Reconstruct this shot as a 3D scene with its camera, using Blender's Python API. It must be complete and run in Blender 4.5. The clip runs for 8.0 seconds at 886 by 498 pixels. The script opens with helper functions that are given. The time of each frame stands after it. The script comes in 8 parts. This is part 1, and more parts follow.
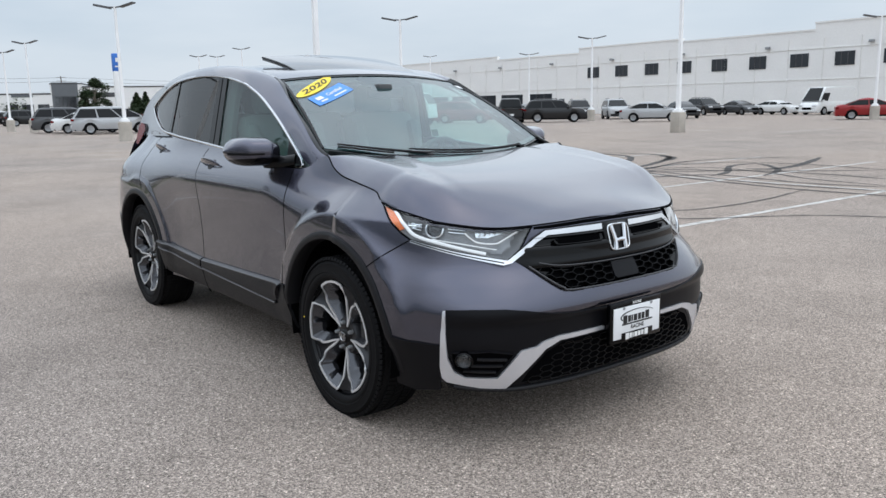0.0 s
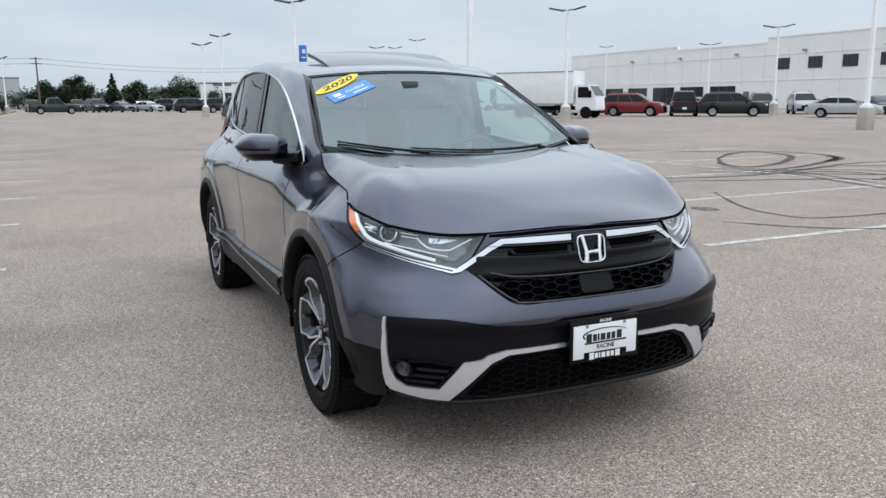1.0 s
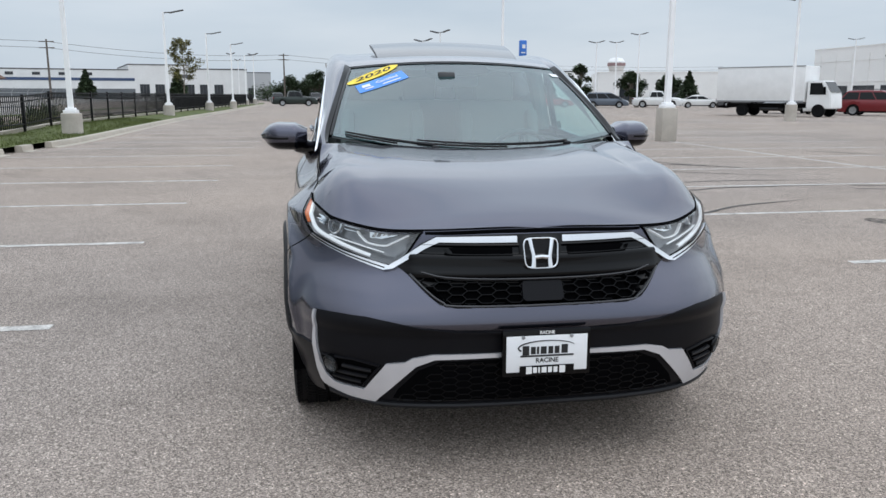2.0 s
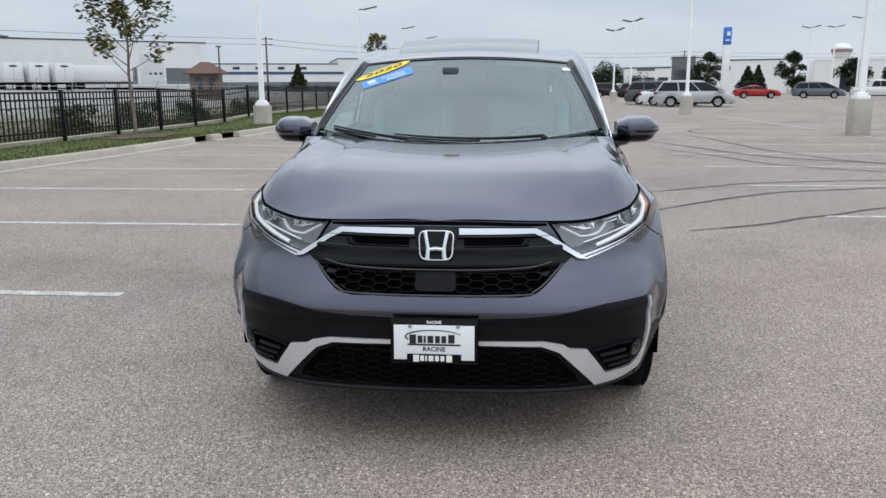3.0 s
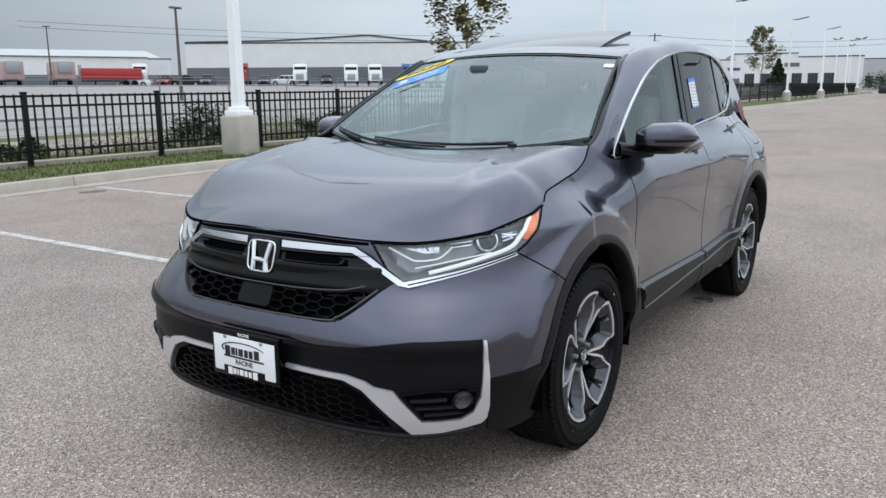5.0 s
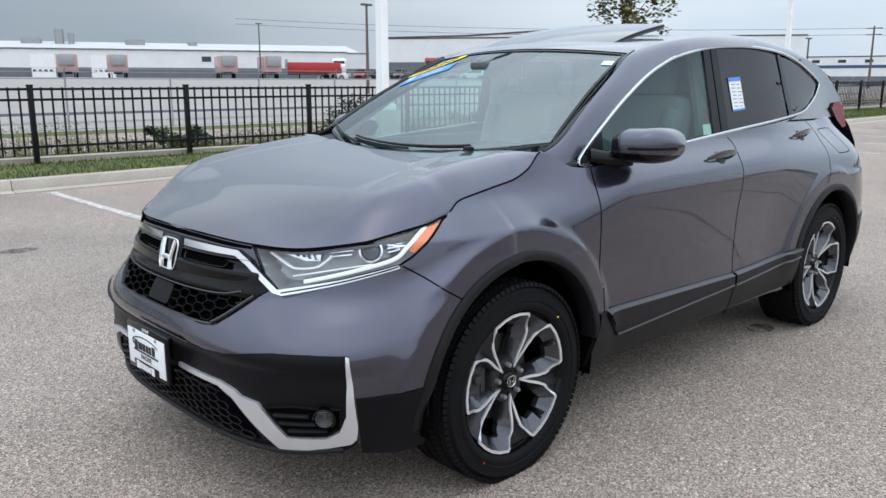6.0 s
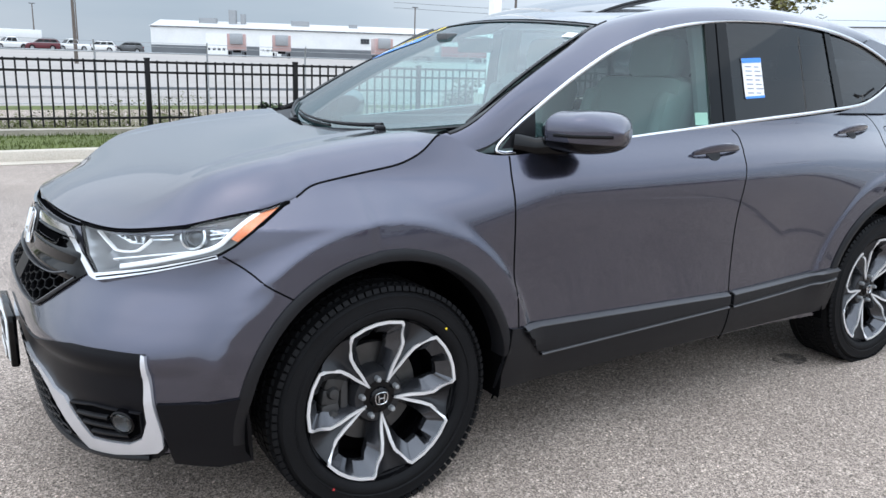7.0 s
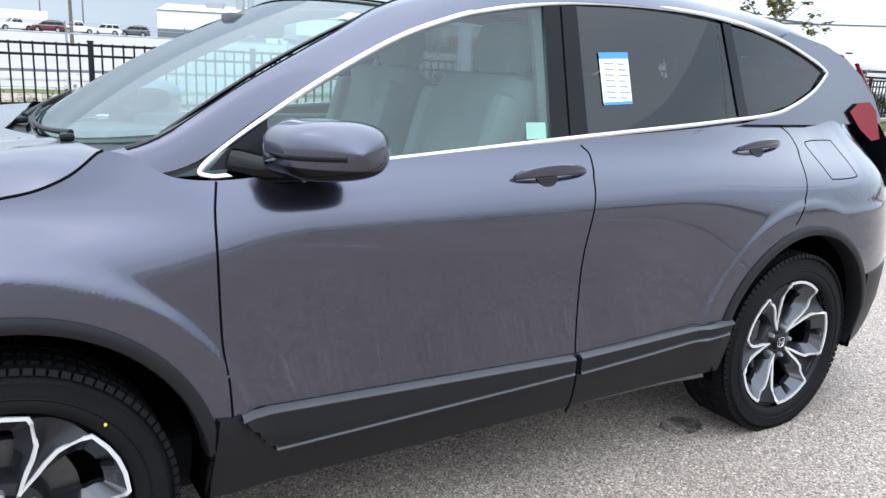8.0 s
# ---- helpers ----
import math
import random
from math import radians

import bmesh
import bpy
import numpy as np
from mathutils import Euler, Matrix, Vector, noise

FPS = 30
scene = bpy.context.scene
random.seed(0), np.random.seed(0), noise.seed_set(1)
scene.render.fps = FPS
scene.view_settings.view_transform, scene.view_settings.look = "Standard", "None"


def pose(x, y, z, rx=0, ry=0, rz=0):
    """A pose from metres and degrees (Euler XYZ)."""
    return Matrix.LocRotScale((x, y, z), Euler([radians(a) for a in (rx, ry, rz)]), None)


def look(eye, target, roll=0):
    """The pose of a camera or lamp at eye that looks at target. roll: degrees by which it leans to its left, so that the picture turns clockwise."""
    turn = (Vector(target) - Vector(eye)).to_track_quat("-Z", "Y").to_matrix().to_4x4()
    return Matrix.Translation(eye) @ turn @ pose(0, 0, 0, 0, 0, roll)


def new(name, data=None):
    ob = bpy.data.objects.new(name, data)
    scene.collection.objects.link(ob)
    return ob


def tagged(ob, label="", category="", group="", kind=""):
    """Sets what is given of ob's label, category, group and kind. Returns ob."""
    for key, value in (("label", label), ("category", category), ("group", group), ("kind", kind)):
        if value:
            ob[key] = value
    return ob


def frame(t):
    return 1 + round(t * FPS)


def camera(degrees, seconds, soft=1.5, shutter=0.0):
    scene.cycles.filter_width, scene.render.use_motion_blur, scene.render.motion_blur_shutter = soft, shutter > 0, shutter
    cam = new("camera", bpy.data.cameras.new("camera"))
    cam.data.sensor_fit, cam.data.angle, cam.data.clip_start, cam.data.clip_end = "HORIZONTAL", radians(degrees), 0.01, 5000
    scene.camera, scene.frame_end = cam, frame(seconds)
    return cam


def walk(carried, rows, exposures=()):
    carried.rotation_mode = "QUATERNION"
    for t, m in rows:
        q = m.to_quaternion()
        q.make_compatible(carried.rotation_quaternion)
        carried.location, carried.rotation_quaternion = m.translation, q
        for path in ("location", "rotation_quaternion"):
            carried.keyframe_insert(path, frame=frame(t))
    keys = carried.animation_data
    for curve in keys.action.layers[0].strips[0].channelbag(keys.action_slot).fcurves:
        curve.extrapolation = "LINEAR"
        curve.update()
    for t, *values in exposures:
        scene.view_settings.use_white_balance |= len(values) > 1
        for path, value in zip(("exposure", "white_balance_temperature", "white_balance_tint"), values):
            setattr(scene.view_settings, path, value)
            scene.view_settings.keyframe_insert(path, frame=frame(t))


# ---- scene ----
cam = camera(58.6, 8.0)
PATH = [
    (0, (4.346, -2.592, 1.361), (2.784, -1.394, 1.006), -1.0),
    (0.5, (4.582, -2.284, 1.362), (2.915, -1.24, 1.001), -0.6),
    (1, (4.706, -1.818, 1.389), (2.925, -0.988, 1.017), -0.4),
    (1.2, (4.787, -1.621, 1.36), (2.961, -0.897, 0.99), -0.1),
    (2.3, (4.938, -0.453, 1.368), (2.983, -0.29, 0.979), -0.1),
    (2.5, (5.002, -0.222, 1.359), (3.042, -0.158, 0.966), -0.2),
    (3, (5.04, 0.281, 1.385), (3.089, 0.106, 0.983), -0.3),
    (3.5, (4.856, 0.74, 1.379), (2.942, 0.329, 0.968), -0.4),
    (4, (4.688, 1.231, 1.382), (2.84, 0.587, 0.967), -0.6),
    (4.5, (4.428, 1.636, 1.366), (2.674, 0.77, 0.952), -0.7),
    (4.7, (4.306, 1.788, 1.392), (2.594, 0.838, 0.982), -0.6),
    (5.8, (3.535, 2.524, 1.352), (2.113, 1.177, 0.951), -0.2),
    (6, (3.359, 2.63, 1.395), (2.01, 1.212, 0.983), -0.0),
    (6.5, (2.898, 2.844, 1.39), (1.703, 1.298, 0.962), 0.8),
    (7, (2.426, 2.869, 1.351), (1.369, 1.231, 0.902), 1.6),
    (7.5, (1.902, 2.793, 1.36), (0.914, 1.118, 0.893), 2.1),
    (8, (1.38, 2.648, 1.382), (0.341, 1.006, 0.91), 2.8),
]
EXPOSURES = [(0, 0.06, 6500, 10), (2.5, -0.05, 6500, 10), (3.5, -0.05, 6500, 10), (4.5, 0.02, 6480, 10), (6, 0.22, 6400, 10), (6.5, 0.42, 6370, 10), (7, 0.63, 6310, 10), (7.5, 0.85, 6310, 10), (8, 1.04, 6240, 10)]
walk(cam, [(t, look(eye, target, roll)) for t, eye, target, roll in PATH], EXPOSURES)

# ---- light ----
SUN_EL, SUN_AZ = radians(72), radians(60)
world = bpy.data.worlds.new("overcast_sky")
scene.world = world
world.use_nodes = True
wn, wl = world.node_tree.nodes, world.node_tree.links
wn.clear()
w_out, w_bg = wn.new("ShaderNodeOutputWorld"), wn.new("ShaderNodeBackground")
w_sky = wn.new("ShaderNodeTexSky")
w_sky.sky_type, w_sky.sun_disc = "NISHITA", False
w_sky.sun_elevation, w_sky.sun_rotation = SUN_EL, SUN_AZ
w_sky.dust_density, w_sky.ozone_density = 3.0, 1.0
w_co, w_map = wn.new("ShaderNodeTexCoord"), wn.new("ShaderNodeMapping")
w_map.inputs["Scale"].default_value = (1.0, 1.0, 4.5)
w_noise, w_ramp, w_mix = wn.new("ShaderNodeTexNoise"), wn.new("ShaderNodeValToRGB"), wn.new("ShaderNodeMix")
w_noise.inputs["Scale"].default_value, w_noise.inputs["Detail"].default_value = 1.8, 5.0
w_noise.inputs["Roughness"].default_value = 0.5
w_ramp.color_ramp.elements[0].position, w_ramp.color_ramp.elements[0].color = 0.30, (4.9, 5.9, 6.95, 1)
w_ramp.color_ramp.elements[1].position, w_ramp.color_ramp.elements[1].color = 0.68, (6.9, 7.6, 8.35, 1)
w_mix.data_type = "RGBA"
w_mix.inputs["Factor"].default_value = 0.86
wl.new(w_co.outputs["Generated"], w_map.inputs["Vector"])
wl.new(w_map.outputs["Vector"], w_noise.inputs["Vector"])
wl.new(w_noise.outputs["Fac"], w_ramp.inputs["Fac"])
wl.new(w_sky.outputs["Color"], w_mix.inputs[6])
wl.new(w_ramp.outputs["Color"], w_mix.inputs[7])
w_sep, w_lift, w_tint = wn.new("ShaderNodeSeparateXYZ"), wn.new("ShaderNodeMapRange"), wn.new("ShaderNodeVectorMath")
w_lift.inputs["From Min"].default_value, w_lift.inputs["From Max"].default_value = 0.12, 0.9
w_lift.inputs["To Min"].default_value, w_lift.inputs["To Max"].default_value = 1.0, 2.2
w_tint.operation = "SCALE"
wl.new(w_co.outputs["Generated"], w_sep.inputs[0])
wl.new(w_sep.outputs["Z"], w_lift.inputs["Value"])
wl.new(w_mix.outputs[2], w_tint.inputs[0])
w_side, w_both = wn.new("ShaderNodeMapRange"), wn.new("ShaderNodeMath")
w_side.interpolation_type, w_both.operation = "SMOOTHSTEP", "MULTIPLY"
w_side.inputs["From Min"].default_value, w_side.inputs["From Max"].default_value = -1.0, -0.50
w_side.inputs["To Min"].default_value, w_side.inputs["To Max"].default_value = 0.57, 1.0
wl.new(w_sep.outputs["Y"], w_side.inputs["Value"])
wl.new(w_lift.outputs["Result"], w_both.inputs[0])
wl.new(w_side.outputs["Result"], w_both.inputs[1])
wl.new(w_both.outputs[0], w_tint.inputs["Scale"])
wl.new(w_tint.outputs["Vector"], w_bg.inputs["Color"])
w_bg.inputs["Strength"].default_value = 0.110
wl.new(w_bg.outputs["Background"], w_out.inputs["Surface"])

sun = new("sun", bpy.data.lights.new("sun", "SUN"))
sun.data.energy, sun.data.angle, sun.data.color = 0.70, radians(165), (1.0, 0.97, 0.93)
sun.matrix_world = look((0, 0, 30), (-30 * math.cos(SUN_EL) * math.sin(SUN_AZ), -30 * math.cos(SUN_EL) * math.cos(SUN_AZ), 30 - 30 * math.sin(SUN_EL)))


# ---- materials ----
def material(name, color, rough=0.5, metal=0.0, vary=0.12, scale=8.0, fine=0.0, fine_scale=120.0, bump=0.0, coat=0.0, spec=0.5, rvary=0.0, transmission=0.0, emit=0.0, random=0.0):
    """A principled material with coarse and fine variation and a little relief."""
    m = bpy.data.materials.new(name)
    m.use_nodes = True
    n, l = m.node_tree.nodes, m.node_tree.links
    b = n["Principled BSDF"]
    b.inputs["Roughness"].default_value, b.inputs["Metallic"].default_value = rough, metal
    b.inputs["Coat Weight"].default_value, b.inputs["Coat Roughness"].default_value = coat, 0.03
    b.inputs["Specular IOR Level"].default_value = spec
    b.inputs["Transmission Weight"].default_value = transmission
    if emit:
        b.inputs["Emission Color"].default_value = (*color, 1)
        b.inputs["Emission Strength"].default_value = emit
    co = n.new("ShaderNodeTexCoord")
    coarse = n.new("ShaderNodeTexNoise")
    coarse.inputs["Scale"].default_value, coarse.inputs["Detail"].default_value = scale, 6.0
    l.new(co.outputs["Object"], coarse.inputs["Vector"])
    grain = n.new("ShaderNodeTexNoise")
    grain.inputs["Scale"].default_value, grain.inputs["Detail"].default_value = fine_scale, 3.0
    l.new(co.outputs["Object"], grain.inputs["Vector"])

    def mapped(source, amount):
        r = n.new("ShaderNodeMapRange")
        r.inputs["From Min"].default_value, r.inputs["From Max"].default_value = 0.25, 0.75
        r.inputs["To Min"].default_value, r.inputs["To Max"].default_value = 1 - amount, 1 + amount
        l.new(source, r.inputs["Value"])
        return r.outputs["Result"]

    mul = n.new("ShaderNodeMath")
    mul.operation = "MULTIPLY"
    l.new(mapped(coarse.outputs["Fac"], vary), mul.inputs[0])
    l.new(mapped(grain.outputs["Fac"], fine), mul.inputs[1])
    last = mul.outputs[0]
    if random:
        info, mul2 = n.new("ShaderNodeObjectInfo"), n.new("ShaderNodeMath")
        mul2.operation = "MULTIPLY"
        rr = n.new("ShaderNodeMapRange")
        rr.inputs["To Min"].default_value, rr.inputs["To Max"].default_value = 1 - random, 1 + random
        l.new(info.outputs["Random"], rr.inputs["Value"])
        l.new(rr.outputs["Result"], mul2.inputs[0])
        l.new(last, mul2.inputs[1])
        last = mul2.outputs[0]
    tint = n.new("ShaderNodeVectorMath")
    tint.operation = "SCALE"
    tint.inputs[0].default_value = color
    l.new(last, tint.inputs["Scale"])
    l.new(tint.outputs["Vector"], b.inputs["Base Color"])
    if rvary:
        r = n.new("ShaderNodeMapRange")
        r.inputs["To Min"].default_value, r.inputs["To Max"].default_value = max(rough - rvary, 0.02), rough + rvary
        l.new(coarse.outputs["Fac"], r.inputs["Value"])
        l.new(r.outputs["Result"], b.inputs["Roughness"])
    if bump:
        bp = n.new("ShaderNodeBump")
        bp.inputs["Strength"].default_value, bp.inputs["Distance"].default_value = bump, 0.01
        l.new(grain.outputs["Fac"], bp.inputs["Height"])
        l.new(bp.outputs["Normal"], b.inputs["Normal"])
    return m


def glass(name, tint, gloss=0.08, rough=0.0, haze=0.0):
    """A thin sheet of tinted glass: clear through; gloss is the share mirrored head on; the last share is a teal veil
    painted in for sky glare.
    """
    m = bpy.data.materials.new(name)
    m.use_nodes = True
    n, l = m.node_tree.nodes, m.node_tree.links
    n.clear()
    out, mix = n.new("ShaderNodeOutputMaterial"), n.new("ShaderNodeMixShader")
    clear, shine, graze = n.new("ShaderNodeBsdfTransparent"), n.new("ShaderNodeBsdfGlossy"), n.new("ShaderNodeLayerWeight")
    clear.inputs["Color"].default_value = (*tint, 1)
    shine.inputs["Roughness"].default_value = rough
    power, scaled = n.new("ShaderNodeMath"), n.new("ShaderNodeMath")
    power.operation, scaled.operation = "POWER", "MULTIPLY_ADD"
    graze.inputs["Blend"].default_value, power.inputs[1].default_value = 0.5, 5.0
    scaled.inputs[1].default_value, scaled.inputs[2].default_value = 1.0 - gloss, gloss
    l.new(graze.outputs["Facing"], power.inputs[0])
    l.new(power.outputs[0], scaled.inputs[0])
    l.new(scaled.outputs[0], mix.inputs["Fac"])
    # Teal diffuse veil: pale glare on the glass put in as colour.
    haze_bsdf, veil = n.new("ShaderNodeBsdfDiffuse"), n.new("ShaderNodeMixShader")
    haze_bsdf.inputs["Color"].default_value = (0.15, 0.50, 0.55, 1)
    veil.inputs["Fac"].default_value = haze
    l.new(clear.outputs["BSDF"], veil.inputs[1])
    l.new(haze_bsdf.outputs["BSDF"], veil.inputs[2])
    l.new(veil.outputs["Shader"], mix.inputs[1])
    l.new(shine.outputs["BSDF"], mix.inputs[2])
    l.new(mix.outputs["Shader"], out.inputs["Surface"])
    return m


def asphalt():
    """Pale worn asphalt: aggregate grains, patches, soft dark lanes and hairline cracks."""
    m = bpy.data.materials.new("worn_asphalt")
    m.use_nodes = True
    n, l = m.node_tree.nodes, m.node_tree.links
    b = n["Principled BSDF"]
    co = n.new("ShaderNodeTexCoord")

    def noise_at(scale, detail, lo, hi, a, c, rough=0.55):
        t, r = n.new("ShaderNodeTexNoise"), n.new("ShaderNodeMapRange")
        t.inputs["Scale"].default_value, t.inputs["Detail"].default_value, t.inputs["Roughness"].default_value = scale, detail, rough
        l.new(co.outputs["Object"], t.inputs["Vector"])
        r.inputs["From Min"].default_value, r.inputs["From Max"].default_value = lo, hi
        r.inputs["To Min"].default_value, r.inputs["To Max"].default_value = a, c
        l.new(t.outputs["Fac"], r.inputs["Value"])
        return r.outputs["Result"]

    def times(p, q):
        x = n.new("ShaderNodeMath")
        x.operation = "MULTIPLY"
        l.new(p, x.inputs[0])
        l.new(q, x.inputs[1])
        return x.outputs[0]

    vor = n.new("ShaderNodeTexVoronoi")
    vor.inputs["Scale"].default_value = 215.0
    l.new(co.outputs["Object"], vor.inputs["Vector"])
    bw = n.new("ShaderNodeRGBToBW")
    l.new(vor.outputs["Color"], bw.inputs["Color"])
    stones = n.new("ShaderNodeMapRange")
    stones.inputs["To Min"].default_value, stones.inputs["To Max"].default_value = 0.10, 1.76
    l.new(bw.outputs["Val"], stones.inputs["Value"])
    val = times(stones.outputs["Result"], noise_at(58, 4, 0.3, 0.7, 0.72, 1.28, 0.65))
    # scattered bright chips and dark pits
    chip, chip_bw, chip_ramp = n.new("ShaderNodeTexVoronoi"), n.new("ShaderNodeSeparateColor"), n.new("ShaderNodeValToRGB")
    chip.inputs["Scale"].default_value = 135.0
    l.new(co.outputs["Object"], chip.inputs["Vector"])
    l.new(chip.outputs["Color"], chip_bw.inputs["Color"])
    e = chip_ramp.color_ramp.elements
    e[0].position, e[0].color = 0.0, (0.30, 0.30, 0.30, 1)
    e[1].position, e[1].color = 0.16, (0.52, 0.52, 0.52, 1)
    for at, v in ((0.82, 0.53), (0.92, 0.70), (1.0, 1.0)):
        k = e.new(at)
        k.color = (v, v, v, 1)
    l.new(chip_bw.outputs["Red"], chip_ramp.inputs["Fac"])
    gain = n.new("ShaderNodeMath")
    gain.operation = "MULTIPLY"
    gain.inputs[1].default_value = 1.86
    l.new(chip_ramp.outputs["Color"], gain.inputs[0])
    val = times(val, gain.outputs[0])
    val = times(val, noise_at(0.35, 4, 0.3, 0.7, 0.91, 1.09))
    val = times(val, noise_at(3.5, 6, 0.3, 0.7, 0.94, 1.06, 0.65))
    # dark soft blotches
    val = times(val, noise_at(0.6, 4, 0.32, 0.50, 0.84, 1.0, 0.6))
    mix = n.new("ShaderNodeMix")
    mix.data_type = "RGBA"
    mix.inputs[6].default_value, mix.inputs[7].default_value = (0.352, 0.287, 0.240, 1), (0.310, 0.262, 0.229, 1)
    l.new(noise_at(0.12, 2, 0.35, 0.65, 0, 1), mix.inputs["Factor"])
    sc = n.new("ShaderNodeVectorMath")
    sc.operation = "SCALE"
    l.new(mix.outputs[2], sc.inputs[0])
    l.new(val, sc.inputs["Scale"])
    l.new(sc.outputs["Vector"], b.inputs["Base Color"])
    b.inputs["Roughness"].default_value = 0.88
    b.inputs["Specular IOR Level"].default_value = 0.3
    bp = n.new("ShaderNodeBump")
    bp.inputs["Strength"].default_value, bp.inputs["Distance"].default_value = 0.7, 0.003
    l.new(vor.outputs["Distance"], bp.inputs["Height"])
    l.new(bp.outputs["Normal"], b.inputs["Normal"])
    return m


def paint(name, color, flake=0.10, metal=0.55, rough=0.30, coat=1.0):
    """Metallic car paint: fine flake under a clear coat."""
    m = material(name, color, rough, metal, vary=0.04, scale=3.0, fine=flake, fine_scale=900.0, coat=coat, rvary=0.03)
    return m


M_ASPHALT = asphalt()
M_PAINT = paint("grey_metallic_paint", (0.067, 0.068, 0.095), metal=0.90, rough=0.20, coat=1.0)
M_CLAD = material("black_textured_plastic", (0.0085, 0.0085, 0.0100), 0.42, spec=0.22, vary=0.10, fine=0.15, fine_scale=700, bump=0.12, rvary=0.05)
M_GLOSSBLACK = material("gloss_black_plastic", (0.0015, 0.0015, 0.0020), 0.06, vary=0.05, spec=0.22)
# Near-black without sheen: cavity shade put into the colour; also plain black parts.
M_DARK = material("black_plastic_and_cavity_shade", (0.0028, 0.0028, 0.0032), 0.9, spec=0.0, vary=0.1)
M_CHROME = material("bright_chrome", (0.72, 0.73, 0.75), 0.12, metal=1.0, vary=0.03)
M_SILVER = material("satin_silver_trim", (0.70, 0.71, 0.75), 0.27, metal=0.62, vary=0.05, fine=0.04, fine_scale=600)
M_GAP = material("panel_gap_shadow", (0.002, 0.002, 0.0025), 0.9, vary=0.0, spec=0.05)
M_WIND = glass("windshield_glass", (0.60, 0.82, 0.80), 0.175, haze=0.065)
M_SIDEGLASS = glass("side_glass", (0.62, 0.80, 0.76), 0.085, haze=0.02)
M_PRIVACY = glass("privacy_glass", (0.11, 0.12, 0.13), 0.075)
M_LENS = glass("lamp_lens", (0.93, 0.95, 0.96), 0.05)
M_TYRE = material("tyre_rubber", (0.0065, 0.0065, 0.0072), 0.62, spec=0.11, vary=0.15, fine=0.2, fine_scale=300, bump=0.15)
M_RIM = material("dark_grey_rim_paint", (0.070, 0.072, 0.080), 0.27, metal=0.8, vary=0.06, coat=0.4)
M_FLANK = material("dark_spoke_flank", (0.022, 0.0225, 0.025), 0.36, metal=0.4, vary=0.08)
# Paler black for edges: the sky they catch is put into the colour.
M_LEDGE = material("sky_lit_black_ledge", (0.055, 0.055, 0.059), 0.30, spec=0.5, vary=0.08)
M_MACHINED = material("machined_rim_edge", (0.74, 0.74, 0.75), 0.32, metal=0.5, vary=0.05)
M_AMBER = material("amber_reflector", (0.80, 0.17, 0.02), 0.15, vary=0.05, coat=0.8)
M_REDLENS = material("red_tail_lens", (0.17, 0.004, 0.006), 0.25, vary=0.1, coat=0.0, spec=0.12)
M_SEAT = material("light_grey_seat_cloth", (0.25, 0.26, 0.255), 0.85, vary=0.08, fine=0.12, fine_scale=400, bump=0.2)
M_DASH = material("dark_dashboard", (0.075, 0.076, 0.078), 0.65, vary=0.1, fine=0.1, bump=0.1)
M_WHITE = material("white_paint", (0.80, 0.80, 0.79), 0.5, vary=0.05, scale=2, fine=0.03)
M_POLE = material("white_pole_paint", (0.90, 0.90, 0.90), 0.45, vary=0.05, scale=2, fine=0.03)
M_LINE = material("worn_white_line", (0.57, 0.545, 0.51), 0.8, vary=0.22, scale=5, fine=0.28, fine_scale=60)
M_CONC = material("cast_concrete", (0.44, 0.40, 0.35), 0.88, vary=0.14, scale=3, fine=0.12, fine_scale=50, bump=0.3)
M_KERB = material("kerb_concrete", (0.42, 0.375, 0.315), 0.88, vary=0.12, scale=2.5, fine=0.12, fine_scale=45, bump=0.3, random=0.06)
M_SKID = material("skid_rubber", (0.055, 0.051, 0.049), 0.85, vary=0.25, scale=6, fine=0.3, fine_scale=40)
def thinned(m, scale, lo, hi, a, b):
    """Lets what lies beneath show through in patches."""
    n, l = m.node_tree.nodes, m.node_tree.links
    co, t, r = n.new("ShaderNodeTexCoord"), n.new("ShaderNodeTexNoise"), n.new("ShaderNodeMapRange")
    t.inputs["Scale"].default_value, t.inputs["Detail"].default_value, t.inputs["Roughness"].default_value = scale, 8.0, 0.7
    r.inputs["From Min"].default_value, r.inputs["From Max"].default_value = lo, hi
    r.inputs["To Min"].default_value, r.inputs["To Max"].default_value = a, b
    l.new(co.outputs["Object"], t.inputs["Vector"])
    l.new(t.outputs["Fac"], r.inputs["Value"])
    l.new(r.outputs["Result"], n["Principled BSDF"].inputs["Alpha"])
    return m


thinned(M_SKID, 7.0, 0.28, 0.60, 0.50, 0.94)
thinned(M_LINE, 9.0, 0.34, 0.56, 0.45, 0.97)
M_OIL = thinned(material("old_oil", (0.085, 0.075, 0.068), 0.8, vary=0.4, scale=9, fine=0.3), 11.0, 0.36, 0.62, 0.0, 0.8)
M_FENCE = material("black_fence_paint", (0.006, 0.006, 0.0065), 0.5, vary=0.15, fine=0.1, spec=0.2)
M_WALLWHITE = material("white_precast_wall", (0.84, 0.83, 0.81), 0.8, vary=0.03, scale=0.3, fine=0.03, fine_scale=5)
M_WALLMETAL = material("white_metal_siding", (0.72, 0.72, 0.71), 0.6, vary=0.05, scale=0.5, fine=0.03, fine_scale=4)
M_WALLGREY = material("grey_wall_panel", (0.13, 0.14, 0.15), 0.7, vary=0.08, scale=0.6)
M_DKWIN = material("dark_window", (0.030, 0.034, 0.040), 0.12, vary=0.2, scale=0.6)
M_ROOFDK = material("dark_roof_edge", (0.07, 0.07, 0.075), 0.7, vary=0.1)
M_BLUE = material("sign_blue", (0.03, 0.16, 0.55), 0.4, vary=0.05)
M_YELLOW = material("sticker_yellow", (0.90, 0.66, 0.03), 0.45, vary=0.03)
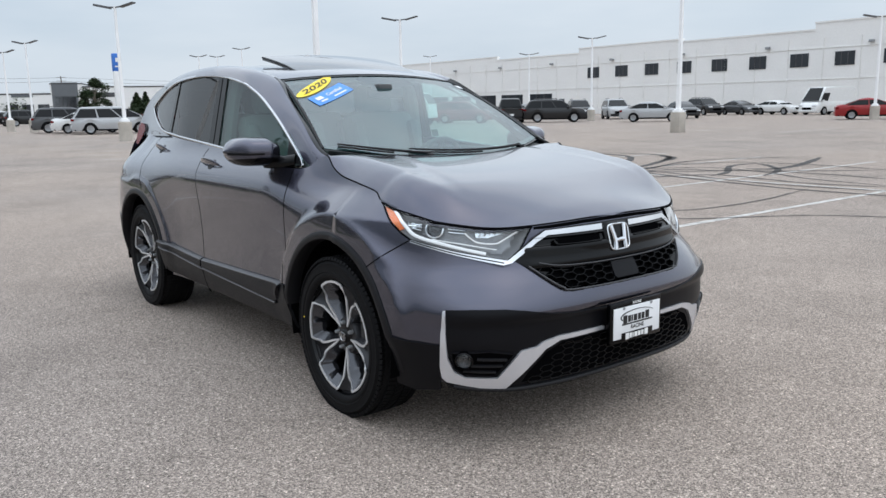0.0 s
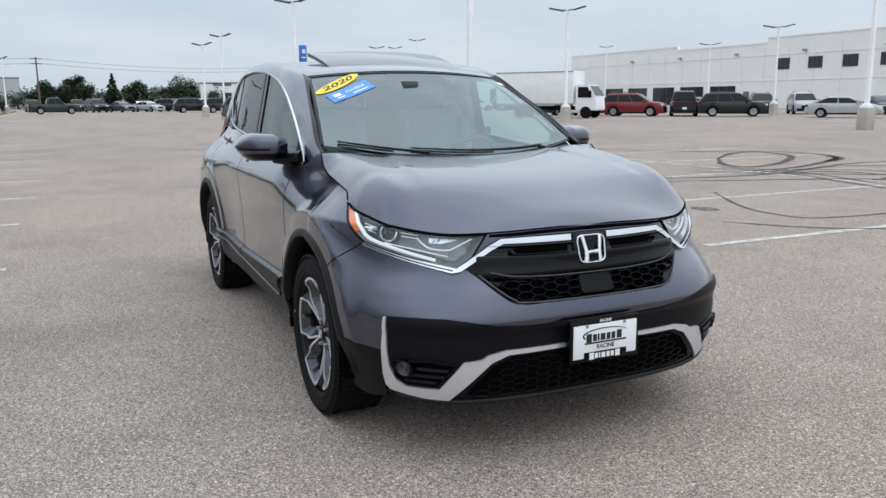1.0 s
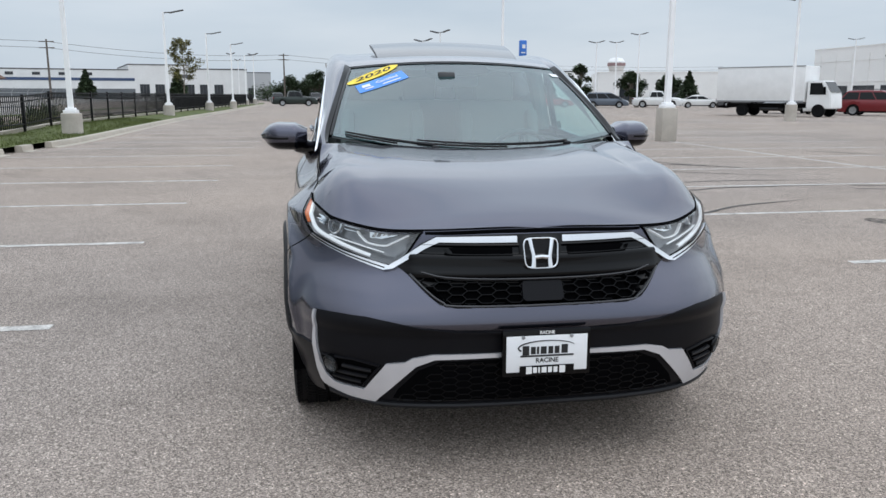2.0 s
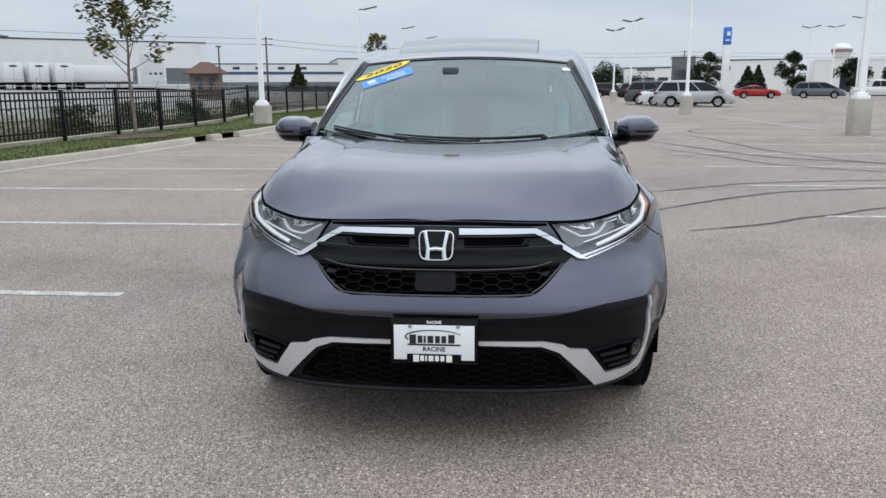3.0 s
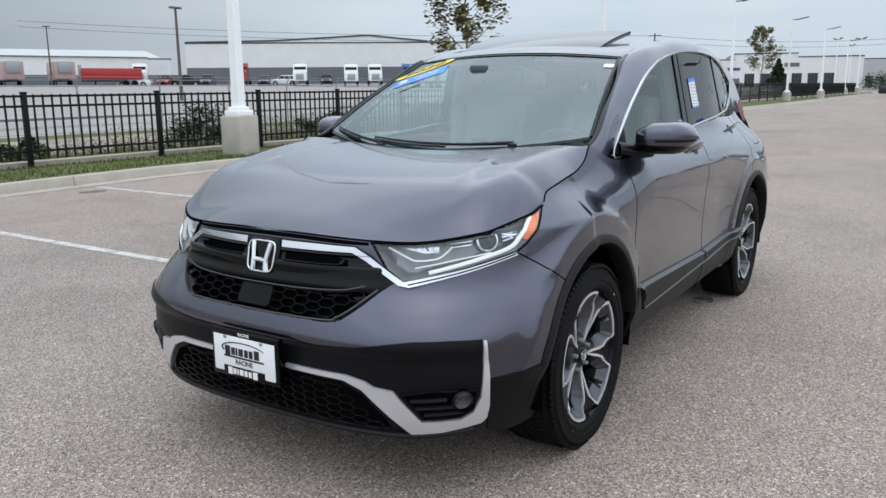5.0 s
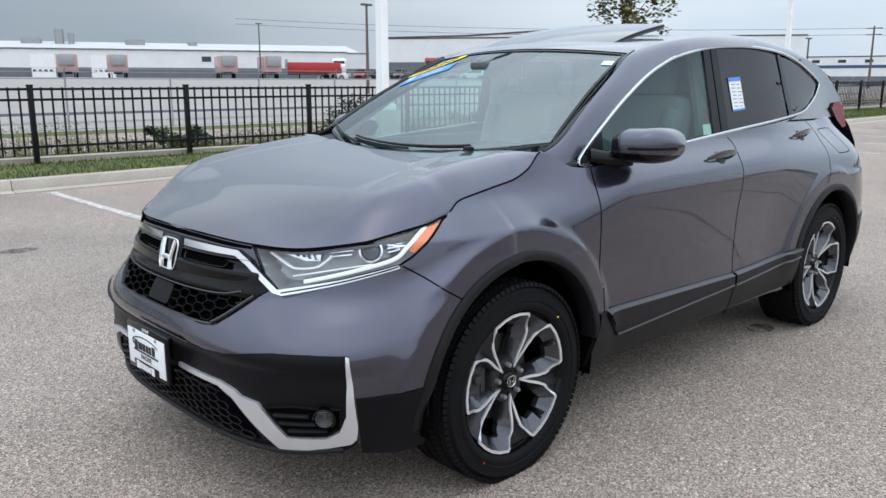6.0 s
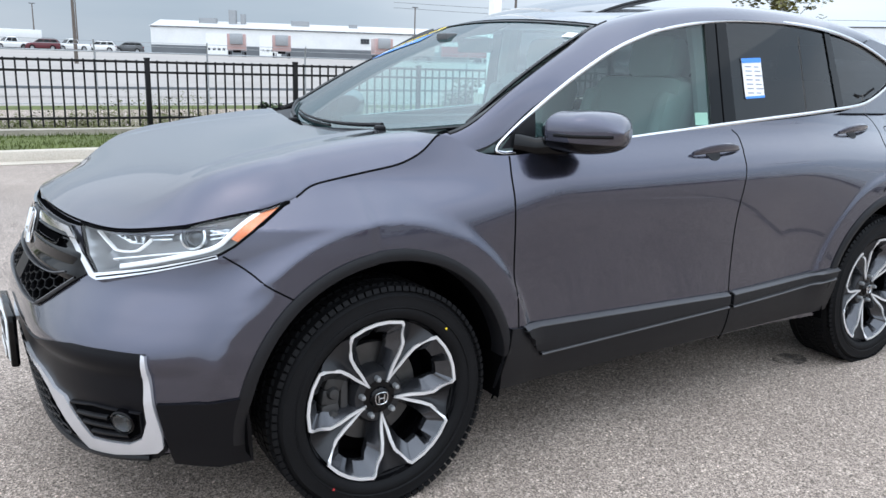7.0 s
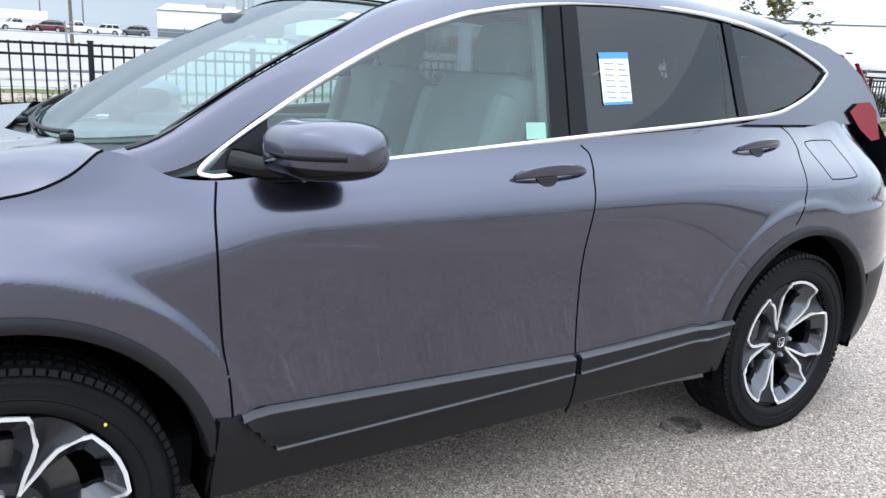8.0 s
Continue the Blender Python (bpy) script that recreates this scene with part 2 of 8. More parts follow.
M_STBLUE = material("sticker_blue", (0.06, 0.26, 0.78), 0.45, vary=0.03)
M_BLACKINK = material("black_ink", (0.012, 0.012, 0.013), 0.6, vary=0.05)
M_PAPER = material("white_paper", (0.80, 0.81, 0.82), 0.6, vary=0.03)
M_GRASS = material("mown_grass", (0.078, 0.095, 0.020), 0.95, vary=0.35, scale=1.6, fine=0.45, fine_scale=45, bump=0.6)
M_BLADE = material("grass_blades", (0.072, 0.092, 0.016), 0.9, vary=0.35, scale=0.9)
M_WEED = material("tall_weeds", (0.092, 0.098, 0.030), 0.9, vary=0.4, scale=1.1)
M_DIRT = material("bare_soil", (0.11, 0.075, 0.05), 0.95, vary=0.3, scale=4, fine=0.3, bump=0.5)
M_YARD = material("pale_concrete_yard", (0.30, 0.275, 0.255), 0.9, vary=0.10, scale=0.25, fine=0.10, fine_scale=6)
M_BARK = material("grey_bark", (0.19, 0.16, 0.13), 0.9, vary=0.25, scale=9, fine=0.3, fine_scale=60, bump=0.5)
M_LEAF = material("green_leaves", (0.140, 0.130, 0.034), 0.70, vary=0.35, scale=2.5)
M_LEAFDK = material("dark_green_leaves", (0.035, 0.058, 0.022), 0.8, vary=0.4, scale=0.8)
M_STEEL = material("galvanised_steel", (0.34, 0.35, 0.36), 0.5, metal=0.7, vary=0.12)
M_WOOD = material("weathered_pole_wood", (0.12, 0.10, 0.085), 0.9, vary=0.25)
M_SKIRT = material("vehicle_underside", (0.006, 0.006, 0.0065), 0.8, vary=0.1, spec=0.1)
M_LAMPHEAD = material("lamp_head_grey", (0.10, 0.10, 0.105), 0.6, vary=0.1)


# ---- mesh helpers ----
def finish(bm, name, mat, smooth=True, sharp=35):
    me = bpy.data.meshes.new(name)
    bmesh.ops.remove_doubles(bm, verts=bm.verts, dist=0.00005)
    if smooth:
        for e in bm.edges:
            if len(e.link_faces) == 2 and e.calc_face_angle(0) > radians(sharp):
                e.smooth = False
        for f in bm.faces:
            f.smooth = True
    bm.to_mesh(me)
    bm.free()
    for one in mat if isinstance(mat, (list, tuple)) else [mat]:
        me.materials.append(one)
    return me


def part(name, bm, mat, parent=None, label="", smooth=True, sharp=35):
    """Links a bmesh as one mesh object under a thing or a part."""
    ob = new(name, finish(bm, name, mat, smooth, sharp))
    ob.parent = parent
    return tagged(ob, label)


def thing(name, label, category, group="", kind="", at=None):
    """An Empty at a thing's base."""
    ob = new(name)
    ob.empty_display_size = 0.1
    if at is not None:
        ob.matrix_basis = at
    return tagged(ob, label, category, group, kind)


def box(bm, c, s, bevel=0.0, m=None, seg=2):
    """A box of size s centred at c, with rounded edges."""
    r = bmesh.ops.create_cube(bm, size=1.0)
    vs = r["verts"]
    for v in vs:
        v.co = Vector((v.co.x * s[0] + c[0], v.co.y * s[1] + c[1], v.co.z * s[2] + c[2]))
        if m is not None:
            v.co = m @ v.co
    if bevel:
        es = list({e for v in vs for e in v.link_edges})
        bmesh.ops.bevel(bm, geom=es, offset=bevel, segments=seg, affect="EDGES", profile=0.5)
    return bm


def bm_box(c, s, bevel=0.0, m=None):
    return box(bmesh.new(), c, s, bevel, m)


def tube(bm, pts, radius, seg=8, cap=True, closed=False):
    """A round bar along pts; radius may be one number or one for each point."""
    pts = [Vector(p) for p in pts]
    rs = radius if isinstance(radius, (list, tuple)) else [radius] * len(pts)
    rings, up = [], None
    for i, p in enumerate(pts):
        a, b = pts[i - 1] if i or closed else pts[0], pts[(i + 1) % len(pts)] if i + 1 < len(pts) or closed else pts[-1]
        d = (b - a).normalized()
        if up is None:
            up = d.orthogonal().normalized()
        up = (up - d * up.dot(d)).normalized()
        side = d.cross(up)
        rings.append([bm.verts.new(p + rs[i] * (math.cos(k * 2 * math.pi / seg) * up + math.sin(k * 2 * math.pi / seg) * side)) for k in range(seg)])
    n = len(rings)
    for i in range(n if closed else n - 1):
        for k in range(seg):
            bm.faces.new((rings[i][k], rings[i][(k + 1) % seg], rings[(i + 1) % n][(k + 1) % seg], rings[(i + 1) % n][k]))
    if cap and not closed:
        bm.faces.new(rings[0][::-1])
        bm.faces.new(rings[-1])
    return bm


def lathe(bm, profile, seg=48, axis="y", closed=False, centre=(0, 0, 0)):
    """Turns a profile of (radius, along) about an axis."""
    rings = []
    for k in range(seg):
        a = 2 * math.pi * k / seg
        ring = []
        for r, h in profile:
            p = (r * math.cos(a), h, r * math.sin(a)) if axis == "y" else (r * math.cos(a), r * math.sin(a), h)
            ring.append(bm.verts.new(Vector(p) + Vector(centre)))
        rings.append(ring)
    m = len(profile)
    for k in range(seg):
        for i in range(m if closed else m - 1):
            q = [rings[k][i], rings[k][(i + 1) % m], rings[(k + 1) % seg][(i + 1) % m], rings[(k + 1) % seg][i]]
            bm.faces.new(q if axis == "y" else q[::-1])
    return bm


def grid_faces(bm, rows, closed=False, flip=False):
    """Quads between rows of points."""
    vs = [[bm.verts.new(p) for p in row] for row in rows]
    for i in range(len(vs) - 1):
        for k in range(len(vs[i]) - (0 if closed else 1)):
            q = (vs[i][k], vs[i][(k + 1) % len(vs[i])], vs[i + 1][(k + 1) % len(vs[i])], vs[i + 1][k])
            if len({v.co.to_tuple(6) for v in q}) < 3:
                continue
            bm.faces.new(q[::-1] if flip else q)
    return vs


def prism(bm, outline, y0, y1, m=None):
    """An outline of (x, z) pushed from y0 to y1."""
    a = [bm.verts.new((x, y0, z)) for x, z in outline]
    b = [bm.verts.new((x, y1, z)) for x, z in outline]
    n = len(a)
    bm.faces.new(a)
    bm.faces.new(b[::-1])
    for i in range(n):
        bm.faces.new((a[i], b[i], b[(i + 1) % n], a[(i + 1) % n]))
    if m is not None:
        for v in a + b:
            v.co = m @ v.co
    bmesh.ops.recalc_face_normals(bm, faces=bm.faces)
    return bm


def lerp(table, x):
    """A smooth curve through a short table of (x, value)."""
    xs, ys = [p[0] for p in table], [p[1] for p in table]
    if xs[0] > xs[-1]:
        xs, ys = xs[::-1], ys[::-1]
    if x <= xs[0]:
        return ys[0]
    if x >= xs[-1]:
        return ys[-1]
    n = len(xs)
    i = max(j for j in range(n - 1) if xs[j] <= x)
    h = xs[i + 1] - xs[i]
    t = (x - xs[i]) / h
    slope = lambda j: (ys[min(j + 1, n - 1)] - ys[max(j - 1, 0)]) / (xs[min(j + 1, n - 1)] - xs[max(j - 1, 0)])
    return (2 * t**3 - 3 * t**2 + 1) * ys[i] + (t**3 - 2 * t**2 + t) * h * slope(i) + (-2 * t**3 + 3 * t**2) * ys[i + 1] + (t**3 - t**2) * h * slope(i + 1)


def spline(pts, n, closed=False):
    """n points along a Catmull-Rom curve through pts."""
    pts = [Vector(p) for p in pts]
    k = len(pts)
    out = []
    spans = k if closed else k - 1
    for j in range(n):
        u = j * spans / (n if closed else n - 1)
        i = min(int(u), spans - 1)
        t = u - i
        if closed:
            p0, p1, p2, p3 = pts[i - 1], pts[i], pts[(i + 1) % k], pts[(i + 2) % k]
        else:
            p1, p2 = pts[i], pts[i + 1]
            p0, p3 = pts[i - 1] if i else 2 * p1 - p2, pts[i + 2] if i + 2 < k else 2 * p2 - p1
        out.append(0.5 * (2 * p1 + (p2 - p0) * t + (2 * p0 - 5 * p1 + 4 * p2 - p3) * t**2 + (3 * p1 - p0 - 3 * p2 + p3) * t**3))
    return out


def clipped(outline, step):
    """A flat sheet with the given 2D outline, cut into cells of about one step."""
    bm = bmesh.new()
    bm.faces.new([bm.verts.new((u, v, 0)) for u, v in outline])
    for axis in (0, 1):
        lo, hi = min(p[axis] for p in outline), max(p[axis] for p in outline)
        n = max(1, math.ceil((hi - lo) / step[axis]))
        for i in range(1, n):
            co = [0, 0, 0]
            no = [0, 0, 0]
            co[axis], no[axis] = lo + (hi - lo) * i / n, 1
            bmesh.ops.bisect_plane(bm, geom=bm.verts[:] + bm.edges[:] + bm.faces[:], plane_co=co, plane_no=no, dist=1e-7)
    bmesh.ops.triangulate(bm, faces=[f for f in bm.faces if len(f.verts) > 4])
    return bm


def skin(outline, step, place, thick=0.006, lift=0.003):
    """A sheet with a 2D outline laid onto a surface: place(u, v) gives the point and the outward normal."""
    bm = clipped(outline, step)
    top = {}
    for v in list(bm.verts):
        p, nrm = place(v.co.x, v.co.y)
        top[v] = (p + nrm * lift, p + nrm * (lift - thick))
    rim = [e for e in bm.edges if len(e.link_faces) == 1]
    low = {}
    for e in rim:
        for v in e.verts:
            if v not in low:
                low[v] = bm.verts.new(top[v][1])
    for v, (p, _) in top.items():
        v.co = p
    for e in rim:
        a, b = e.verts
        bm.faces.new((a, b, low[b], low[a]))
    bmesh.ops.recalc_face_normals(bm, faces=bm.faces)
    return bm


def turned_out(bm, centre):
    """Faces turned away from a centre point."""
    bm.normal_update()
    for f in bm.faces:
        if f.normal.dot(f.calc_center_median() - Vector(centre)) < 0:
            f.normal_flip()
    return bm


def ribbon(bm, pts, nrms, width, height):
    """A low raised strip along pts with the surface's normals."""
    rows = []
    for i, (p, nn) in enumerate(zip(pts, nrms)):
        d = (pts[min(i + 1, len(pts) - 1)] - pts[max(i - 1, 0)]).normalized()
        s = nn.cross(d).normalized()
        w = width[i] if isinstance(width, (list, tuple)) else width
        rows.append([p - s * w / 2 - nn * 0.004, p - s * w / 2 + nn * height * 0.7, p - s * w * 0.25 + nn * height, p + s * w * 0.25 + nn * height, p + s * w / 2 + nn * height * 0.7, p + s * w / 2 - nn * 0.004])
    grid_faces(bm, rows)
    bmesh.ops.recalc_face_normals(bm, faces=bm.faces)
    return bm


# ---- the parked car: its base form ----
from mathutils.bvhtree import BVHTree

WHEEL_X, WHEEL_Y, WHEEL_R = 1.345, 0.80, 0.362
NOSE = [(0.18, 2.13), (0.24, 2.19), (0.32, 2.218), (0.42, 2.232), (0.50, 2.234), (0.530, 2.236), (0.546, 2.250), (0.562, 2.259), (0.58, 2.258), (0.605, 2.250), (0.635, 2.238), (0.66, 2.226), (0.70, 2.205), (0.74, 2.187), (0.82, 2.165), (0.88, 2.15), (0.93, 2.125), (0.98, 2.06), (1.06, 1.95), (1.2, 1.8)]
ROUND = [(0.2, 3.4), (0.32, 3.4), (0.58, 3.2), (0.66, 2.8), (0.75, 2.35), (0.9, 2.25), (1.05, 2.15)]
W_FRONT = [(0.18, 0.80), (0.25, 0.835), (0.35, 0.868), (0.5, 0.896), (0.6, 0.906), (0.7, 0.906), (0.8, 0.902), (0.86, 0.895), (0.91, 0.882), (0.95, 0.858), (0.985, 0.818), (1.01, 0.795), (1.035, 0.781), (1.06, 0.773), (1.10, 0.765), (1.15, 0.752), (1.2, 0.735)]
W_DOOR = [(0.18, 0.78), (0.25, 0.83), (0.33, 0.868), (0.42, 0.888), (0.5, 0.885), (0.6, 0.885), (0.7, 0.890), (0.8, 0.897), (0.88, 0.903), (0.94, 0.904), (0.98, 0.899), (1.02, 0.882), (1.06, 0.854), (1.10, 0.820), (1.15, 0.79), (1.25, 0.765)]
W_REAR = [(0.18, 0.82), (0.3, 0.89), (0.5, 0.922), (0.7, 0.930), (0.85, 0.918), (0.94, 0.902), (1.0, 0.880), (1.05, 0.850), (1.10, 0.816), (1.18, 0.772), (1.25, 0.735)]
TAIL = [(0.18, -2.2), (0.3, -2.29), (0.5, -2.33), (0.65, -2.33), (0.8, -2.29), (1.0, -2.25), (1.25, -2.19)]
HOODLINE = [(2.18, 0.880), (2.13, 0.916), (2.06, 0.952), (1.95, 0.990), (1.8, 1.033), (1.5, 1.086), (1.25, 1.114), (1.0, 1.136)]
HOODDROP = [(2.15, 0.20), (2.06, 0.165), (1.95, 0.118), (1.8, 0.093), (1.65, 0.083), (1.58, 0.074), (1.53, 0.060), (1.48, 0.054), (1.37, 0.050), (1.27, 0.046), (1.21, 0.038), (1.15, 0.019), (1.10, -0.016), (1.05, -0.036), (1.0, -0.045)]
BELT = [(1.1, 1.128), (0.9, 1.078), (0.6, 1.100), (-0.16, 1.148), (-0.7, 1.178), (-1.13, 1.200), (-1.5, 1.215), (-2.3, 1.215)]


def smooth01(a, b, x):
    t = min(1, max(0, (x - a) / (b - a)))
    return t * t * (3 - 2 * t)


def soft(table, x, w):
    """A table's value, averaged over a short stretch so that the surface bends instead of breaking."""
    return sum(k * lerp(table, x + d * w) for d, k in ((-1, 0.12), (-0.5, 0.23), (0, 0.3), (0.5, 0.23), (1, 0.12)))


def hood_nose(x, y):
    """The hood's height near its front edge."""
    return soft(HOODLINE, x, 0.12 * smooth01(2.1, 1.7, x)) - soft(HOODDROP, x, 0.045 * smooth01(2.1, 1.8, x)) * (abs(y) / 0.78) ** 2.2 - 0.006


RIDGE = [(2.05, 0.955), (1.92, 1.000), (1.82, 1.030), (1.72, 1.058), (1.62, 1.080), (1.57, 1.091), (1.45, 1.111), (1.35, 1.126), (1.27, 1.135), (1.1, 1.150), (1.0, 1.158)]
EDGE_Y = [(2.0, 0.605), (1.926, 0.692), (1.857, 0.745), (1.778, 0.777), (1.694, 0.799), (1.604, 0.803), (1.536, 0.790), (1.37, 0.777), (1.25, 0.772), (1.157, 0.765), (1.09, 0.745), (1.0, 0.72)]
EDGE_Z = [(2.0, 0.892), (1.926, 0.905), (1.857, 0.920), (1.778, 0.940), (1.694, 0.957), (1.604, 0.976), (1.576, 0.988), (1.536, 1.010), (1.45, 1.027), (1.37, 1.039), (1.25, 1.057), (1.20, 1.074), (1.157, 1.096), (1.12, 1.126), (1.09, 1.150), (1.0, 1.165)]


def hood_z(x, y):
    """The hood's height: a broad field between two ridges, rolling down to the fenders."""
    y = abs(y)
    c = soft(HOODLINE, x, 0.12 * smooth01(2.1, 1.7, x)) - 0.002
    rise = soft(RIDGE, x, 0.06) - c
    inner = lambda q: c + rise * min(q / 0.66, 1.2) ** 2
    edge_y, roll = soft(EDGE_Y, x, 0.04), 0.15
    u = max(0, (y - edge_y + roll) / roll)
    z = inner(y) - (inner(edge_y) - soft(EDGE_Z, x, 0.02)) * (u * u if u < 1 else 2 * u - 1)
    crease = 0.45 + 0.10 * smooth01(1.1, 1.85, x)
    z += 0.006 * smooth01(crease + 0.03, crease - 0.03, y) * smooth01(2.0, 1.6, x)
    k = smooth01(1.76, 2.03, x)
    return z + (hood_nose(x, y) - z) * k


def side_w(x, z):
    f, d, r = soft(W_FRONT, z, 0.025), soft(W_DOOR, z, 0.03), soft(W_REAR, z, 0.04)
    y = d + (f - d) * smooth01(0.65, 1.30, x) + (r - d) * smooth01(-0.55, -1.25, x)
    return flared(x, z, y - 0.15 * smooth01(-0.7, -2.3, x) * smooth01(0.95, 1.2, z))


def flared(x, z, y):
    """The fender's swelling round each wheel."""
    for cx in (1.345, -1.345):
        r = math.hypot(x - cx, z - 0.365)
        f = 0.918 - 0.10 * max(0, r - 0.47) - 1.25 * max(0, r - 0.548) - 0.35 * max(0, 0.46 - z) - 0.30 * max(0, x - 1.72) * smooth01(0.60, 0.38, z)
        f = min(f, y + 0.034)
        k = max(0, 0.032 - abs(y - f)) / 0.032
        y = max(y, f) + k * k * 0.032 / 4
    return y


def ring_point(s, z):
    """The outline at a height: s from 0 at the nose over 1 to 2 along the side to 3 at the tail."""
    if s <= 1:
        a, n = s * math.pi / 2, 2 / lerp(ROUND, z)
        x0 = 1.40
        x, y = x0 + (lerp(NOSE, z) - x0) * max(math.cos(a), 0) ** n, side_w(x0, z) * math.sin(a) ** n
        return (x, flared(x, z, y)) if y > 0.6 else (x, y)
    if s <= 2:
        x = 1.40 - (s - 1) * 2.95
        return x, side_w(x, z)
    a = (3 - s) * math.pi / 2
    x0, n = -1.55, 2 / 2.8
    return x0 + (lerp(TAIL, z) - x0) * max(math.cos(a), 0) ** n, side_w(x0, z) * math.sin(a) ** n


def ring_top(s):
    """The height at which the side ends: under the hood in front, at the belt behind."""
    z = 1.0
    for _ in range(30):
        x, y = ring_point(s, z)
        k = smooth01(1.56, 1.70, x)
        want = k * (hood_nose(x, y) - 0.0045) + (1 - k) * soft(EDGE_Z, x, 0.02) if x > 1.1 else lerp(BELT, x)
        if 0.95 < x <= 1.1:
            k = smooth01(0.95, 1.1, x)
            want = k * lerp(EDGE_Z, 1.1) + (1 - k) * lerp(BELT, x)
        z += 0.5 * (want - z)
    return z


STEPS = [0.0125 * i for i in range(81)] + [1 + i / 230 for i in range(1, 231)] + [2 + i / 26 for i in range(1, 27)]
TOPS = {s: ring_top(s) for s in STEPS}


def shell_rows(levels=92):
    rows = []
    for i in range(levels):
        v = i / (levels - 1)
        row = []
        for s in STEPS:
            low = 0.215 + 0.03 * smooth01(0.95, 0.5, s)
            z = low + v * (TOPS[s] - low)
            x, y = ring_point(s, z)
            row.append((x, y, z))
        rows.append(row)
    return rows


ROWS_L = shell_rows()
bm = bmesh.new()
full = [[Vector(p) for p in row] + [Vector((p[0], -p[1], p[2])) for p in reversed(row[1:-1])] for row in ROWS_L]
grid_faces(bm, full, closed=True)
bmesh.ops.recalc_face_normals(bm, faces=bm.faces)
turned_out(bm, (0, 0, 0.7))
SHELL = BVHTree.FromBMesh(bm)


def on_side(x, z, sign=1):
    """The point and normal of the body's side at x and z."""
    p, nn, _, _ = SHELL.ray_cast(Vector((x, 2.5 * sign, z)), Vector((0, -sign, 0)))
    if p is None:
        return Vector((x, sign * side_w(x, z), z)), Vector((0, sign, 0))
    return p, nn if nn.y * sign > 0 else -nn


def on_front(a, z, sign=1):
    """The point and normal of the nose at an angle from straight ahead about an upright line at x = 1.2."""
    d = Vector((math.cos(radians(a)), sign * math.sin(radians(a)), 0))
    c = Vector((1.2, 0, z))
    p, nn, _, _ = SHELL.ray_cast(c + d * 2.5, -d)
    if p is None:
        p, nn = c + d * 0.9, d
    return p, nn if nn.dot(d) > 0 else -nn


# Wheel housings: the shell is opened round each wheel and its edge drawn onto a smooth arch.
ARCH_CUT = 0.440


def arch_gap(p):
    cx = WHEEL_X if p.x > 0 else -WHEEL_X
    if p.z >= 0.365:
        return math.hypot(p.x - cx, p.z - 0.365)
    return abs(p.x - cx)


bmesh.ops.delete(bm, geom=[f for f in bm.faces if all(arch_gap(v.co) < ARCH_CUT for v in f.verts)], context="FACES")
for v in bm.verts:
    if arch_gap(v.co) < ARCH_CUT:
        cx = WHEEL_X if v.co.x > 0 else -WHEEL_X
        if v.co.z >= 0.365:
            k = ARCH_CUT / max(arch_gap(v.co), 0.01)
            v.co.x, v.co.z = cx + (v.co.x - cx) * k, 0.365 + (v.co.z - 0.365) * k
        else:
            v.co.x = cx + math.copysign(ARCH_CUT, v.co.x - cx)
bmesh.ops.bisect_plane(bm, geom=bm.verts[:] + bm.edges[:] + bm.faces[:], plane_co=(0, 0, 0.285), plane_no=(0, 0, 1), dist=1e-5)
bmesh.ops.delete(bm, geom=[f for f in bm.faces if f.calc_center_median().z < 0.285], context="FACES")
# The headlights' openings are cut through the shell.
LAMP = [(25.0, 0.889), (30, 0.899), (36, 0.908), (42, 0.918), (48, 0.929), (54, 0.946), (59, 0.962), (63.0, 0.979), (59.3, 0.925), (55.2, 0.866), (52.9, 0.842), (42.5, 0.797), (35, 0.769), (31.3, 0.757), (28.2, 0.798)]


def rim_gap(a, z, outline=LAMP):
    """The distance from a lamp's outline, in metres, and whether the place lies inside it."""
    best, inside = 9.0, False
    for i in range(len(outline)):
        (a0, z0), (a1, z1) = outline[i - 1], outline[i]
        ax, dx, dz = (a - a0) * 0.0183, (a1 - a0) * 0.0183, z1 - z0
        t = min(1, max(0, (ax * dx + (z - z0) * dz) / (dx * dx + dz * dz)))
        best = min(best, math.hypot(ax - t * dx, z - z0 - t * dz))
        if (z0 > z) != (z1 > z) and a < a0 + (z - z0) * (a1 - a0) / (z1 - z0):
            inside = not inside
    return best, inside


def nose_angle(p):
    return math.degrees(math.atan2(abs(p.y), p.x - 1.2))


# The grille's opening, half of it, from the middle outwards.
up = [(0, 0.876), (12, 0.874), (22.0, 0.868), (25.0, 0.842), (28.5, 0.795), (30.6, 0.766), (27.2, 0.730), (22.6, 0.669), (20.2, 0.640), (17.2, 0.628), (8, 0.626), (0, 0.626)]
MOUTH = [(a, z - 0.003 if z > 0.75 else z + 0.003) for a, z in up]
for sign in (1, -1):
    for outline, lo, hi, z_lo, z_hi in ((LAMP, 22, 67, 0.72, 1.02), (MOUTH, -1, 34, 0.60, 0.90)):
        for i in range(len(outline) if outline is LAMP else len(outline) - 1):
            p, q = on_front(*outline[i - 1 if outline is LAMP else i], sign)[0], on_front(*outline[i if outline is LAMP else i + 1], sign)[0]
            way = Vector((p.x + q.x - 2.4, p.y + q.y, 0)).normalized()
            near = []
            for f in bm.faces:
                m = f.calc_center_median()
                if m.x > 1.5 and m.y * sign > 0 and z_lo < m.z < z_hi and lo < nose_angle(m) < hi:
                    near.append(f)
            geom = list({v for f in near for v in f.verts}) + list({e for f in near for e in f.edges}) + near
            bmesh.ops.bisect_plane(bm, geom=geom, plane_co=p, plane_no=(q - p).cross(way).normalized(), dist=1e-5)
gone = []
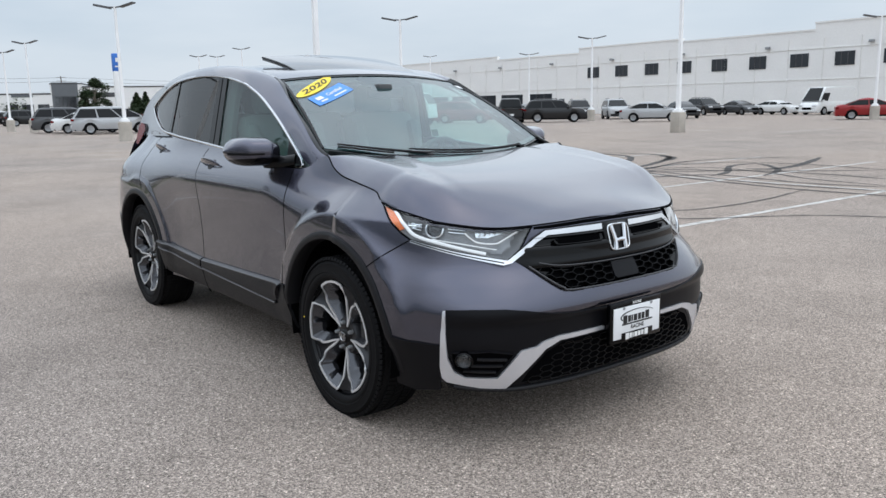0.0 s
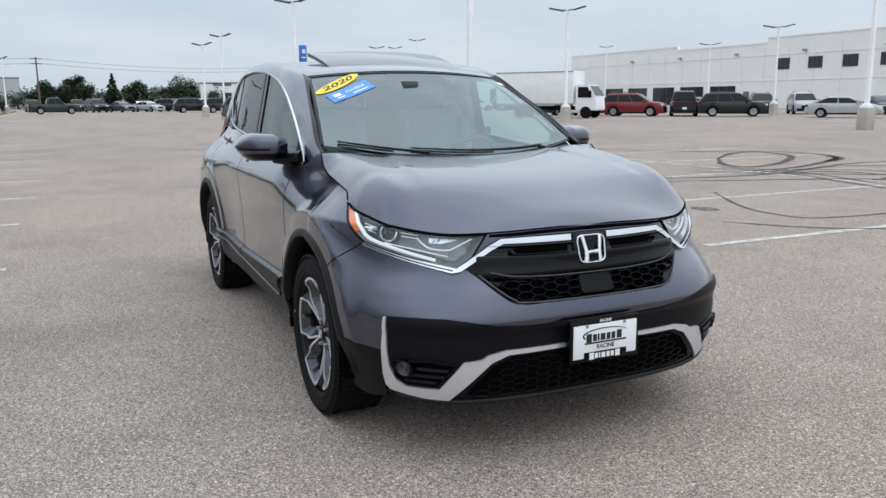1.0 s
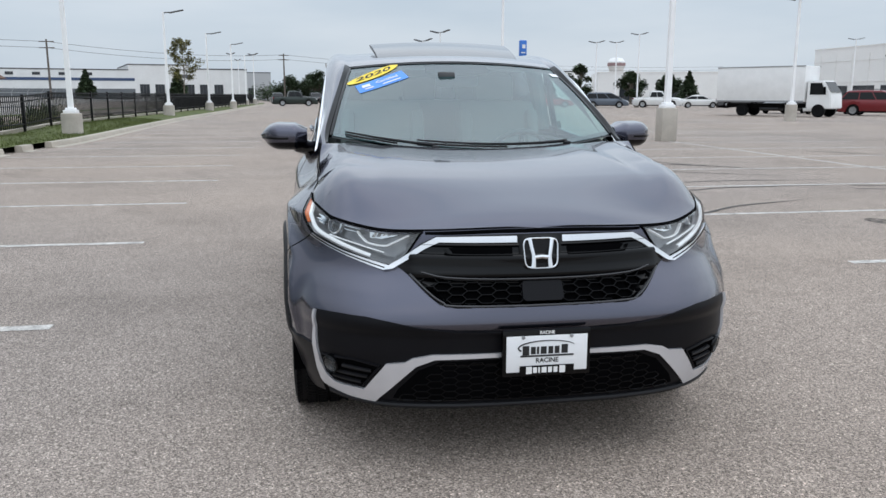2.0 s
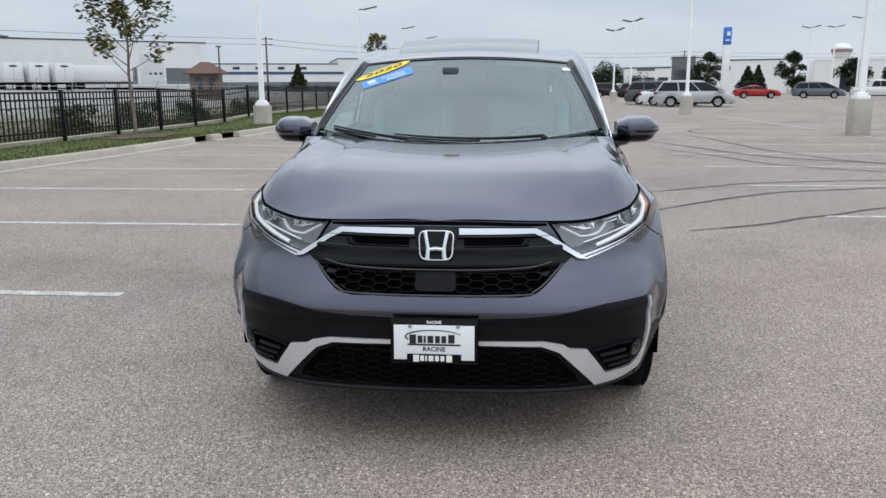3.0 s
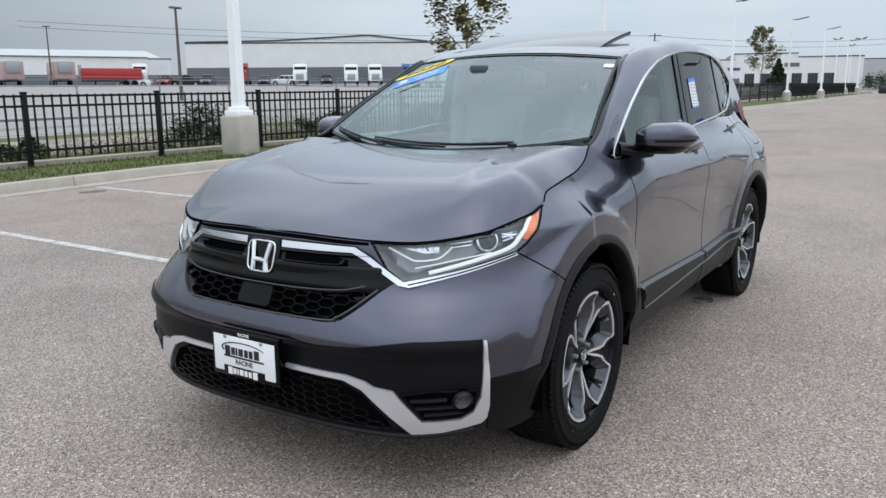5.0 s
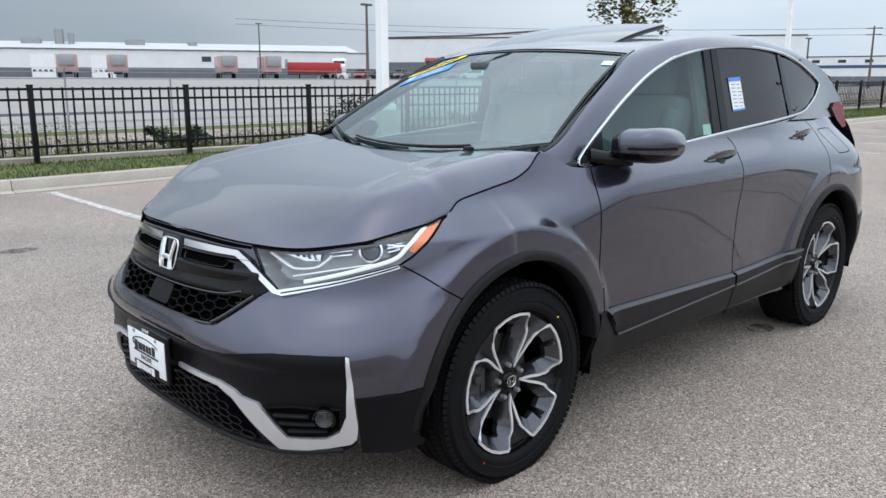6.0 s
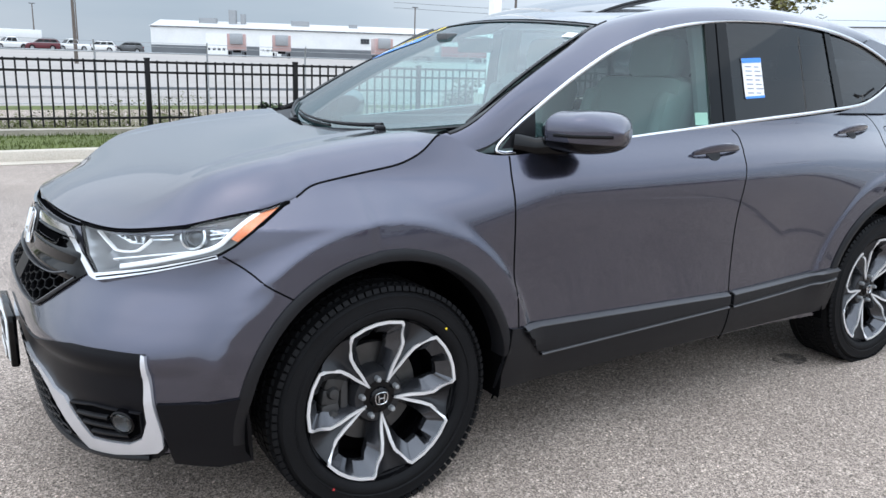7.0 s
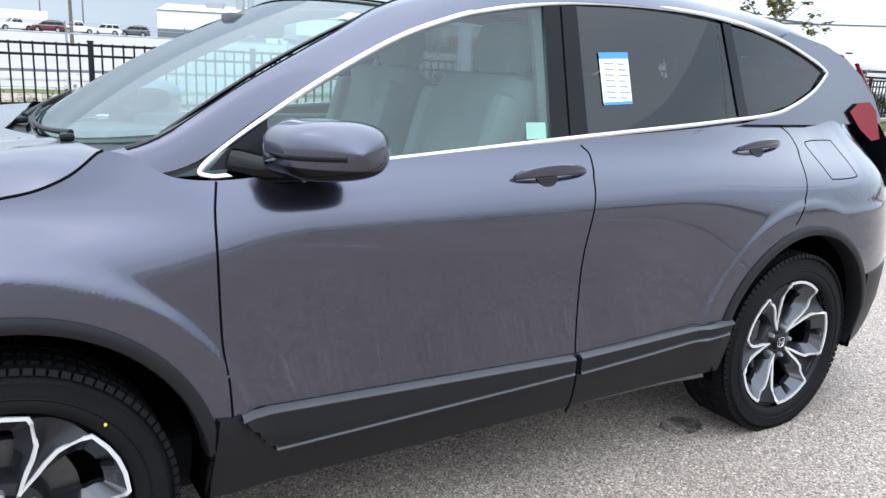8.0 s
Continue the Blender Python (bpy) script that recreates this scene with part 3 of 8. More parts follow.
for f in bm.faces:
    m = f.calc_center_median()
    if m.x > 1.4 and (rim_gap(nose_angle(m), m.z)[1] or rim_gap(nose_angle(m), m.z, MOUTH)[1]):
        gone.append(f)
bmesh.ops.delete(bm, geom=gone, context="FACES")
car = thing("suv", "dark grey metallic compact suv parked on worn asphalt", "car")
body = part("body", bm, M_PAINT, car, "dark grey metallic body shell", sharp=60)

# hood
HOOD_S = [s for s in STEPS if s <= 1 or ring_point(s, TOPS[s])[0] > 1.09]


def hood_point(i, t):
    s = HOOD_S[i]
    x, y = ring_point(s, TOPS[s])
    xc = 1.235 + (2.135 - 1.235) * max(0, (x - 1.09) / (2.12 - 1.09)) ** 0.8
    px, py = x + (xc - x) * t, y * (1 - t)
    rest = TOPS[s] + 0.0065 * smooth01(1.58, 1.66, x) - hood_z(x, y)
    return Vector((px, py, hood_z(px, py) + rest * (1 - t) ** 7 + 0.0008))


h = bmesh.new()
rows = []
for i in range(len(HOOD_S)):
    half = [hood_point(i, (t / 40) ** 1.35) for t in range(41)]
    rows.append(half + [Vector((p.x, -p.y, p.z)) for p in reversed(half[:-1])])
grid_faces(h, rows)
bmesh.ops.remove_doubles(h, verts=h.verts, dist=0.0004)
rim = [e for e in h.edges if len(e.link_faces) == 1]
r = bmesh.ops.extrude_edge_only(h, edges=rim)
for v in [g for g in r["geom"] if isinstance(g, bmesh.types.BMVert)]:
    v.co += Vector((-0.015 if v.co.x > 1.5 else 0.0, -0.004 * (1 if v.co.y > 0 else -1), -0.022 if v.co.x > 1.62 else -0.006))
bmesh.ops.recalc_face_normals(h, faces=h.faces)
turned_out(h, (1.4, 0, 0.2))
hood = part("hood", h, M_PAINT, car, "smooth grey hood with a raised middle field", sharp=50)

# windshield, roof and side frames
WS_LOW = lambda u: Vector((1.185 - 0.22 * abs(u) ** 2.2, 0.722 * u, 1.105 + 0.062 * u * u))
WS_TOP = lambda u: Vector((0.375 - 0.075 * u * u, 0.585 * u, 1.548 - 0.030 * u * u))


def ws_point(u, v):
    p = WS_LOW(u).lerp(WS_TOP(u), v)
    bow = 0.030 * math.sin(math.pi * v) * (1 - 0.4 * u * u)
    return p + Vector((0.45, 0, 0.89)) * bow


def ws_place(u, v):
    p = ws_point(u, v)
    du, dv = ws_point(u + 0.01, v) - p, ws_point(u, v + 0.01) - p
    nn = du.cross(dv).normalized()
    return p, nn if nn.z > 0 else -nn


w = bmesh.new()
grid_faces(w, [[ws_point(-0.985 + 1.97 * i / 24, 0.02 + 0.965 * j / 12) for i in range(25)] for j in range(13)])
turned_out(w, (0, 0, 0.5))
windshield = part("windshield", w, M_WIND, car, "pale green tinted windshield")
windshield.visible_shadow = False

RAIL_IN = [(1.12, 0.730, 1.128), (0.97, 0.724, 1.170), (0.75, 0.682, 1.290), (0.5, 0.630, 1.415), (0.30, 0.588, 1.517), (0.0, 0.578, 1.588), (-0.4, 0.575, 1.624), (-0.9, 0.568, 1.622), (-1.4, 0.555, 1.588), (-1.75, 0.53, 1.535), (-2.0, 0.50, 1.468)]
RAIL_OUT = [(1.12, 0.758, 1.075), (0.915, 0.783, 1.108), (0.72, 0.757, 1.228), (0.47, 0.742, 1.363), (0.22, 0.724, 1.474), (-0.05, 0.709, 1.541), (-0.45, 0.707, 1.572), (-0.92, 0.700, 1.558), (-1.32, 0.655, 1.506), (-1.62, 0.625, 1.436), (-1.80, 0.605, 1.38)]
N_RAIL = 72
IN, OUT = spline(RAIL_IN, N_RAIL), spline(RAIL_OUT, N_RAIL)


def rail_row(i, sign):
    a, c = IN[i], OUT[i]
    row = []
    for k in range(9):
        t = k / 8
        p = a.lerp(c, t)
        nn = (c - a).cross(IN[min(i + 1, N_RAIL - 1)] - IN[max(i - 1, 0)]).normalized()
        if nn.y < 0:
            nn = -nn
        p = p + nn * (0.025 + 0.005 * smooth01(0.35, 0.0, p.x)) * smooth01(1.13, 0.85, p.x) * math.sin(math.pi * t ** (0.55 + 0.45 * smooth01(0.35, 0.0, p.x)))
        row.append(Vector((p.x, p.y * sign, p.z)))
    return row


roof = bmesh.new()
rows = []
for i in range(N_RAIL):
    if IN[i].x > 0.30:
        continue
    p = IN[i]
    rows.append([Vector((p.x + 0.075 * (1 - (k / 10) ** 2) * smooth01(-0.3, 0.30, p.x), p.y * k / 10, p.z + (0.022 + 0.010 * smooth01(-0.2, 0.3, p.x)) * (1 - (k / 10) ** 2))) for k in range(-10, 11)])
grid_faces(roof, rows)
turned_out(roof, (0, 0, 0))
roof_ob = part("roof", roof, M_PAINT, car, "grey metal roof panel")
for sign in (1, -1):
    r = bmesh.new()
    grid_faces(r, [rail_row(i, sign) for i in range(N_RAIL)])
    turned_out(r, (-0.4, 0, 1.2))
    part("roof_rail", r, M_PAINT, car, "grey windshield pillar and roof side")
    r = bmesh.new()
    rows = []
    for i in range(N_RAIL):
        if not 0.27 < IN[i].x < 1.06:
            continue
        row = rail_row(i, sign)
        out = Vector((0.3, 0.5 * sign, 0.8)).normalized()
        rows.append([row[0] - out * 0.006, row[0] + out * 0.004, row[0].lerp(row[1], 0.6) + out * 0.004, row[1] + out * 0.003, row[1].lerp(row[2], 0.3) - out * 0.003])
    grid_faces(r, rows)
    turned_out(r, (-0.4, 0, 1.0))
    part("pillar_moulding", r, M_GLOSSBLACK, car, "gloss black moulding beside the windshield")


# ---- ground and setting ----
g = bmesh.new()
R = [0, 6, 14, 30, 60, 120, 300, 1500]
rows = [[Vector((-10 + r * math.cos(a * math.pi / 32), r * math.sin(a * math.pi / 32), 0)) for a in range(64)] for r in R[1:]]
grid_faces(g, rows, closed=True)
mid = g.verts.new((-10, 0, 0))
g.verts.ensure_lookup_table()
for a in range(64):
    g.faces.new((mid, g.verts[a], g.verts[(a + 1) % 64]))
turned_out(g, (0, 0, -50))
ground = tagged(part("ground", g, M_ASPHALT, smooth=False), "pale worn asphalt parking lot with fine aggregate", "ground", kind="structure")


# ---- the parked car: panels and trim ----
def top_at(a):
    """The shell's upper edge at an angle about the nose line."""
    best = min((s for s in STEPS if s < 1.4), key=lambda s: abs(math.degrees(math.atan2(ring_point(s, TOPS[s])[1], ring_point(s, TOPS[s])[0] - 1.2)) - a))
    return TOPS[best]


TOP_A = [(a, top_at(a)) for a in range(0, 76, 5)]


def nose(sign):
    def place(a, z):
        s = sign if a >= 0 else -sign
        z = min(z, lerp(TOP_A, abs(a)) - 0.002)
        p, nn = on_front(abs(a), z, s)
        while p.x < 1.35:
            z -= 0.004
            p, nn = on_front(abs(a), z, s)
        return p, nn
    return place


def flank(sign):
    return lambda x, z: on_side(x, z, sign)


def panel(name, outline, step, place, mat, parent=None, thick=0.006, lift=0.003, label=""):
    return part(name, skin(outline, step, place, thick, lift), mat, parent or car, label, sharp=40)


def stripe(name, pts, place, width, height, mat, parent=None, n=40, label=""):
    c = spline([(p[0], p[1], 0) for p in pts], n)
    hit = [place(p.x, p.y) for p in c]
    bm = bmesh.new()
    ribbon(bm, [h[0] for h in hit], [h[1] for h in hit], width, height)
    return part(name, bm, mat, parent or car, label)


def text_points(text, size, bold=0.0):
    """Triangles of a built-in-font text, centred on the origin, as lists of (x, y)."""
    cu = bpy.data.curves.new("text", "FONT")
    cu.body, cu.size, cu.align_x, cu.align_y, cu.offset = text, size, "CENTER", "CENTER", bold
    cu.resolution_u = 3
    ob = new("text", cu)
    me = bpy.data.meshes.new_from_object(ob.evaluated_get(bpy.context.evaluated_depsgraph_get()))
    faces = [[(me.vertices[i].co.x, me.vertices[i].co.y) for i in p.vertices] for p in me.polygons]
    bpy.data.objects.remove(ob)
    bpy.data.meshes.remove(me)
    return faces


def lettering(name, text, size, to_place, mat, parent, label="", bold=0.0):
    bm = bmesh.new()
    for f in text_points(text, size, bold):
        vs = [bm.verts.new(to_place(x, y)) for x, y in f]
        try:
            bm.faces.new(vs)
        except ValueError:
            pass
    return part(name, bm, mat, parent, label, smooth=False)


FRONT = nose(1)

# bumper cladding across the nose and its lower corners
EDGE = [(0, 0.541), (9, 0.543), (17, 0.549), (23, 0.562), (29, 0.583), (33, 0.593), (39, 0.595), (44.5, 0.592)]
clad = [(a, z) for a, z in EDGE] + [(45.6, 0.30), (44, 0.27), (32, 0.247), (24, 0.250), (12, 0.248), (0, 0.247)]
outline = clad + [(-a, z) for a, z in reversed(clad[1:-1])]
M_BUMPER = material("smooth_black_bumper_plastic", (0.0060, 0.0060, 0.0075), 0.36, spec=0.12, vary=0.08, fine=0.10, fine_scale=700, rvary=0.05)
panel("bumper_cladding", outline, (1.2, 0.012), FRONT, M_BUMPER, lift=0.006, thick=0.012, label="black textured plastic bumper cladding")
M_FOGBOWL = material("fog_lamp_bowl", (0.05, 0.052, 0.055), 0.25, metal=0.6, vary=0.3, scale=60)
for sign in (1, -1):
    P = nose(sign)
    side = [(45.6, 0.452), (52, 0.456), (56.6, 0.462), (57.3, 0.43), (57.4, 0.36), (57.0, 0.240), (52, 0.228), (46.0, 0.250)]
    panel("corner_cladding", side, (2.0, 0.02), P, M_BUMPER, lift=0.007, thick=0.012, label="black plastic lower corner")
    silver = [(44.7, 0.588), (45.2, 0.50), (45.6, 0.36), (45.3, 0.315), (44.4, 0.298), (39, 0.282), (33.2, 0.260), (29.0, 0.334), (24.4, 0.418), (21.0, 0.443), (8.3, 0.446),
              (8.3, 0.461), (21.5, 0.461), (25.0, 0.448), (26.4, 0.432), (29.8, 0.424), (30.6, 0.404), (34.4, 0.317), (40.7, 0.322), (42.8, 0.345), (44.0, 0.40), (44.3, 0.50), (44.2, 0.590)]
    panel("bumper_trim", silver, (1.2, 0.012), P, M_SILVER, thick=0.022, lift=0.016, label="satin silver angled trim")
    # The recess is a flat sheet with its shade painted in.
    recess = [(31.0, 0.412), (34.8, 0.326), (41.0, 0.334), (42.9, 0.36), (43.3, 0.425), (36, 0.430)]
    fog = panel("fog_recess", recess, (1.0, 0.012), P, M_DARK, lift=0.007, thick=0.004, label="near-black sheet for the shade in the fog lamp recess")
    ring = recess + [recess[0]]
    hit = [P(a0 + (a1 - a0) * k / 5, z0 + (z1 - z0) * k / 5) for (a0, z0), (a1, z1) in zip(ring, ring[1:]) for k in range(5)]
    f = bmesh.new()
    ribbon(f, [h[0] for h in hit + hit[:1]], [h[1] for h in hit + hit[:1]], 0.007, 0.014)
    part("recess_lip", f, M_BUMPER, fog, "rounded lip of the fog lamp recess")
    for a0, a1, z in ((32.6, 38.4, 0.396), (33.4, 41.6, 0.371), (34.8, 41.0, 0.347)):
        stripe("slat", [(a0, z - 0.004), ((a0 + a1) / 2, z), (a1, z + 0.004)], P, 0.012, 0.018, M_CLAD, fog, n=10)
    c, nn = P(40.8, 0.399)
    rot = Vector((0, 0, 1)).rotation_difference(nn).to_matrix().to_4x4()
    f = bmesh.new()
    lathe(f, [(0.036, 0.0), (0.036, 0.022), (0.032, 0.026), (0.028, 0.016)], 24, "z")
    for v in f.verts:
        v.co = Matrix.Translation(c) @ rot @ v.co
    part("fog_lamp", f, M_GLOSSBLACK, fog, "round fog lamp in a black ring")
    f = bmesh.new()
    lathe(f, [(0.0001, 0.012), (0.006, 0.006), (0.016, 0.010), (0.024, 0.016), (0.029, 0.021)], 24, "z")
    for v in f.verts:
        v.co = Matrix.Translation(c + nn * 0.002) @ rot @ v.co
    part("fog_reflector", f, M_FOGBOWL, fog, "faceted reflector of the fog lamp")
    f = bmesh.new()
    lathe(f, [(0.0001, 0.030), (0.014, 0.0285), (0.024, 0.025), (0.030, 0.021)], 24, "z")
    for v in f.verts:
        v.co = Matrix.Translation(c + nn * 0.002) @ rot @ v.co
    part("fog_lens", f, M_LENS, fog)


def hex_net(name, inside, cols, z0, rows_n, parent, r_a=1.75, r_z=0.0165, height=0.010, width=0.0045, place=None):
    """A raised honeycomb of small bars on the nose, each bar once."""
    bm, done = bmesh.new(), set()
    for i in cols:
        for j in range(rows_n):
            a, z = i * 1.5 * r_a, z0 + (j + 0.5 * (i % 2)) * 1.82 * r_z
            if not inside(a, z):
                continue
            ring = [(a + r_a * math.cos(math.pi / 3 * k), z + 1.05 * r_z * math.sin(math.pi / 3 * k)) for k in range(6)]
            for k in range(6):
                p, q = ring[k], ring[(k + 1) % 6]
                key = (round((p[0] + q[0]) * 2), round((p[1] + q[1]) * 500))
                if key in done:
                    continue
                done.add(key)
                hit = [(place or FRONT)(*p), (place or FRONT)(*q)]
                ribbon(bm, [h[0] for h in hit], [h[1] for h in hit], width, height)
    return part(name, bm, M_MESHBLACK, parent, "black honeycomb mesh", smooth=False)


M_MESHBLACK = material("satin_black_mesh", (0.003, 0.003, 0.0036), 0.32, vary=0.1, spec=0.16)
# lower grille: a flat near-black sheet coloured as the shaded opening
low = [(0, 0.436), (8, 0.435), (20, 0.432), (24.0, 0.400), (28.0, 0.324), (29.2, 0.286), (17, 0.278), (0, 0.275)]
lower = panel("lower_grille", low + [(-a, z) for a, z in reversed(low[1:-1])], (2.0, 0.02), FRONT, M_DARK, lift=0.007, thick=0.004, label="near-black sheet for the shaded lower grille opening")
LOW_W = [(0.27, 29.2), (0.32, 27.6), (0.40, 23.4), (0.43, 20)]
hex_net("grille_mesh", lambda a, z: abs(a) + 1.7 < lerp(LOW_W, z + 0.014) and z < 0.418, range(-11, 12), 0.290, 6, lower, 1.75, 0.0150)
for z in (0.278, 0.419):
    w = lerp([(0.27, 28.6), (0.32, 27.2), (0.40, 23.0), (0.43, 19.5)], z)
    stripe("grille_bar", [(-w, z), (0, z), (w, z)], FRONT, 0.006, 0.008, M_GLOSSBLACK, lower, n=30)
stripe("chin_lip", [(-43, 0.278), (-32, 0.262), (-24, 0.260), (0, 0.258), (24, 0.260), (32, 0.262), (43, 0.278)], FRONT, 0.020, 0.020, M_CLAD, n=60, label="black chin lip")

# upper grille
# the panel's upright section: a proud upper bar over a deep band for the mesh
RELIEF = [(0.62, -0.004), (0.636, -0.004), (0.646, -0.020), (0.700, -0.020), (0.716, -0.016), (0.722, 0.006), (0.734, 0.012), (0.760, 0.011), (0.790, 0.016), (0.800, 0.014), (0.806, 0.004), (0.830, 0.002), (0.836, 0.010), (0.846, 0.004), (0.880, 0.0)]


def grille_place(a, z):
    p, nn = FRONT(a, z)
    fade = smooth01(30.0, 25.5, abs(a)) * smooth01(lerp([(0.62, 14.5), (0.65, 20.6), (0.70, 24.6), (0.76, 30.0), (0.90, 31.0)], z), lerp([(0.62, 13.0), (0.65, 18.8), (0.70, 22.8), (0.76, 27.0), (0.90, 29.0)], z), abs(a))
    k = 0
    while RELIEF[k + 1][0] < z and k < len(RELIEF) - 2:
        k += 1
    (z0, d0), (z1, d1) = RELIEF[k], RELIEF[k + 1]
    return p + nn * (fade * (d0 + (d1 - d0) * min(1, max(0, (z - z0) / (z1 - z0))))), nn


grille = panel("upper_grille", up + [(-a, z) for a, z in reversed(up[1:-1])], (1.2, 0.004), grille_place, M_GLOSSBLACK, lift=0.004, thick=0.012, label="gloss black upper grille")
UP_W = [(0.64, 15.8), (0.68, 20.6), (0.72, 23.8)]
lowband = [(0, 0.713), (14, 0.714), (21.5, 0.712), (22.6, 0.704), (20.4, 0.672), (18.6, 0.652), (15.8, 0.6475), (0, 0.647)]
# The backing's near-black colour holds the shade behind the mesh.
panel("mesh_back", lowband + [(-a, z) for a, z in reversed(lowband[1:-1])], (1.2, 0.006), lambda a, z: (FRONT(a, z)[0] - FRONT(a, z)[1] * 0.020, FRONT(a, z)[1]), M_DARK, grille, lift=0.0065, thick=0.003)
for cols in (range(-9, 0), range(1, 10)):
    hex_net("grille_mesh", lambda a, z: 3.9 < abs(a) < lerp(UP_W, z) and 0.645 < z < 0.712, cols, 0.656, 3, grille, 1.9, 0.0145, 0.022, 0.004, lambda a, z: (FRONT(a, z)[0] - FRONT(a, z)[1] * 0.016, FRONT(a, z)[1]))
stripe("grille_bar", [(-24.5, 0.738), (-20, 0.722), (-12, 0.717), (0, 0.716), (12, 0.717), (20, 0.722), (24.5, 0.738)], FRONT, 0.006, 0.020, M_LEDGE, grille, n=40, label="thin satin edge over the mesh")
stripe("grille_sill", [(-26.8, 0.731), (-22.2, 0.672), (-19.6, 0.645), (-17, 0.634), (0, 0.631), (17, 0.634), (19.6, 0.645), (22.2, 0.672), (26.8, 0.731)], FRONT, 0.007, 0.012, M_LEDGE, grille, n=70, label="satin black frame of the grille opening")
panel("radar_cover", [(-3.9, 0.710), (3.9, 0.710), (4.2, 0.70), (4.2, 0.655), (3.6, 0.645), (-3.6, 0.645), (-4.2, 0.655), (-4.2, 0.70)], (1.2, 0.02), FRONT, M_BUMPER, grille, thick=0.03, lift=0.010, label="matt black square sensor cover")
for sign in (1, -1):
    P = nose(sign)
    # The slot's depth is painted as a near-black sheet.
    slot = [(6.0, 0.829), (17.6, 0.830), (19.4, 0.826), (18.4, 0.808), (6.0, 0.806)]
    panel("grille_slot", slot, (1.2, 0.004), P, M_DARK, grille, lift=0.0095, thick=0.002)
    stripe("slot_lip", [(6.0, 0.802), (12, 0.803), (18.6, 0.805), (19.8, 0.812), (20.2, 0.822)], P, 0.006, 0.022, M_GLOSSBLACK, grille, n=20)
    bar = [(5.0, 0.868), (14, 0.867), (22.0, 0.864), (24.8, 0.838), (28.2, 0.796), (31.4, 0.757), (42.5, 0.797), (52.6, 0.842), (52.9, 0.833), (42.8, 0.784), (32.4, 0.739),
           (30.5, 0.746), (27.2, 0.786), (24.1, 0.823), (21.4, 0.846), (14, 0.846), (5.0, 0.846)]
    panel("chrome_wing", bar, (1.2, 0.010), P, M_CHROME, grille, thick=0.014, lift=0.013, label="chrome wing running under the headlight")
    stripe("wing_groove", [(32.2, 0.748), (42.7, 0.7905), (52.6, 0.8375)], lambda a, z, P=P: (P(a, z)[0] + P(a, z)[1] * 0.0135, P(a, z)[1]), 0.0042, 0.0008, M_GAP, grille, n=30)
    # a near-black strip coloured as the shade in the slit between the hood and the grille
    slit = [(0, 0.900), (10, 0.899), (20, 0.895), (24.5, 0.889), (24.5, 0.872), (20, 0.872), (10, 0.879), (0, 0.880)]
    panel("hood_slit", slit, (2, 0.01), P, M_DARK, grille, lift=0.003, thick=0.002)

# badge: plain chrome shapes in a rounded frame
bc, bn = FRONT(0, 0.805)
ux, uz = Vector((0, 1, 0)), bn.cross(Vector((0, 1, 0))).normalized()
if uz.z < 0:
    uz = -uz


def on_badge(y, z, out=0.0):
    return bc + bn * (0.016 + out) + ux * y + uz * z


f = bmesh.new()
shape = [p * 0.90 for p in spline([(-0.070, 0.058, 0), (0, 0.066, 0), (0.070, 0.058, 0), (0.076, 0.0, 0), (0.064, -0.056, 0), (0, -0.064, 0), (-0.064, -0.056, 0), (-0.076, 0.0, 0)], 40, True)]
rows = [[on_badge(p.x * k, p.y * k, o) for p in shape] for k, o in ((1.14, -0.03), (1.12, -0.004), (1.04, 0.0), (0.02, 0.002))]
grid_faces(f, rows, closed=True)
bmesh.ops.recalc_face_normals(f, faces=f.faces)
plinth = part("badge_plinth", f, M_GLOSSBLACK, grille, "gloss black badge plinth")
f = bmesh.new()
tube(f, [on_badge(p.x * 0.90, p.y * 0.92, 0.004) for p in shape], 0.0033, 8, closed=True)
for s in (1, -1):
    tube(f, [on_badge(s * 0.041, 0.050, 0.004), on_badge(s * 0.036, 0.022, 0.007), on_badge(s * 0.030, -0.008, 0.008), on_badge(s * 0.030, -0.030, 0.007), on_badge(s * 0.032, -0.051, 0.004)], [0.0095, 0.0082, 0.0085, 0.0096, 0.0115], 8)
tube(f, [on_badge(-0.030, -0.014, 0.007), on_badge(0, -0.011, 0.008), on_badge(0.030, -0.014, 0.007)], 0.0085, 8)
part("badge", f, M_CHROME, grille, "chrome badge with two uprights and a crossbar")

# number plate holder with a dealer's card
pc = Vector((2.262, 0, 0.470))
f = bmesh.new()
box(f, (pc.x + 0.018, 0, pc.z), (0.026, 0.325, 0.172), 0.006)
frame_ob = part("plate_frame", f, M_GLOSSBLACK, car, "black dealer plate frame on the bumper")
box(f := bmesh.new(), (pc.x + 0.0325, 0, pc.z - 0.001), (0.004, 0.296, 0.132), 0.001)
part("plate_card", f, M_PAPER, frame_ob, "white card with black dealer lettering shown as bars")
PX = pc.x + 0.0355
at_plate = lambda dy, dz, o=0.0: (lambda x, y: Vector((PX + o, x + dy, pc.z + y + dz)))
lettering("plate_word", "RACINE", 0.024, at_plate(0, -0.026), M_BLACKINK, frame_ob, bold=0.0006)
lettering("frame_word", "RACINE", 0.0155, at_plate(0, 0.0755, -0.0035), M_WHITE, frame_ob, bold=0.0005)
part("plate_bar", bm_box((PX, 0, pc.z - 0.0085), (0.0016, 0.195, 0.006)), M_BLACKINK, frame_ob)
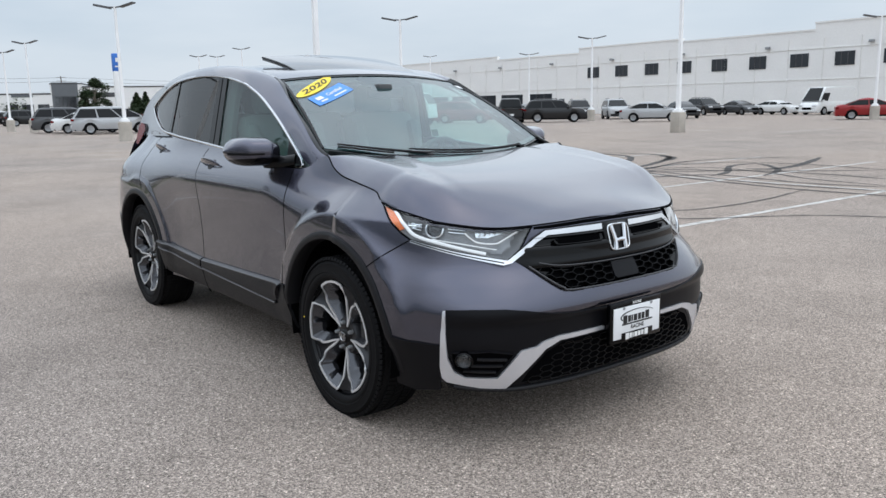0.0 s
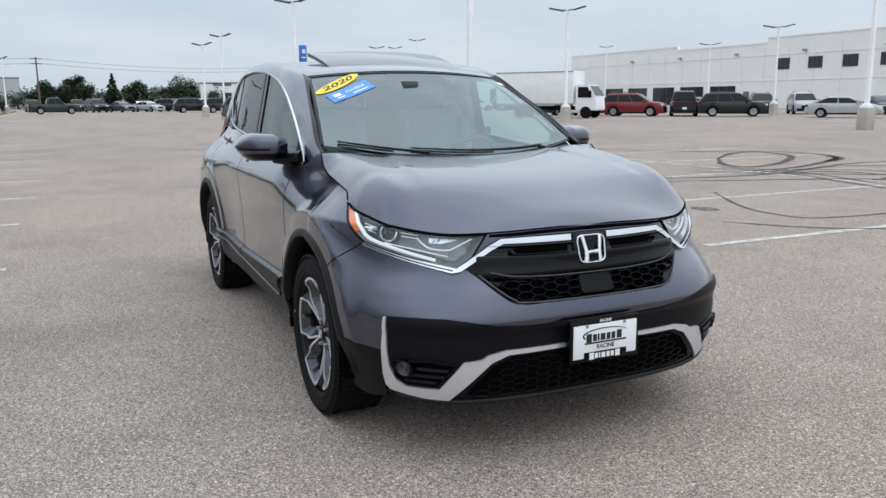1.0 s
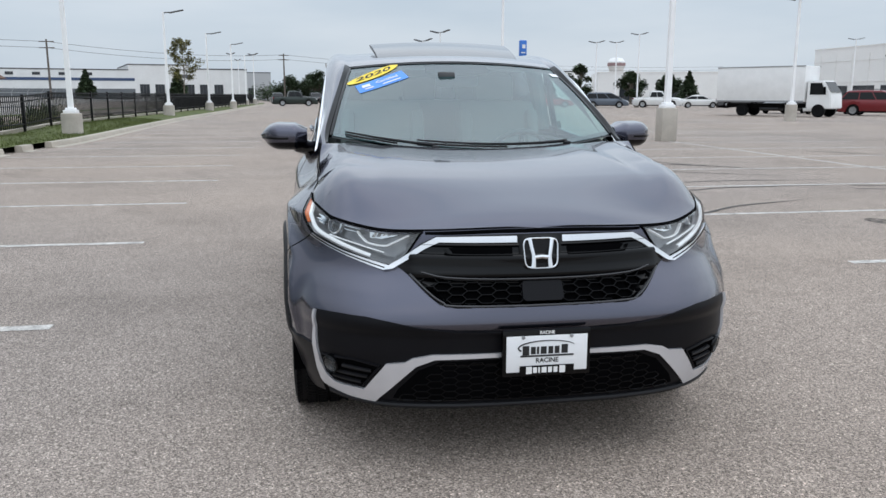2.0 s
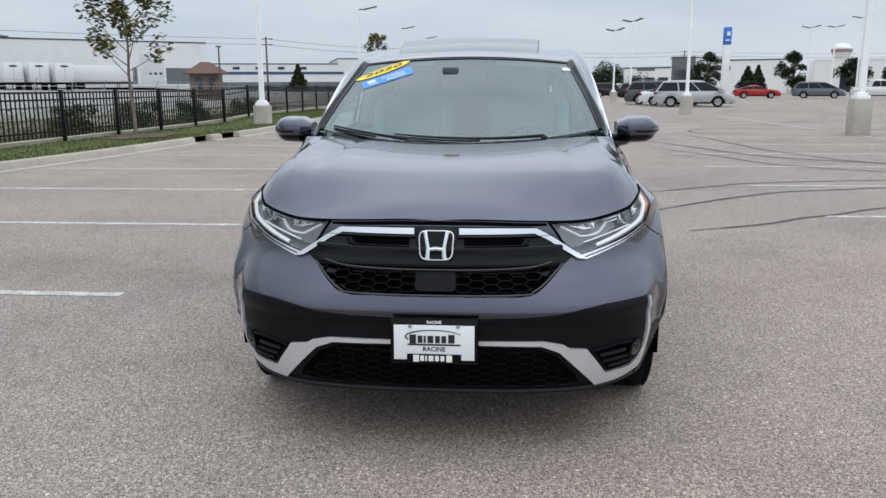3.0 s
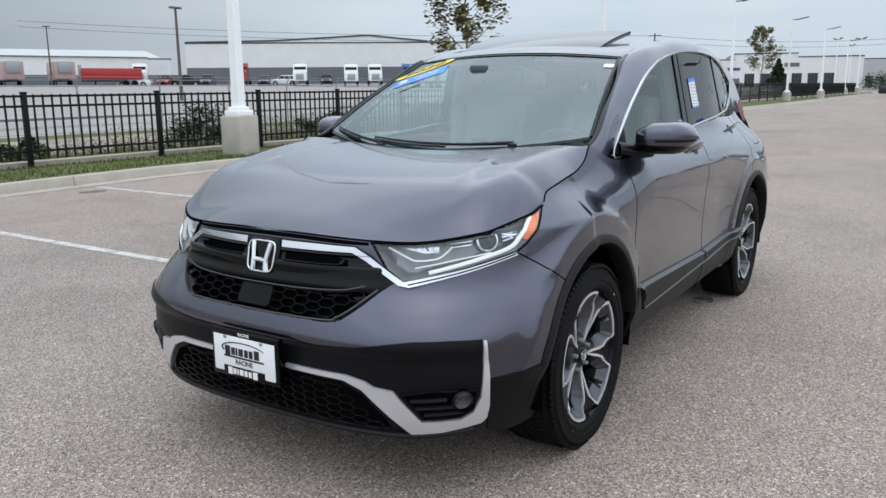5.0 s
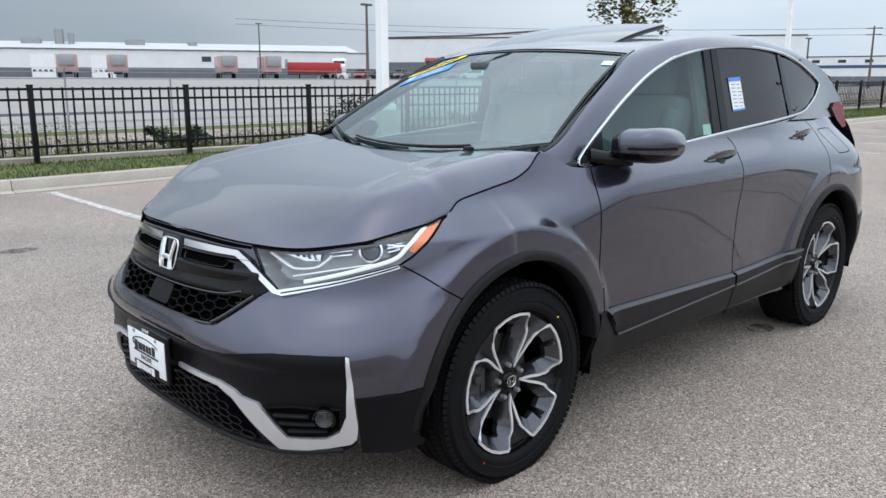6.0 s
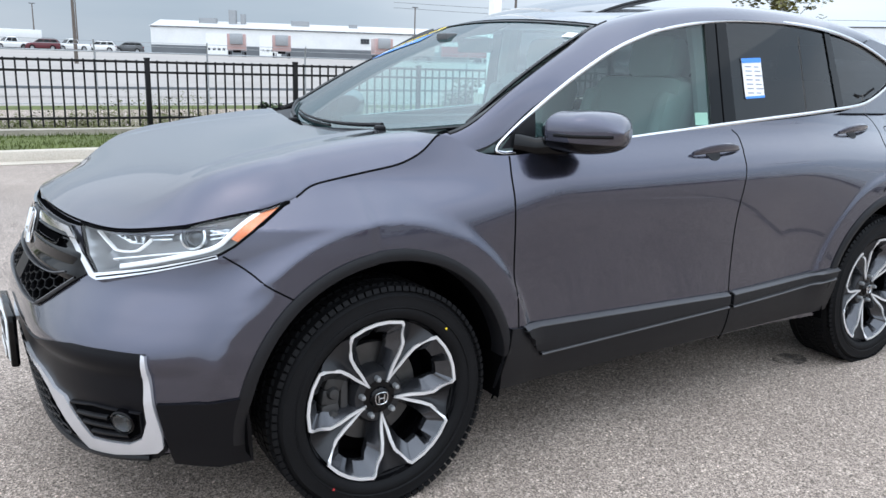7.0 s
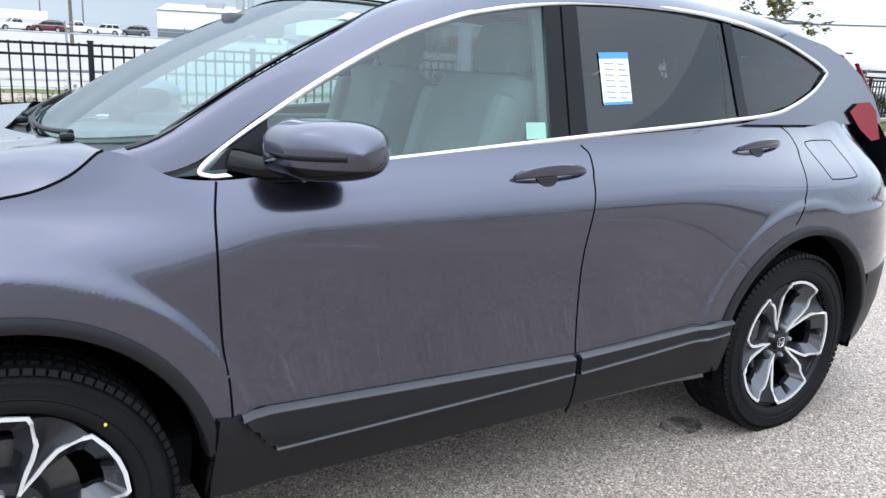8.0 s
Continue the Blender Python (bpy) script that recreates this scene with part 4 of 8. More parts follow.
for k, (w, up_, dn) in enumerate(((0.024, 0.004, 0.003), (0.017, 0, 0), (0.008, 0, 0), (0.021, 0, 0), (0.017, 0, 0), (0.017, 0, 0), (0.023, 0.005, 0))):
    y0 = (-0.078, -0.051, -0.034, -0.013, 0.013, 0.036, 0.064)[k]
    part("plate_bar", bm_box((PX, y0, pc.z + 0.012 + (up_ - dn) / 2), (0.0016, w, 0.027 + up_ + dn)), M_BLACKINK, frame_ob)
f = bmesh.new()
ribbon(f, [Vector((PX + 0.0004, 0.105 * math.cos(a), pc.z + 0.022 + 0.025 * math.sin(a))) for a in [radians(20 + 185 * i / 27) for i in range(28)]], [Vector((1, 0, 0))] * 28, [0.0015 + 0.004 * i / 27 for i in range(28)], 0.001)
part("plate_swoosh", f, M_BLACKINK, frame_ob)
box(f := bmesh.new(), (PX, 0, pc.z - 0.060), (0.003, 0.200, 0.032), 0.001)
part("frame_band", f, M_GLOSSBLACK, frame_ob)
for y0, w, h in ((-0.066, 0.021, 0.026), (-0.044, 0.014, 0.020), (-0.029, 0.006, 0.020), (-0.011, 0.018, 0.020), (0.011, 0.014, 0.020), (0.031, 0.014, 0.020), (0.056, 0.021, 0.026)):
    part("frame_bar", bm_box((PX + 0.0026, y0, pc.z - 0.060), (0.002, w, h)), M_WHITE, frame_ob)
for s in (1, -1):
    f = bmesh.new()
    lathe(f, [(0.0001, 0.004), (0.006, 0.003), (0.007, 0)], 12, "z")
    for v in f.verts:
        v.co = Vector((PX + v.co.z, s * 0.088 + v.co.x, pc.z + 0.061 + v.co.y))
    part("plate_screw", f, M_STEEL, frame_ob)

# headlights: a deep bowl behind a clear lens
M_BOWL = material("lamp_bowl", (0.30, 0.305, 0.315), 0.30, metal=0.45, vary=0.2, scale=20)
M_REFL = material("lamp_reflector", (0.84, 0.86, 0.88), 0.22, metal=1.0, vary=0.25, scale=30)
M_DRL = material("white_light_guide", (0.84, 0.85, 0.86), 0.25, vary=0.03, emit=0.2)


def sunk(P, depth, edge=None):
    """A place set back behind the lens, easing out to the rim where an edge width is given."""
    def place(a, z):
        p, nn = P(a, z)
        return p - nn * (depth * (smooth01(0.0, edge, rim_gap(a, z)[0]) if edge else 1.0)), nn
    return place


for sign in (1, -1):
    P = nose(sign)
    head = panel("headlight", LAMP, (1.1, 0.009), sunk(P, 0.060, 0.030), M_BOWL, thick=0.004, lift=0.0, label="clear headlight with a dark bowl and white light strip")
    for z0, lo, hi in ((0.899, 40.4, 44.6), (0.886, 40.2, 44.6), (0.873, 40.6, 44.4), (0.922, 50.9, 54.6), (0.910, 50.8, 54.2), (0.898, 50.8, 53.8), (0.886, 50.9, 53.2)):
        stripe("reflector_fin", [(lo, z0 - 0.004), ((lo + hi) / 2, z0), (hi, z0 + 0.004)], sunk(P, 0.040), 0.0075, 0.016, M_REFL, head, n=10)
    panel("reflector", [(38.2, 0.888), (34.0, 0.886), (30.2, 0.880), (31.5, 0.867), (35.0, 0.850), (38.0, 0.852)], (1.0, 0.01), sunk(P, 0.050), M_REFL, head, lift=0.006, thick=0.003, label="bright inner reflector")
    for k in range(6):
        a0 = 37.2 - 1.25 * k
        stripe("reflector_facet", [(a0, 0.856 + 0.004 * k), (a0 - 0.4, 0.868 + 0.0015 * k), (a0 - 1.0, 0.882)], sunk(P, 0.044), 0.006, 0.012, M_BOWL if k % 2 else M_REFL, head, n=6)
    c, nn = P(47.8, 0.889)
    rot = Matrix.Translation(c - nn * 0.048) @ Vector((0, 0, 1)).rotation_difference(nn).to_matrix().to_4x4()
    f = bmesh.new()
    lathe(f, [(0.038, 0.0), (0.038, 0.018), (0.032, 0.020), (0.029, 0.010)], 24, "z")
    for v in f.verts:
        v.co = rot @ v.co
    part("projector_ring", f, M_REFL, head, "grey ring of the projector")
    f = bmesh.new()
    lathe(f, [(0.0001, 0.022), (0.011, 0.020), (0.021, 0.0155), (0.029, 0.006)], 24, "z")
    for v in f.verts:
        v.co = rot @ v.co
    part("projector_lens", f, material("projector_glass", (0.045, 0.05, 0.056), 0.05, metal=0.3, coat=1.0), head)
    stripe("light_guide", [(40.6, 0.871), (39.4, 0.851), (37.5, 0.832), (33.7, 0.826), (32.0, 0.836), (28.2, 0.870)], sunk(P, 0.026), 0.0065, 0.008, M_DRL, head, n=36, label="white angled light guide")
    stripe("light_line", [(48.2, 0.846), (44.5, 0.836), (40.5, 0.825), (33.4, 0.803)], sunk(P, 0.020), 0.0045, 0.006, M_DRL, head, n=30, label="thin white light line")
    stripe("light_strip", [(58.2, 0.950), (56.0, 0.922), (54.2, 0.892), (52.8, 0.868), (50.8, 0.852), (47, 0.834), (42.0, 0.812), (36.0, 0.788)], sunk(P, 0.006), 0.013, 0.008, M_DRL, head, n=44, label="white light strip along the lower edge")
    panel("turn_reflector", [(62.2, 0.971), (59.0, 0.926), (55.6, 0.877), (54.6, 0.884), (56.2, 0.918), (58.4, 0.955)], (0.8, 0.01), sunk(P, 0.006), M_AMBER, head, lift=0.005, thick=0.006, label="amber side reflector")
    f = clipped(LAMP, (1.5, 0.012))
    for v in f.verts:
        p, nn = P(v.co.x, v.co.y)
        v.co = p + nn * 0.006
    turned_out(f, (1.1, 0, 0.8))
    lens = part("lens", f, M_LENS, head, "clear lamp lens")
    lens.visible_shadow = False
    ring = LAMP + [LAMP[0]]
    hit = [P(a0 + (a1 - a0) * k / 6, z0 + (z1 - z0) * k / 6) for (a0, z0), (a1, z1) in zip(ring, ring[1:]) for k in range(6)]
    f = bmesh.new()
    ribbon(f, [h[0] for h in hit + hit[:1]], [h[1] for h in hit + hit[:1]], 0.007, 0.0068)
    part("lens_rim", f, M_GAP, head, "dark rim round the lens")
    stripe("bumper_joint", [(53.4, 0.838), (57.6, 0.796), (61.3, 0.754), (64.6, 0.716)], P, 0.005, 0.0006, M_GAP, n=16)

# ---- sides ----
ARCH = 0.468


def arc(cx, r0, a0, a1, n, sx=1.0):
    return [(cx + sx * r0 * math.cos(radians(a0 + (a1 - a0) * i / n)), 0.365 + r0 * math.sin(radians(a0 + (a1 - a0) * i / n))) for i in range(n + 1)]


for sign in (1, -1):
    P = flank(sign)
    for cx, a0, a1 in ((WHEEL_X, -8, 172), (-WHEEL_X, 8, 190)):
        f = bmesh.new()
        rows = []
        for i in range(57):
            a = radians(a0 + (a1 - a0) * i / 56)
            row = []
            for r, o in ((ARCH + 0.001, -0.004), (ARCH, 0.006), (ARCH - 0.008, 0.010), (0.447, 0.012), (0.435, 0.009), (0.431, 0.0), (0.431, -0.06)):
                q, nn = P(cx + r * math.cos(a), 0.365 + r * math.sin(a))
                row.append(Vector((cx + r * math.cos(a), q.y + sign * o, 0.365 + r * math.sin(a))))
            rows.append(row)
        grid_faces(f, rows)
        bmesh.ops.recalc_face_normals(f, faces=f.faces)
        part("arch_cladding", f, M_CLAD, car, "black plastic wheel arch trim")
        f = bmesh.new()
        rows = []
        for i in range(33):
            a = radians(-12 + 204 * i / 32)
            rows.append([Vector((cx + 0.436 * math.cos(a), sign * (0.90 - 0.36 * k / 4), 0.365 + 0.438 * math.sin(a))) for k in range(5)])
        grid_faces(f, rows)
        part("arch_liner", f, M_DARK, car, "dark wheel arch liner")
        # Added flat wall closing the housing, its shade put into the near-black colour.
        f = bmesh.new()
        ring = [Vector((cx, sign * 0.55, 0.365))] + [Vector((cx + 0.438 * math.cos(radians(a)), sign * 0.55, 0.365 + 0.438 * math.sin(radians(a)))) for a in range(-15, 196, 15)]
        vs = [f.verts.new(p) for p in ring]
        for i in range(1, len(vs) - 1):
            f.faces.new((vs[0], vs[i], vs[i + 1]))
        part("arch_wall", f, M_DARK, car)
    sill = [(0.895, 0.520), (0.857, 0.514), (0.30, 0.500), (-0.25, 0.487), (-0.60, 0.500), (-0.948, 0.522), (-0.945, 0.318), (-0.60, 0.305), (-0.25, 0.300), (0.40, 0.296), (0.915, 0.292), (0.915, 0.36)]
    panel("sill_cladding", sill, (0.06, 0.03), P, M_CLAD, lift=0.010, thick=0.014, label="black plastic sill and lower door cladding")
    for name, o in (("door_moulding", [(0.832, 0.505), (0.30, 0.492), (-0.235, 0.478), (-0.235, 0.440), (0.30, 0.425), (0.720, 0.412), (0.765, 0.420), (0.795, 0.445)]),
                    ("door_moulding", [(-0.258, 0.478), (-0.60, 0.489), (-0.935, 0.510), (-0.925, 0.484), (-0.60, 0.455), (-0.258, 0.438)])):
        panel(name, o, (0.05, 0.015), P, M_CLAD, lift=0.024, thick=0.016, label="raised black door moulding")
    # Bevelled ledges, coloured paler than the cladding as edges lit by the sky.
    for line, drop, l0, l1 in (([(0.836, 0.517), (0.30, 0.503), (-0.235, 0.489)], 0.013, 0.008, 0.027), ([(-0.260, 0.489), (-0.60, 0.501), (-0.942, 0.522)], 0.013, 0.008, 0.027),
                               ([(0.745, 0.413), (0.30, 0.426), (-0.235, 0.441)], 0.015, 0.010, 0.025), ([(-0.262, 0.438), (-0.60, 0.455), (-0.925, 0.484)], 0.015, 0.010, 0.024)):
        c = spline([(x, z, 0) for x, z in line], 30)
        f = bmesh.new()
        rows = []
        for k, lift in ((0.0, l0 - 0.006), (0.0, l0), (0.75, l1), (1.0, l1 - 0.001), (1.25, l0 - 0.006)):
            rows.append([P(q.x, q.y)[0] + Vector((0, sign * lift, -k * drop)) for q in c])
        grid_faces(f, rows)
        turned_out(f, (0.2, 0, 0.4))
        part("sill_ledge", f, M_LEDGE, car, "bevelled ledge on the black sill, coloured paler for caught sky")
    rear = [(-1.775, 0.600), (-1.95, 0.612), (-2.16, 0.615), (-2.18, 0.30), (-1.95, 0.27), (-1.775, 0.27)]
    panel("rear_corner_cladding", rear, (0.05, 0.03), P, M_CLAD, lift=0.006, thick=0.010, label="black plastic rear bumper corner")
    mx = [(0.86, 1.075), (0.876, 1.0), (0.881, 0.90), (0.874, 0.715), (0.862, 0.60), (0.857, 0.516)]
    stripe("door_gap", mx, P, 0.006, 0.0007, M_GAP, n=36)
    mm = [(-0.275, 1.138), (-0.300, 1.112), (-0.292, 1.07), (-0.273, 1.02), (-0.236, 0.82), (-0.243, 0.61), (-0.250, 0.49)]
    stripe("door_gap", mm, P, 0.006, 0.0007, M_GAP, n=44)
    stripe("door_gap", [(-0.250, 0.487), (-0.252, 0.40), (-0.262, 0.275)], lambda x, z, P=P: (P(x, z)[0] + P(x, z)[1] * 0.0105, P(x, z)[1]), 0.007, 0.0008, M_GAP, n=14)
    mr = [(-1.325, 1.195), (-1.395, 1.160), (-1.405, 1.11), (-1.370, 1.06), (-1.315, 0.95), (-1.265, 0.873), (-1.240, 0.845)]
    stripe("door_gap", mr, P, 0.006, 0.0007, M_GAP, n=30)
    stripe("door_gap", [(0.895, 0.520), (0.905, 0.42), (0.915, 0.26)], lambda x, z, P=P: (P(x, z)[0] + P(x, z)[1] * 0.0105, P(x, z)[1]), 0.006, 0.0008, M_GAP, n=10)
    if sign == 1:
        stripe("fuel_door", [(-1.475, 1.112), (-1.50, 1.126), (-1.65, 1.128), (-1.675, 1.112), (-1.680, 1.02), (-1.665, 0.998), (-1.52, 0.995), (-1.495, 1.01), (-1.475, 1.112)], P, 0.005, 0.0006, M_GAP, n=60, label="outline of the fuel filler door")
    edge = [(*ring_point(s, TOPS[s]), TOPS[s]) for s in STEPS]
    edge = [Vector((x, y * sign, z + 0.0012)) for x, y, z in edge if 1.085 < x < 1.60]
    f = bmesh.new()
    ribbon(f, edge, [(on_side(p.x, p.z - 0.012, sign)[1] + Vector((0.1, 0, 0.9))).normalized() for p in edge], 0.006, 0.0012)
    part("hood_joint", f, M_GAP, car, "dark joint between hood and fender")
    # handles, each over a flat dark oval that paints the shade of its recess
    for hx, hz in ((-0.112, 1.054), (-1.137, 1.108)):
        f = bmesh.new()
        cup = [P(hx + 0.040 * math.cos(math.pi * 2 * i / 24) + 0.014, hz + 0.001 + 0.026 * math.sin(math.pi * 2 * i / 24)) for i in range(24)]
        vs = [f.verts.new(p + nn * 0.002) for p, nn in cup]
        f.faces.new(vs)
        handle = part("handle_cup", f, M_CLAD, car, "flat dark oval for the shade in the handle's recess")
        f = bmesh.new()
        rows = []
        for i in range(17):
            t = i / 16
            x = hx + 0.135 - 0.27 * t
            p, nn = P(x, hz + 0.006 * t)
            lift = 0.008 + 0.026 * math.sin(math.pi * t) ** 0.6
            hgt = 0.007 + 0.0105 * math.sin(math.pi * t) ** 0.5
            row = []
            for k in range(10):
                a = 2 * math.pi * k / 10
                row.append(p + nn * (lift + 0.009 * math.cos(a)) + Vector((0, 0, 1)) * hgt * math.sin(a))
            rows.append(row)
        grid_faces(f, rows, closed=True)
        bmesh.ops.holes_fill(f, edges=[e for e in f.edges if len(e.link_faces) == 1], sides=0)
        bmesh.ops.recalc_face_normals(f, faces=f.faces)
        part("door_handle", f, M_PAINT, car, "body-coloured pull handle")

# ---- greenhouse sides ----
def gl(x, z, sign=1, inset=0.0):
    """The side glass plane, leaning in towards the roof and the tail."""
    y = 0.803 - 0.100 * (z - 1.1) / 0.46 - inset - 0.15 * smooth01(-0.7, -2.3, x) - 0.010 * smooth01(0.3, 0.9, x)
    nn = Vector((0, sign, 0.215)).normalized()
    return Vector((x, sign * y, z)), nn


CH_TOP = [(0.886, 1.100), (0.815, 1.156), (0.673, 1.248), (0.519, 1.338), (0.348, 1.424), (0.20, 1.478), (0.05, 1.517), (-0.258, 1.561), (-0.65, 1.574), (-1.033, 1.556), (-1.36, 1.507), (-1.62, 1.440), (-1.727, 1.398)]
CH_LOW = [(-1.719, 1.378), (-1.614, 1.316), (-1.45, 1.262), (-1.281, 1.229), (-0.9, 1.203), (-0.268, 1.160), (0.374, 1.112), (0.79, 1.084), (0.868, 1.082)]
for sign in (1, -1):
    place = lambda x, z, sign=sign: gl(x, z, sign, 0.004)
    c = spline([(p[0], p[1], 0) for p in CH_TOP + CH_LOW], 150, True)
    hit = [place(p.x, p.y) for p in c]
    hit.append(hit[0])
    f = bmesh.new()
    ribbon(f, [h[0] for h in hit], [h[1] for h in hit], 0.013, 0.006)
    part("window_surround", f, M_CHROME, car, "chrome window surround")

    def pane(name, outline, mat, inset, label="", step=(0.1, 0.08)):
        bm = clipped(outline, step)
        for v in bm.verts:
            v.co = gl(v.co.x, v.co.y, sign, inset)[0]
        turned_out(bm, (-0.3, 0, 1.3))
        return part(name, bm, mat, car, label)

    top = lambda x: lerp(CH_TOP, x) - 0.004
    low = lambda x: lerp(CH_LOW, x) + 0.004
    def band(x0, x1, n, tilt0=0.0, tilt1=0.0):
        xs = [x0 + (x1 - x0) * i / n for i in range(n + 1)]
        a = [(xs[i] - (tilt0 * (1 - i / n) + tilt1 * i / n), top(xs[i])) for i in range(n + 1)]
        b = [(x, low(x)) for x in reversed(xs)]
        return a + b
    sail = [(0.868, 1.096), (0.80, 1.164), (0.715, 1.215), (0.725, 1.100)]
    pane("mirror_sail", sail, M_CLAD, 0.004, "black plastic corner behind the mirror")
    g = pane("front_door_glass", band(0.725, -0.165, 14), M_SIDEGLASS, 0.012, "clear front door glass")
    g.visible_shadow = False
    g = pane("rear_door_glass", band(-0.312, -1.075, 10, -0.02, -0.085), M_PRIVACY, 0.012, "dark tinted rear door glass")
    quarter = [(-1.02, 1.548), (-1.36, 1.497), (-1.609, 1.434), (-1.701, 1.392), (-1.603, 1.322), (-1.439, 1.266), (-1.258, 1.232), (-1.1, 1.222)]
    pane("quarter_glass", quarter, M_PRIVACY, 0.012, "dark tinted quarter glass")
    pane("door_pillar", [(-0.165, low(-0.165)), (-0.165, 1.545), (-0.295, 1.562), (-0.316, low(-0.316))], M_GLOSSBLACK, 0.0055, "gloss black middle pillar")
    pane("door_pillar", [(-1.065, low(-1.065)), (-0.985, 1.556), (-1.035, 1.548), (-1.125, low(-1.125))], M_GLOSSBLACK, 0.0065, "black rear door frame")
    f = bmesh.new()
    for x0, z0, x1, z1 in ((-0.240, 1.166, -0.232, 1.548),):
        p, q = gl(x0, z0, sign, 0.004), gl(x1, z1, sign, 0.004)
        ribbon(f, [p[0], q[0]], [p[1], q[1]], 0.005, 0.0006)
    part("door_gap", f, M_GAP, car)
    # quarter panel behind the side glass
    q = [(-1.06, 1.196), (-1.281, 1.226), (-1.45, 1.258), (-1.614, 1.312), (-1.727, 1.390), (-1.733, 1.402), (-1.62, 1.444), (-1.36, 1.511), (-1.439, 1.540), (-1.733, 1.504), (-1.913, 1.455), (-2.043, 1.385), (-2.143, 1.29), (-2.185, 1.22), (-2.19, 1.185), (-1.665, 1.185)]
    bm = clipped(q, (0.06, 0.05))
    for v in bm.verts:
        bow = 0.0
        v.co = gl(v.co.x, v.co.y, sign, 0.002)[0] + Vector((0, sign * bow, 0))
    turned_out(bm, (-1.6, 0, 1.3))
    part("quarter_panel", bm, M_PAINT, car, "grey rear quarter panel")
    # tail lamp: a wedge that wraps round the corner and runs up the gate's edge
    tl = [(-1.90, 1.238), (-1.98, 1.275), (-2.08, 1.278), (-2.13, 1.24), (-2.15, 1.12), (-2.08, 1.112), (-1.98, 1.165)]
    f = clipped(tl, (0.05, 0.03))
    for v in f.verts:
        x, z = v.co.x, v.co.y
        y = abs(gl(x, z, 1)[0].y)
        if z < 1.21:
            y = max(y, abs(on_side(x, z, 1)[0].y))
        v.co = Vector((x, sign * (y + 0.012), z))
    turned_out(f, (-1.9, 0, 1.1))
    part("tail_lamp", f, M_REDLENS, car, "dark red wraparound tail lamp")
    f = bmesh.new()
    ribbon(f, [Vector((-2.165 + 0.10 * t, sign * (0.590 - 0.04 * t), 1.285 + 0.15 * t)) for t in (0, 0.25, 0.5, 0.75, 1)], [Vector((-0.6, sign * 0.75, 0.3)).normalized()] * 5, 0.035, 0.012)
    part("tail_lamp_strip", f, M_REDLENS, car, "upright red lamp strip")

# tailgate, rear glass and spoiler
f = bmesh.new()
rows = [[Vector((x - 0.05 * (1 - (k / 8) ** 2), w * k / 8, z)) for k in range(-8, 9)] for x, w, z in ((-2.04, 0.51, 1.455), (-2.08, 0.54, 1.41), (-2.165, 0.575, 1.28), (-2.21, 0.60, 1.20))]
grid_faces(f, rows)
turned_out(f, (-1, 0, 1))
part("rear_window", f, M_PRIVACY, car, "dark rear window")
f = bmesh.new()
grid_faces(f, [[Vector((x - 0.05 * (1 - (abs(k) / 8) ** 2.5), w * k / 8, z)) for k in range(-8, 9)] for x, w, z in ((-2.208, 0.602, 1.204), (-2.215, 0.66, 1.12), (-2.225, 0.70, 1.02), (-2.25, 0.72, 0.90))])
turned_out(f, (-1, 0, 1))
part("tailgate", f, M_PAINT, car, "grey tailgate")
f = bmesh.new()
rows = [[Vector((x - 0.06 * (1 - (k / 8) ** 2), 0.50 * k / 8, z + 0.03 * (1 - (k / 8) ** 2))) for k in range(-8, 9)] for x, z in ((-1.92, 1.490), (-2.04, 1.474), (-2.06, 1.458), (-2.02, 1.448), (-1.92, 1.458))]
grid_faces(f, rows)
bmesh.ops.recalc_face_normals(f, faces=f.faces)
part("roof_spoiler", f, M_PAINT, car, "grey roof spoiler")

# sunroof, tilted open at the rear over a dark sheet that stands for the shade beneath
f = bmesh.new()
rows = []
ROOF_Z = [(0.30, 1.549), (0.0, 1.613), (-0.4, 1.646), (-0.9, 1.644)]
for i in range(7):
    x = 0.17 - 0.43 * i / 6
    rows.append([Vector((x + 0.03 * (1 - (k / 8) ** 2), 0.435 * k / 8, lerp(ROOF_Z, x) + 0.004 - 0.022 * (k / 8) ** 2)) for k in range(-8, 9)])
grid_faces(f, rows)
turned_out(f, (-0.1, 0, 1.2))
part("sunroof_well", f, M_DARK, car, "dark sheet for the shade under the raised sunroof")
f = bmesh.new()
rows = []
for i in range(9):
    t = i / 8
    x = 0.190 - 0.440 * t
    rows.append([Vector((x + 0.03 * (1 - (k / 8) ** 2), (0.415 + 0.018 * t) * k / 8, lerp(ROOF_Z, x) + 0.008 + 0.050 * t - 0.016 * (k / 8) ** 2)) for k in range(-8, 9)])
grid_faces(f, rows)
r = bmesh.ops.extrude_edge_only(f, edges=[e for e in f.edges if len(e.link_faces) == 1])
for v in [g2 for g2 in r["geom"] if isinstance(g2, bmesh.types.BMVert)]:
    v.co.z -= 0.022
turned_out(f, (-0.3, 0, 1.3))
part("sunroof", f, material("sunroof_glass", (0.03, 0.032, 0.036), 0.05, coat=0.6, vary=0.1), car, "dark glass sunroof tilted open", sharp=30)
f = bmesh.new()
loop = [rows[0][k] for k in range(17)] + [rows[i][16] for i in range(1, 9)] + [rows[8][k] for k in range(15, -1, -1)] + [rows[i][0] for i in range(7, 0, -1)]
tube(f, [p + Vector((0, 0, -0.007)) for p in loop], 0.0045, 6, closed=True)
part("sunroof_gasket", f, M_CLAD, car, "black gasket round the sunroof glass")

# stickers on the glass
STW = lambda a, b2: ws_place(-0.762 + 0.215 * a, 0.832 + 0.142 * a + 0.066 * b2)
f = bmesh.new()
ring = [f.verts.new(STW(math.cos(t), math.sin(t))[0] + STW(0, 0)[1] * 0.004) for t in [math.pi * 2 * i / 40 for i in range(40)]]
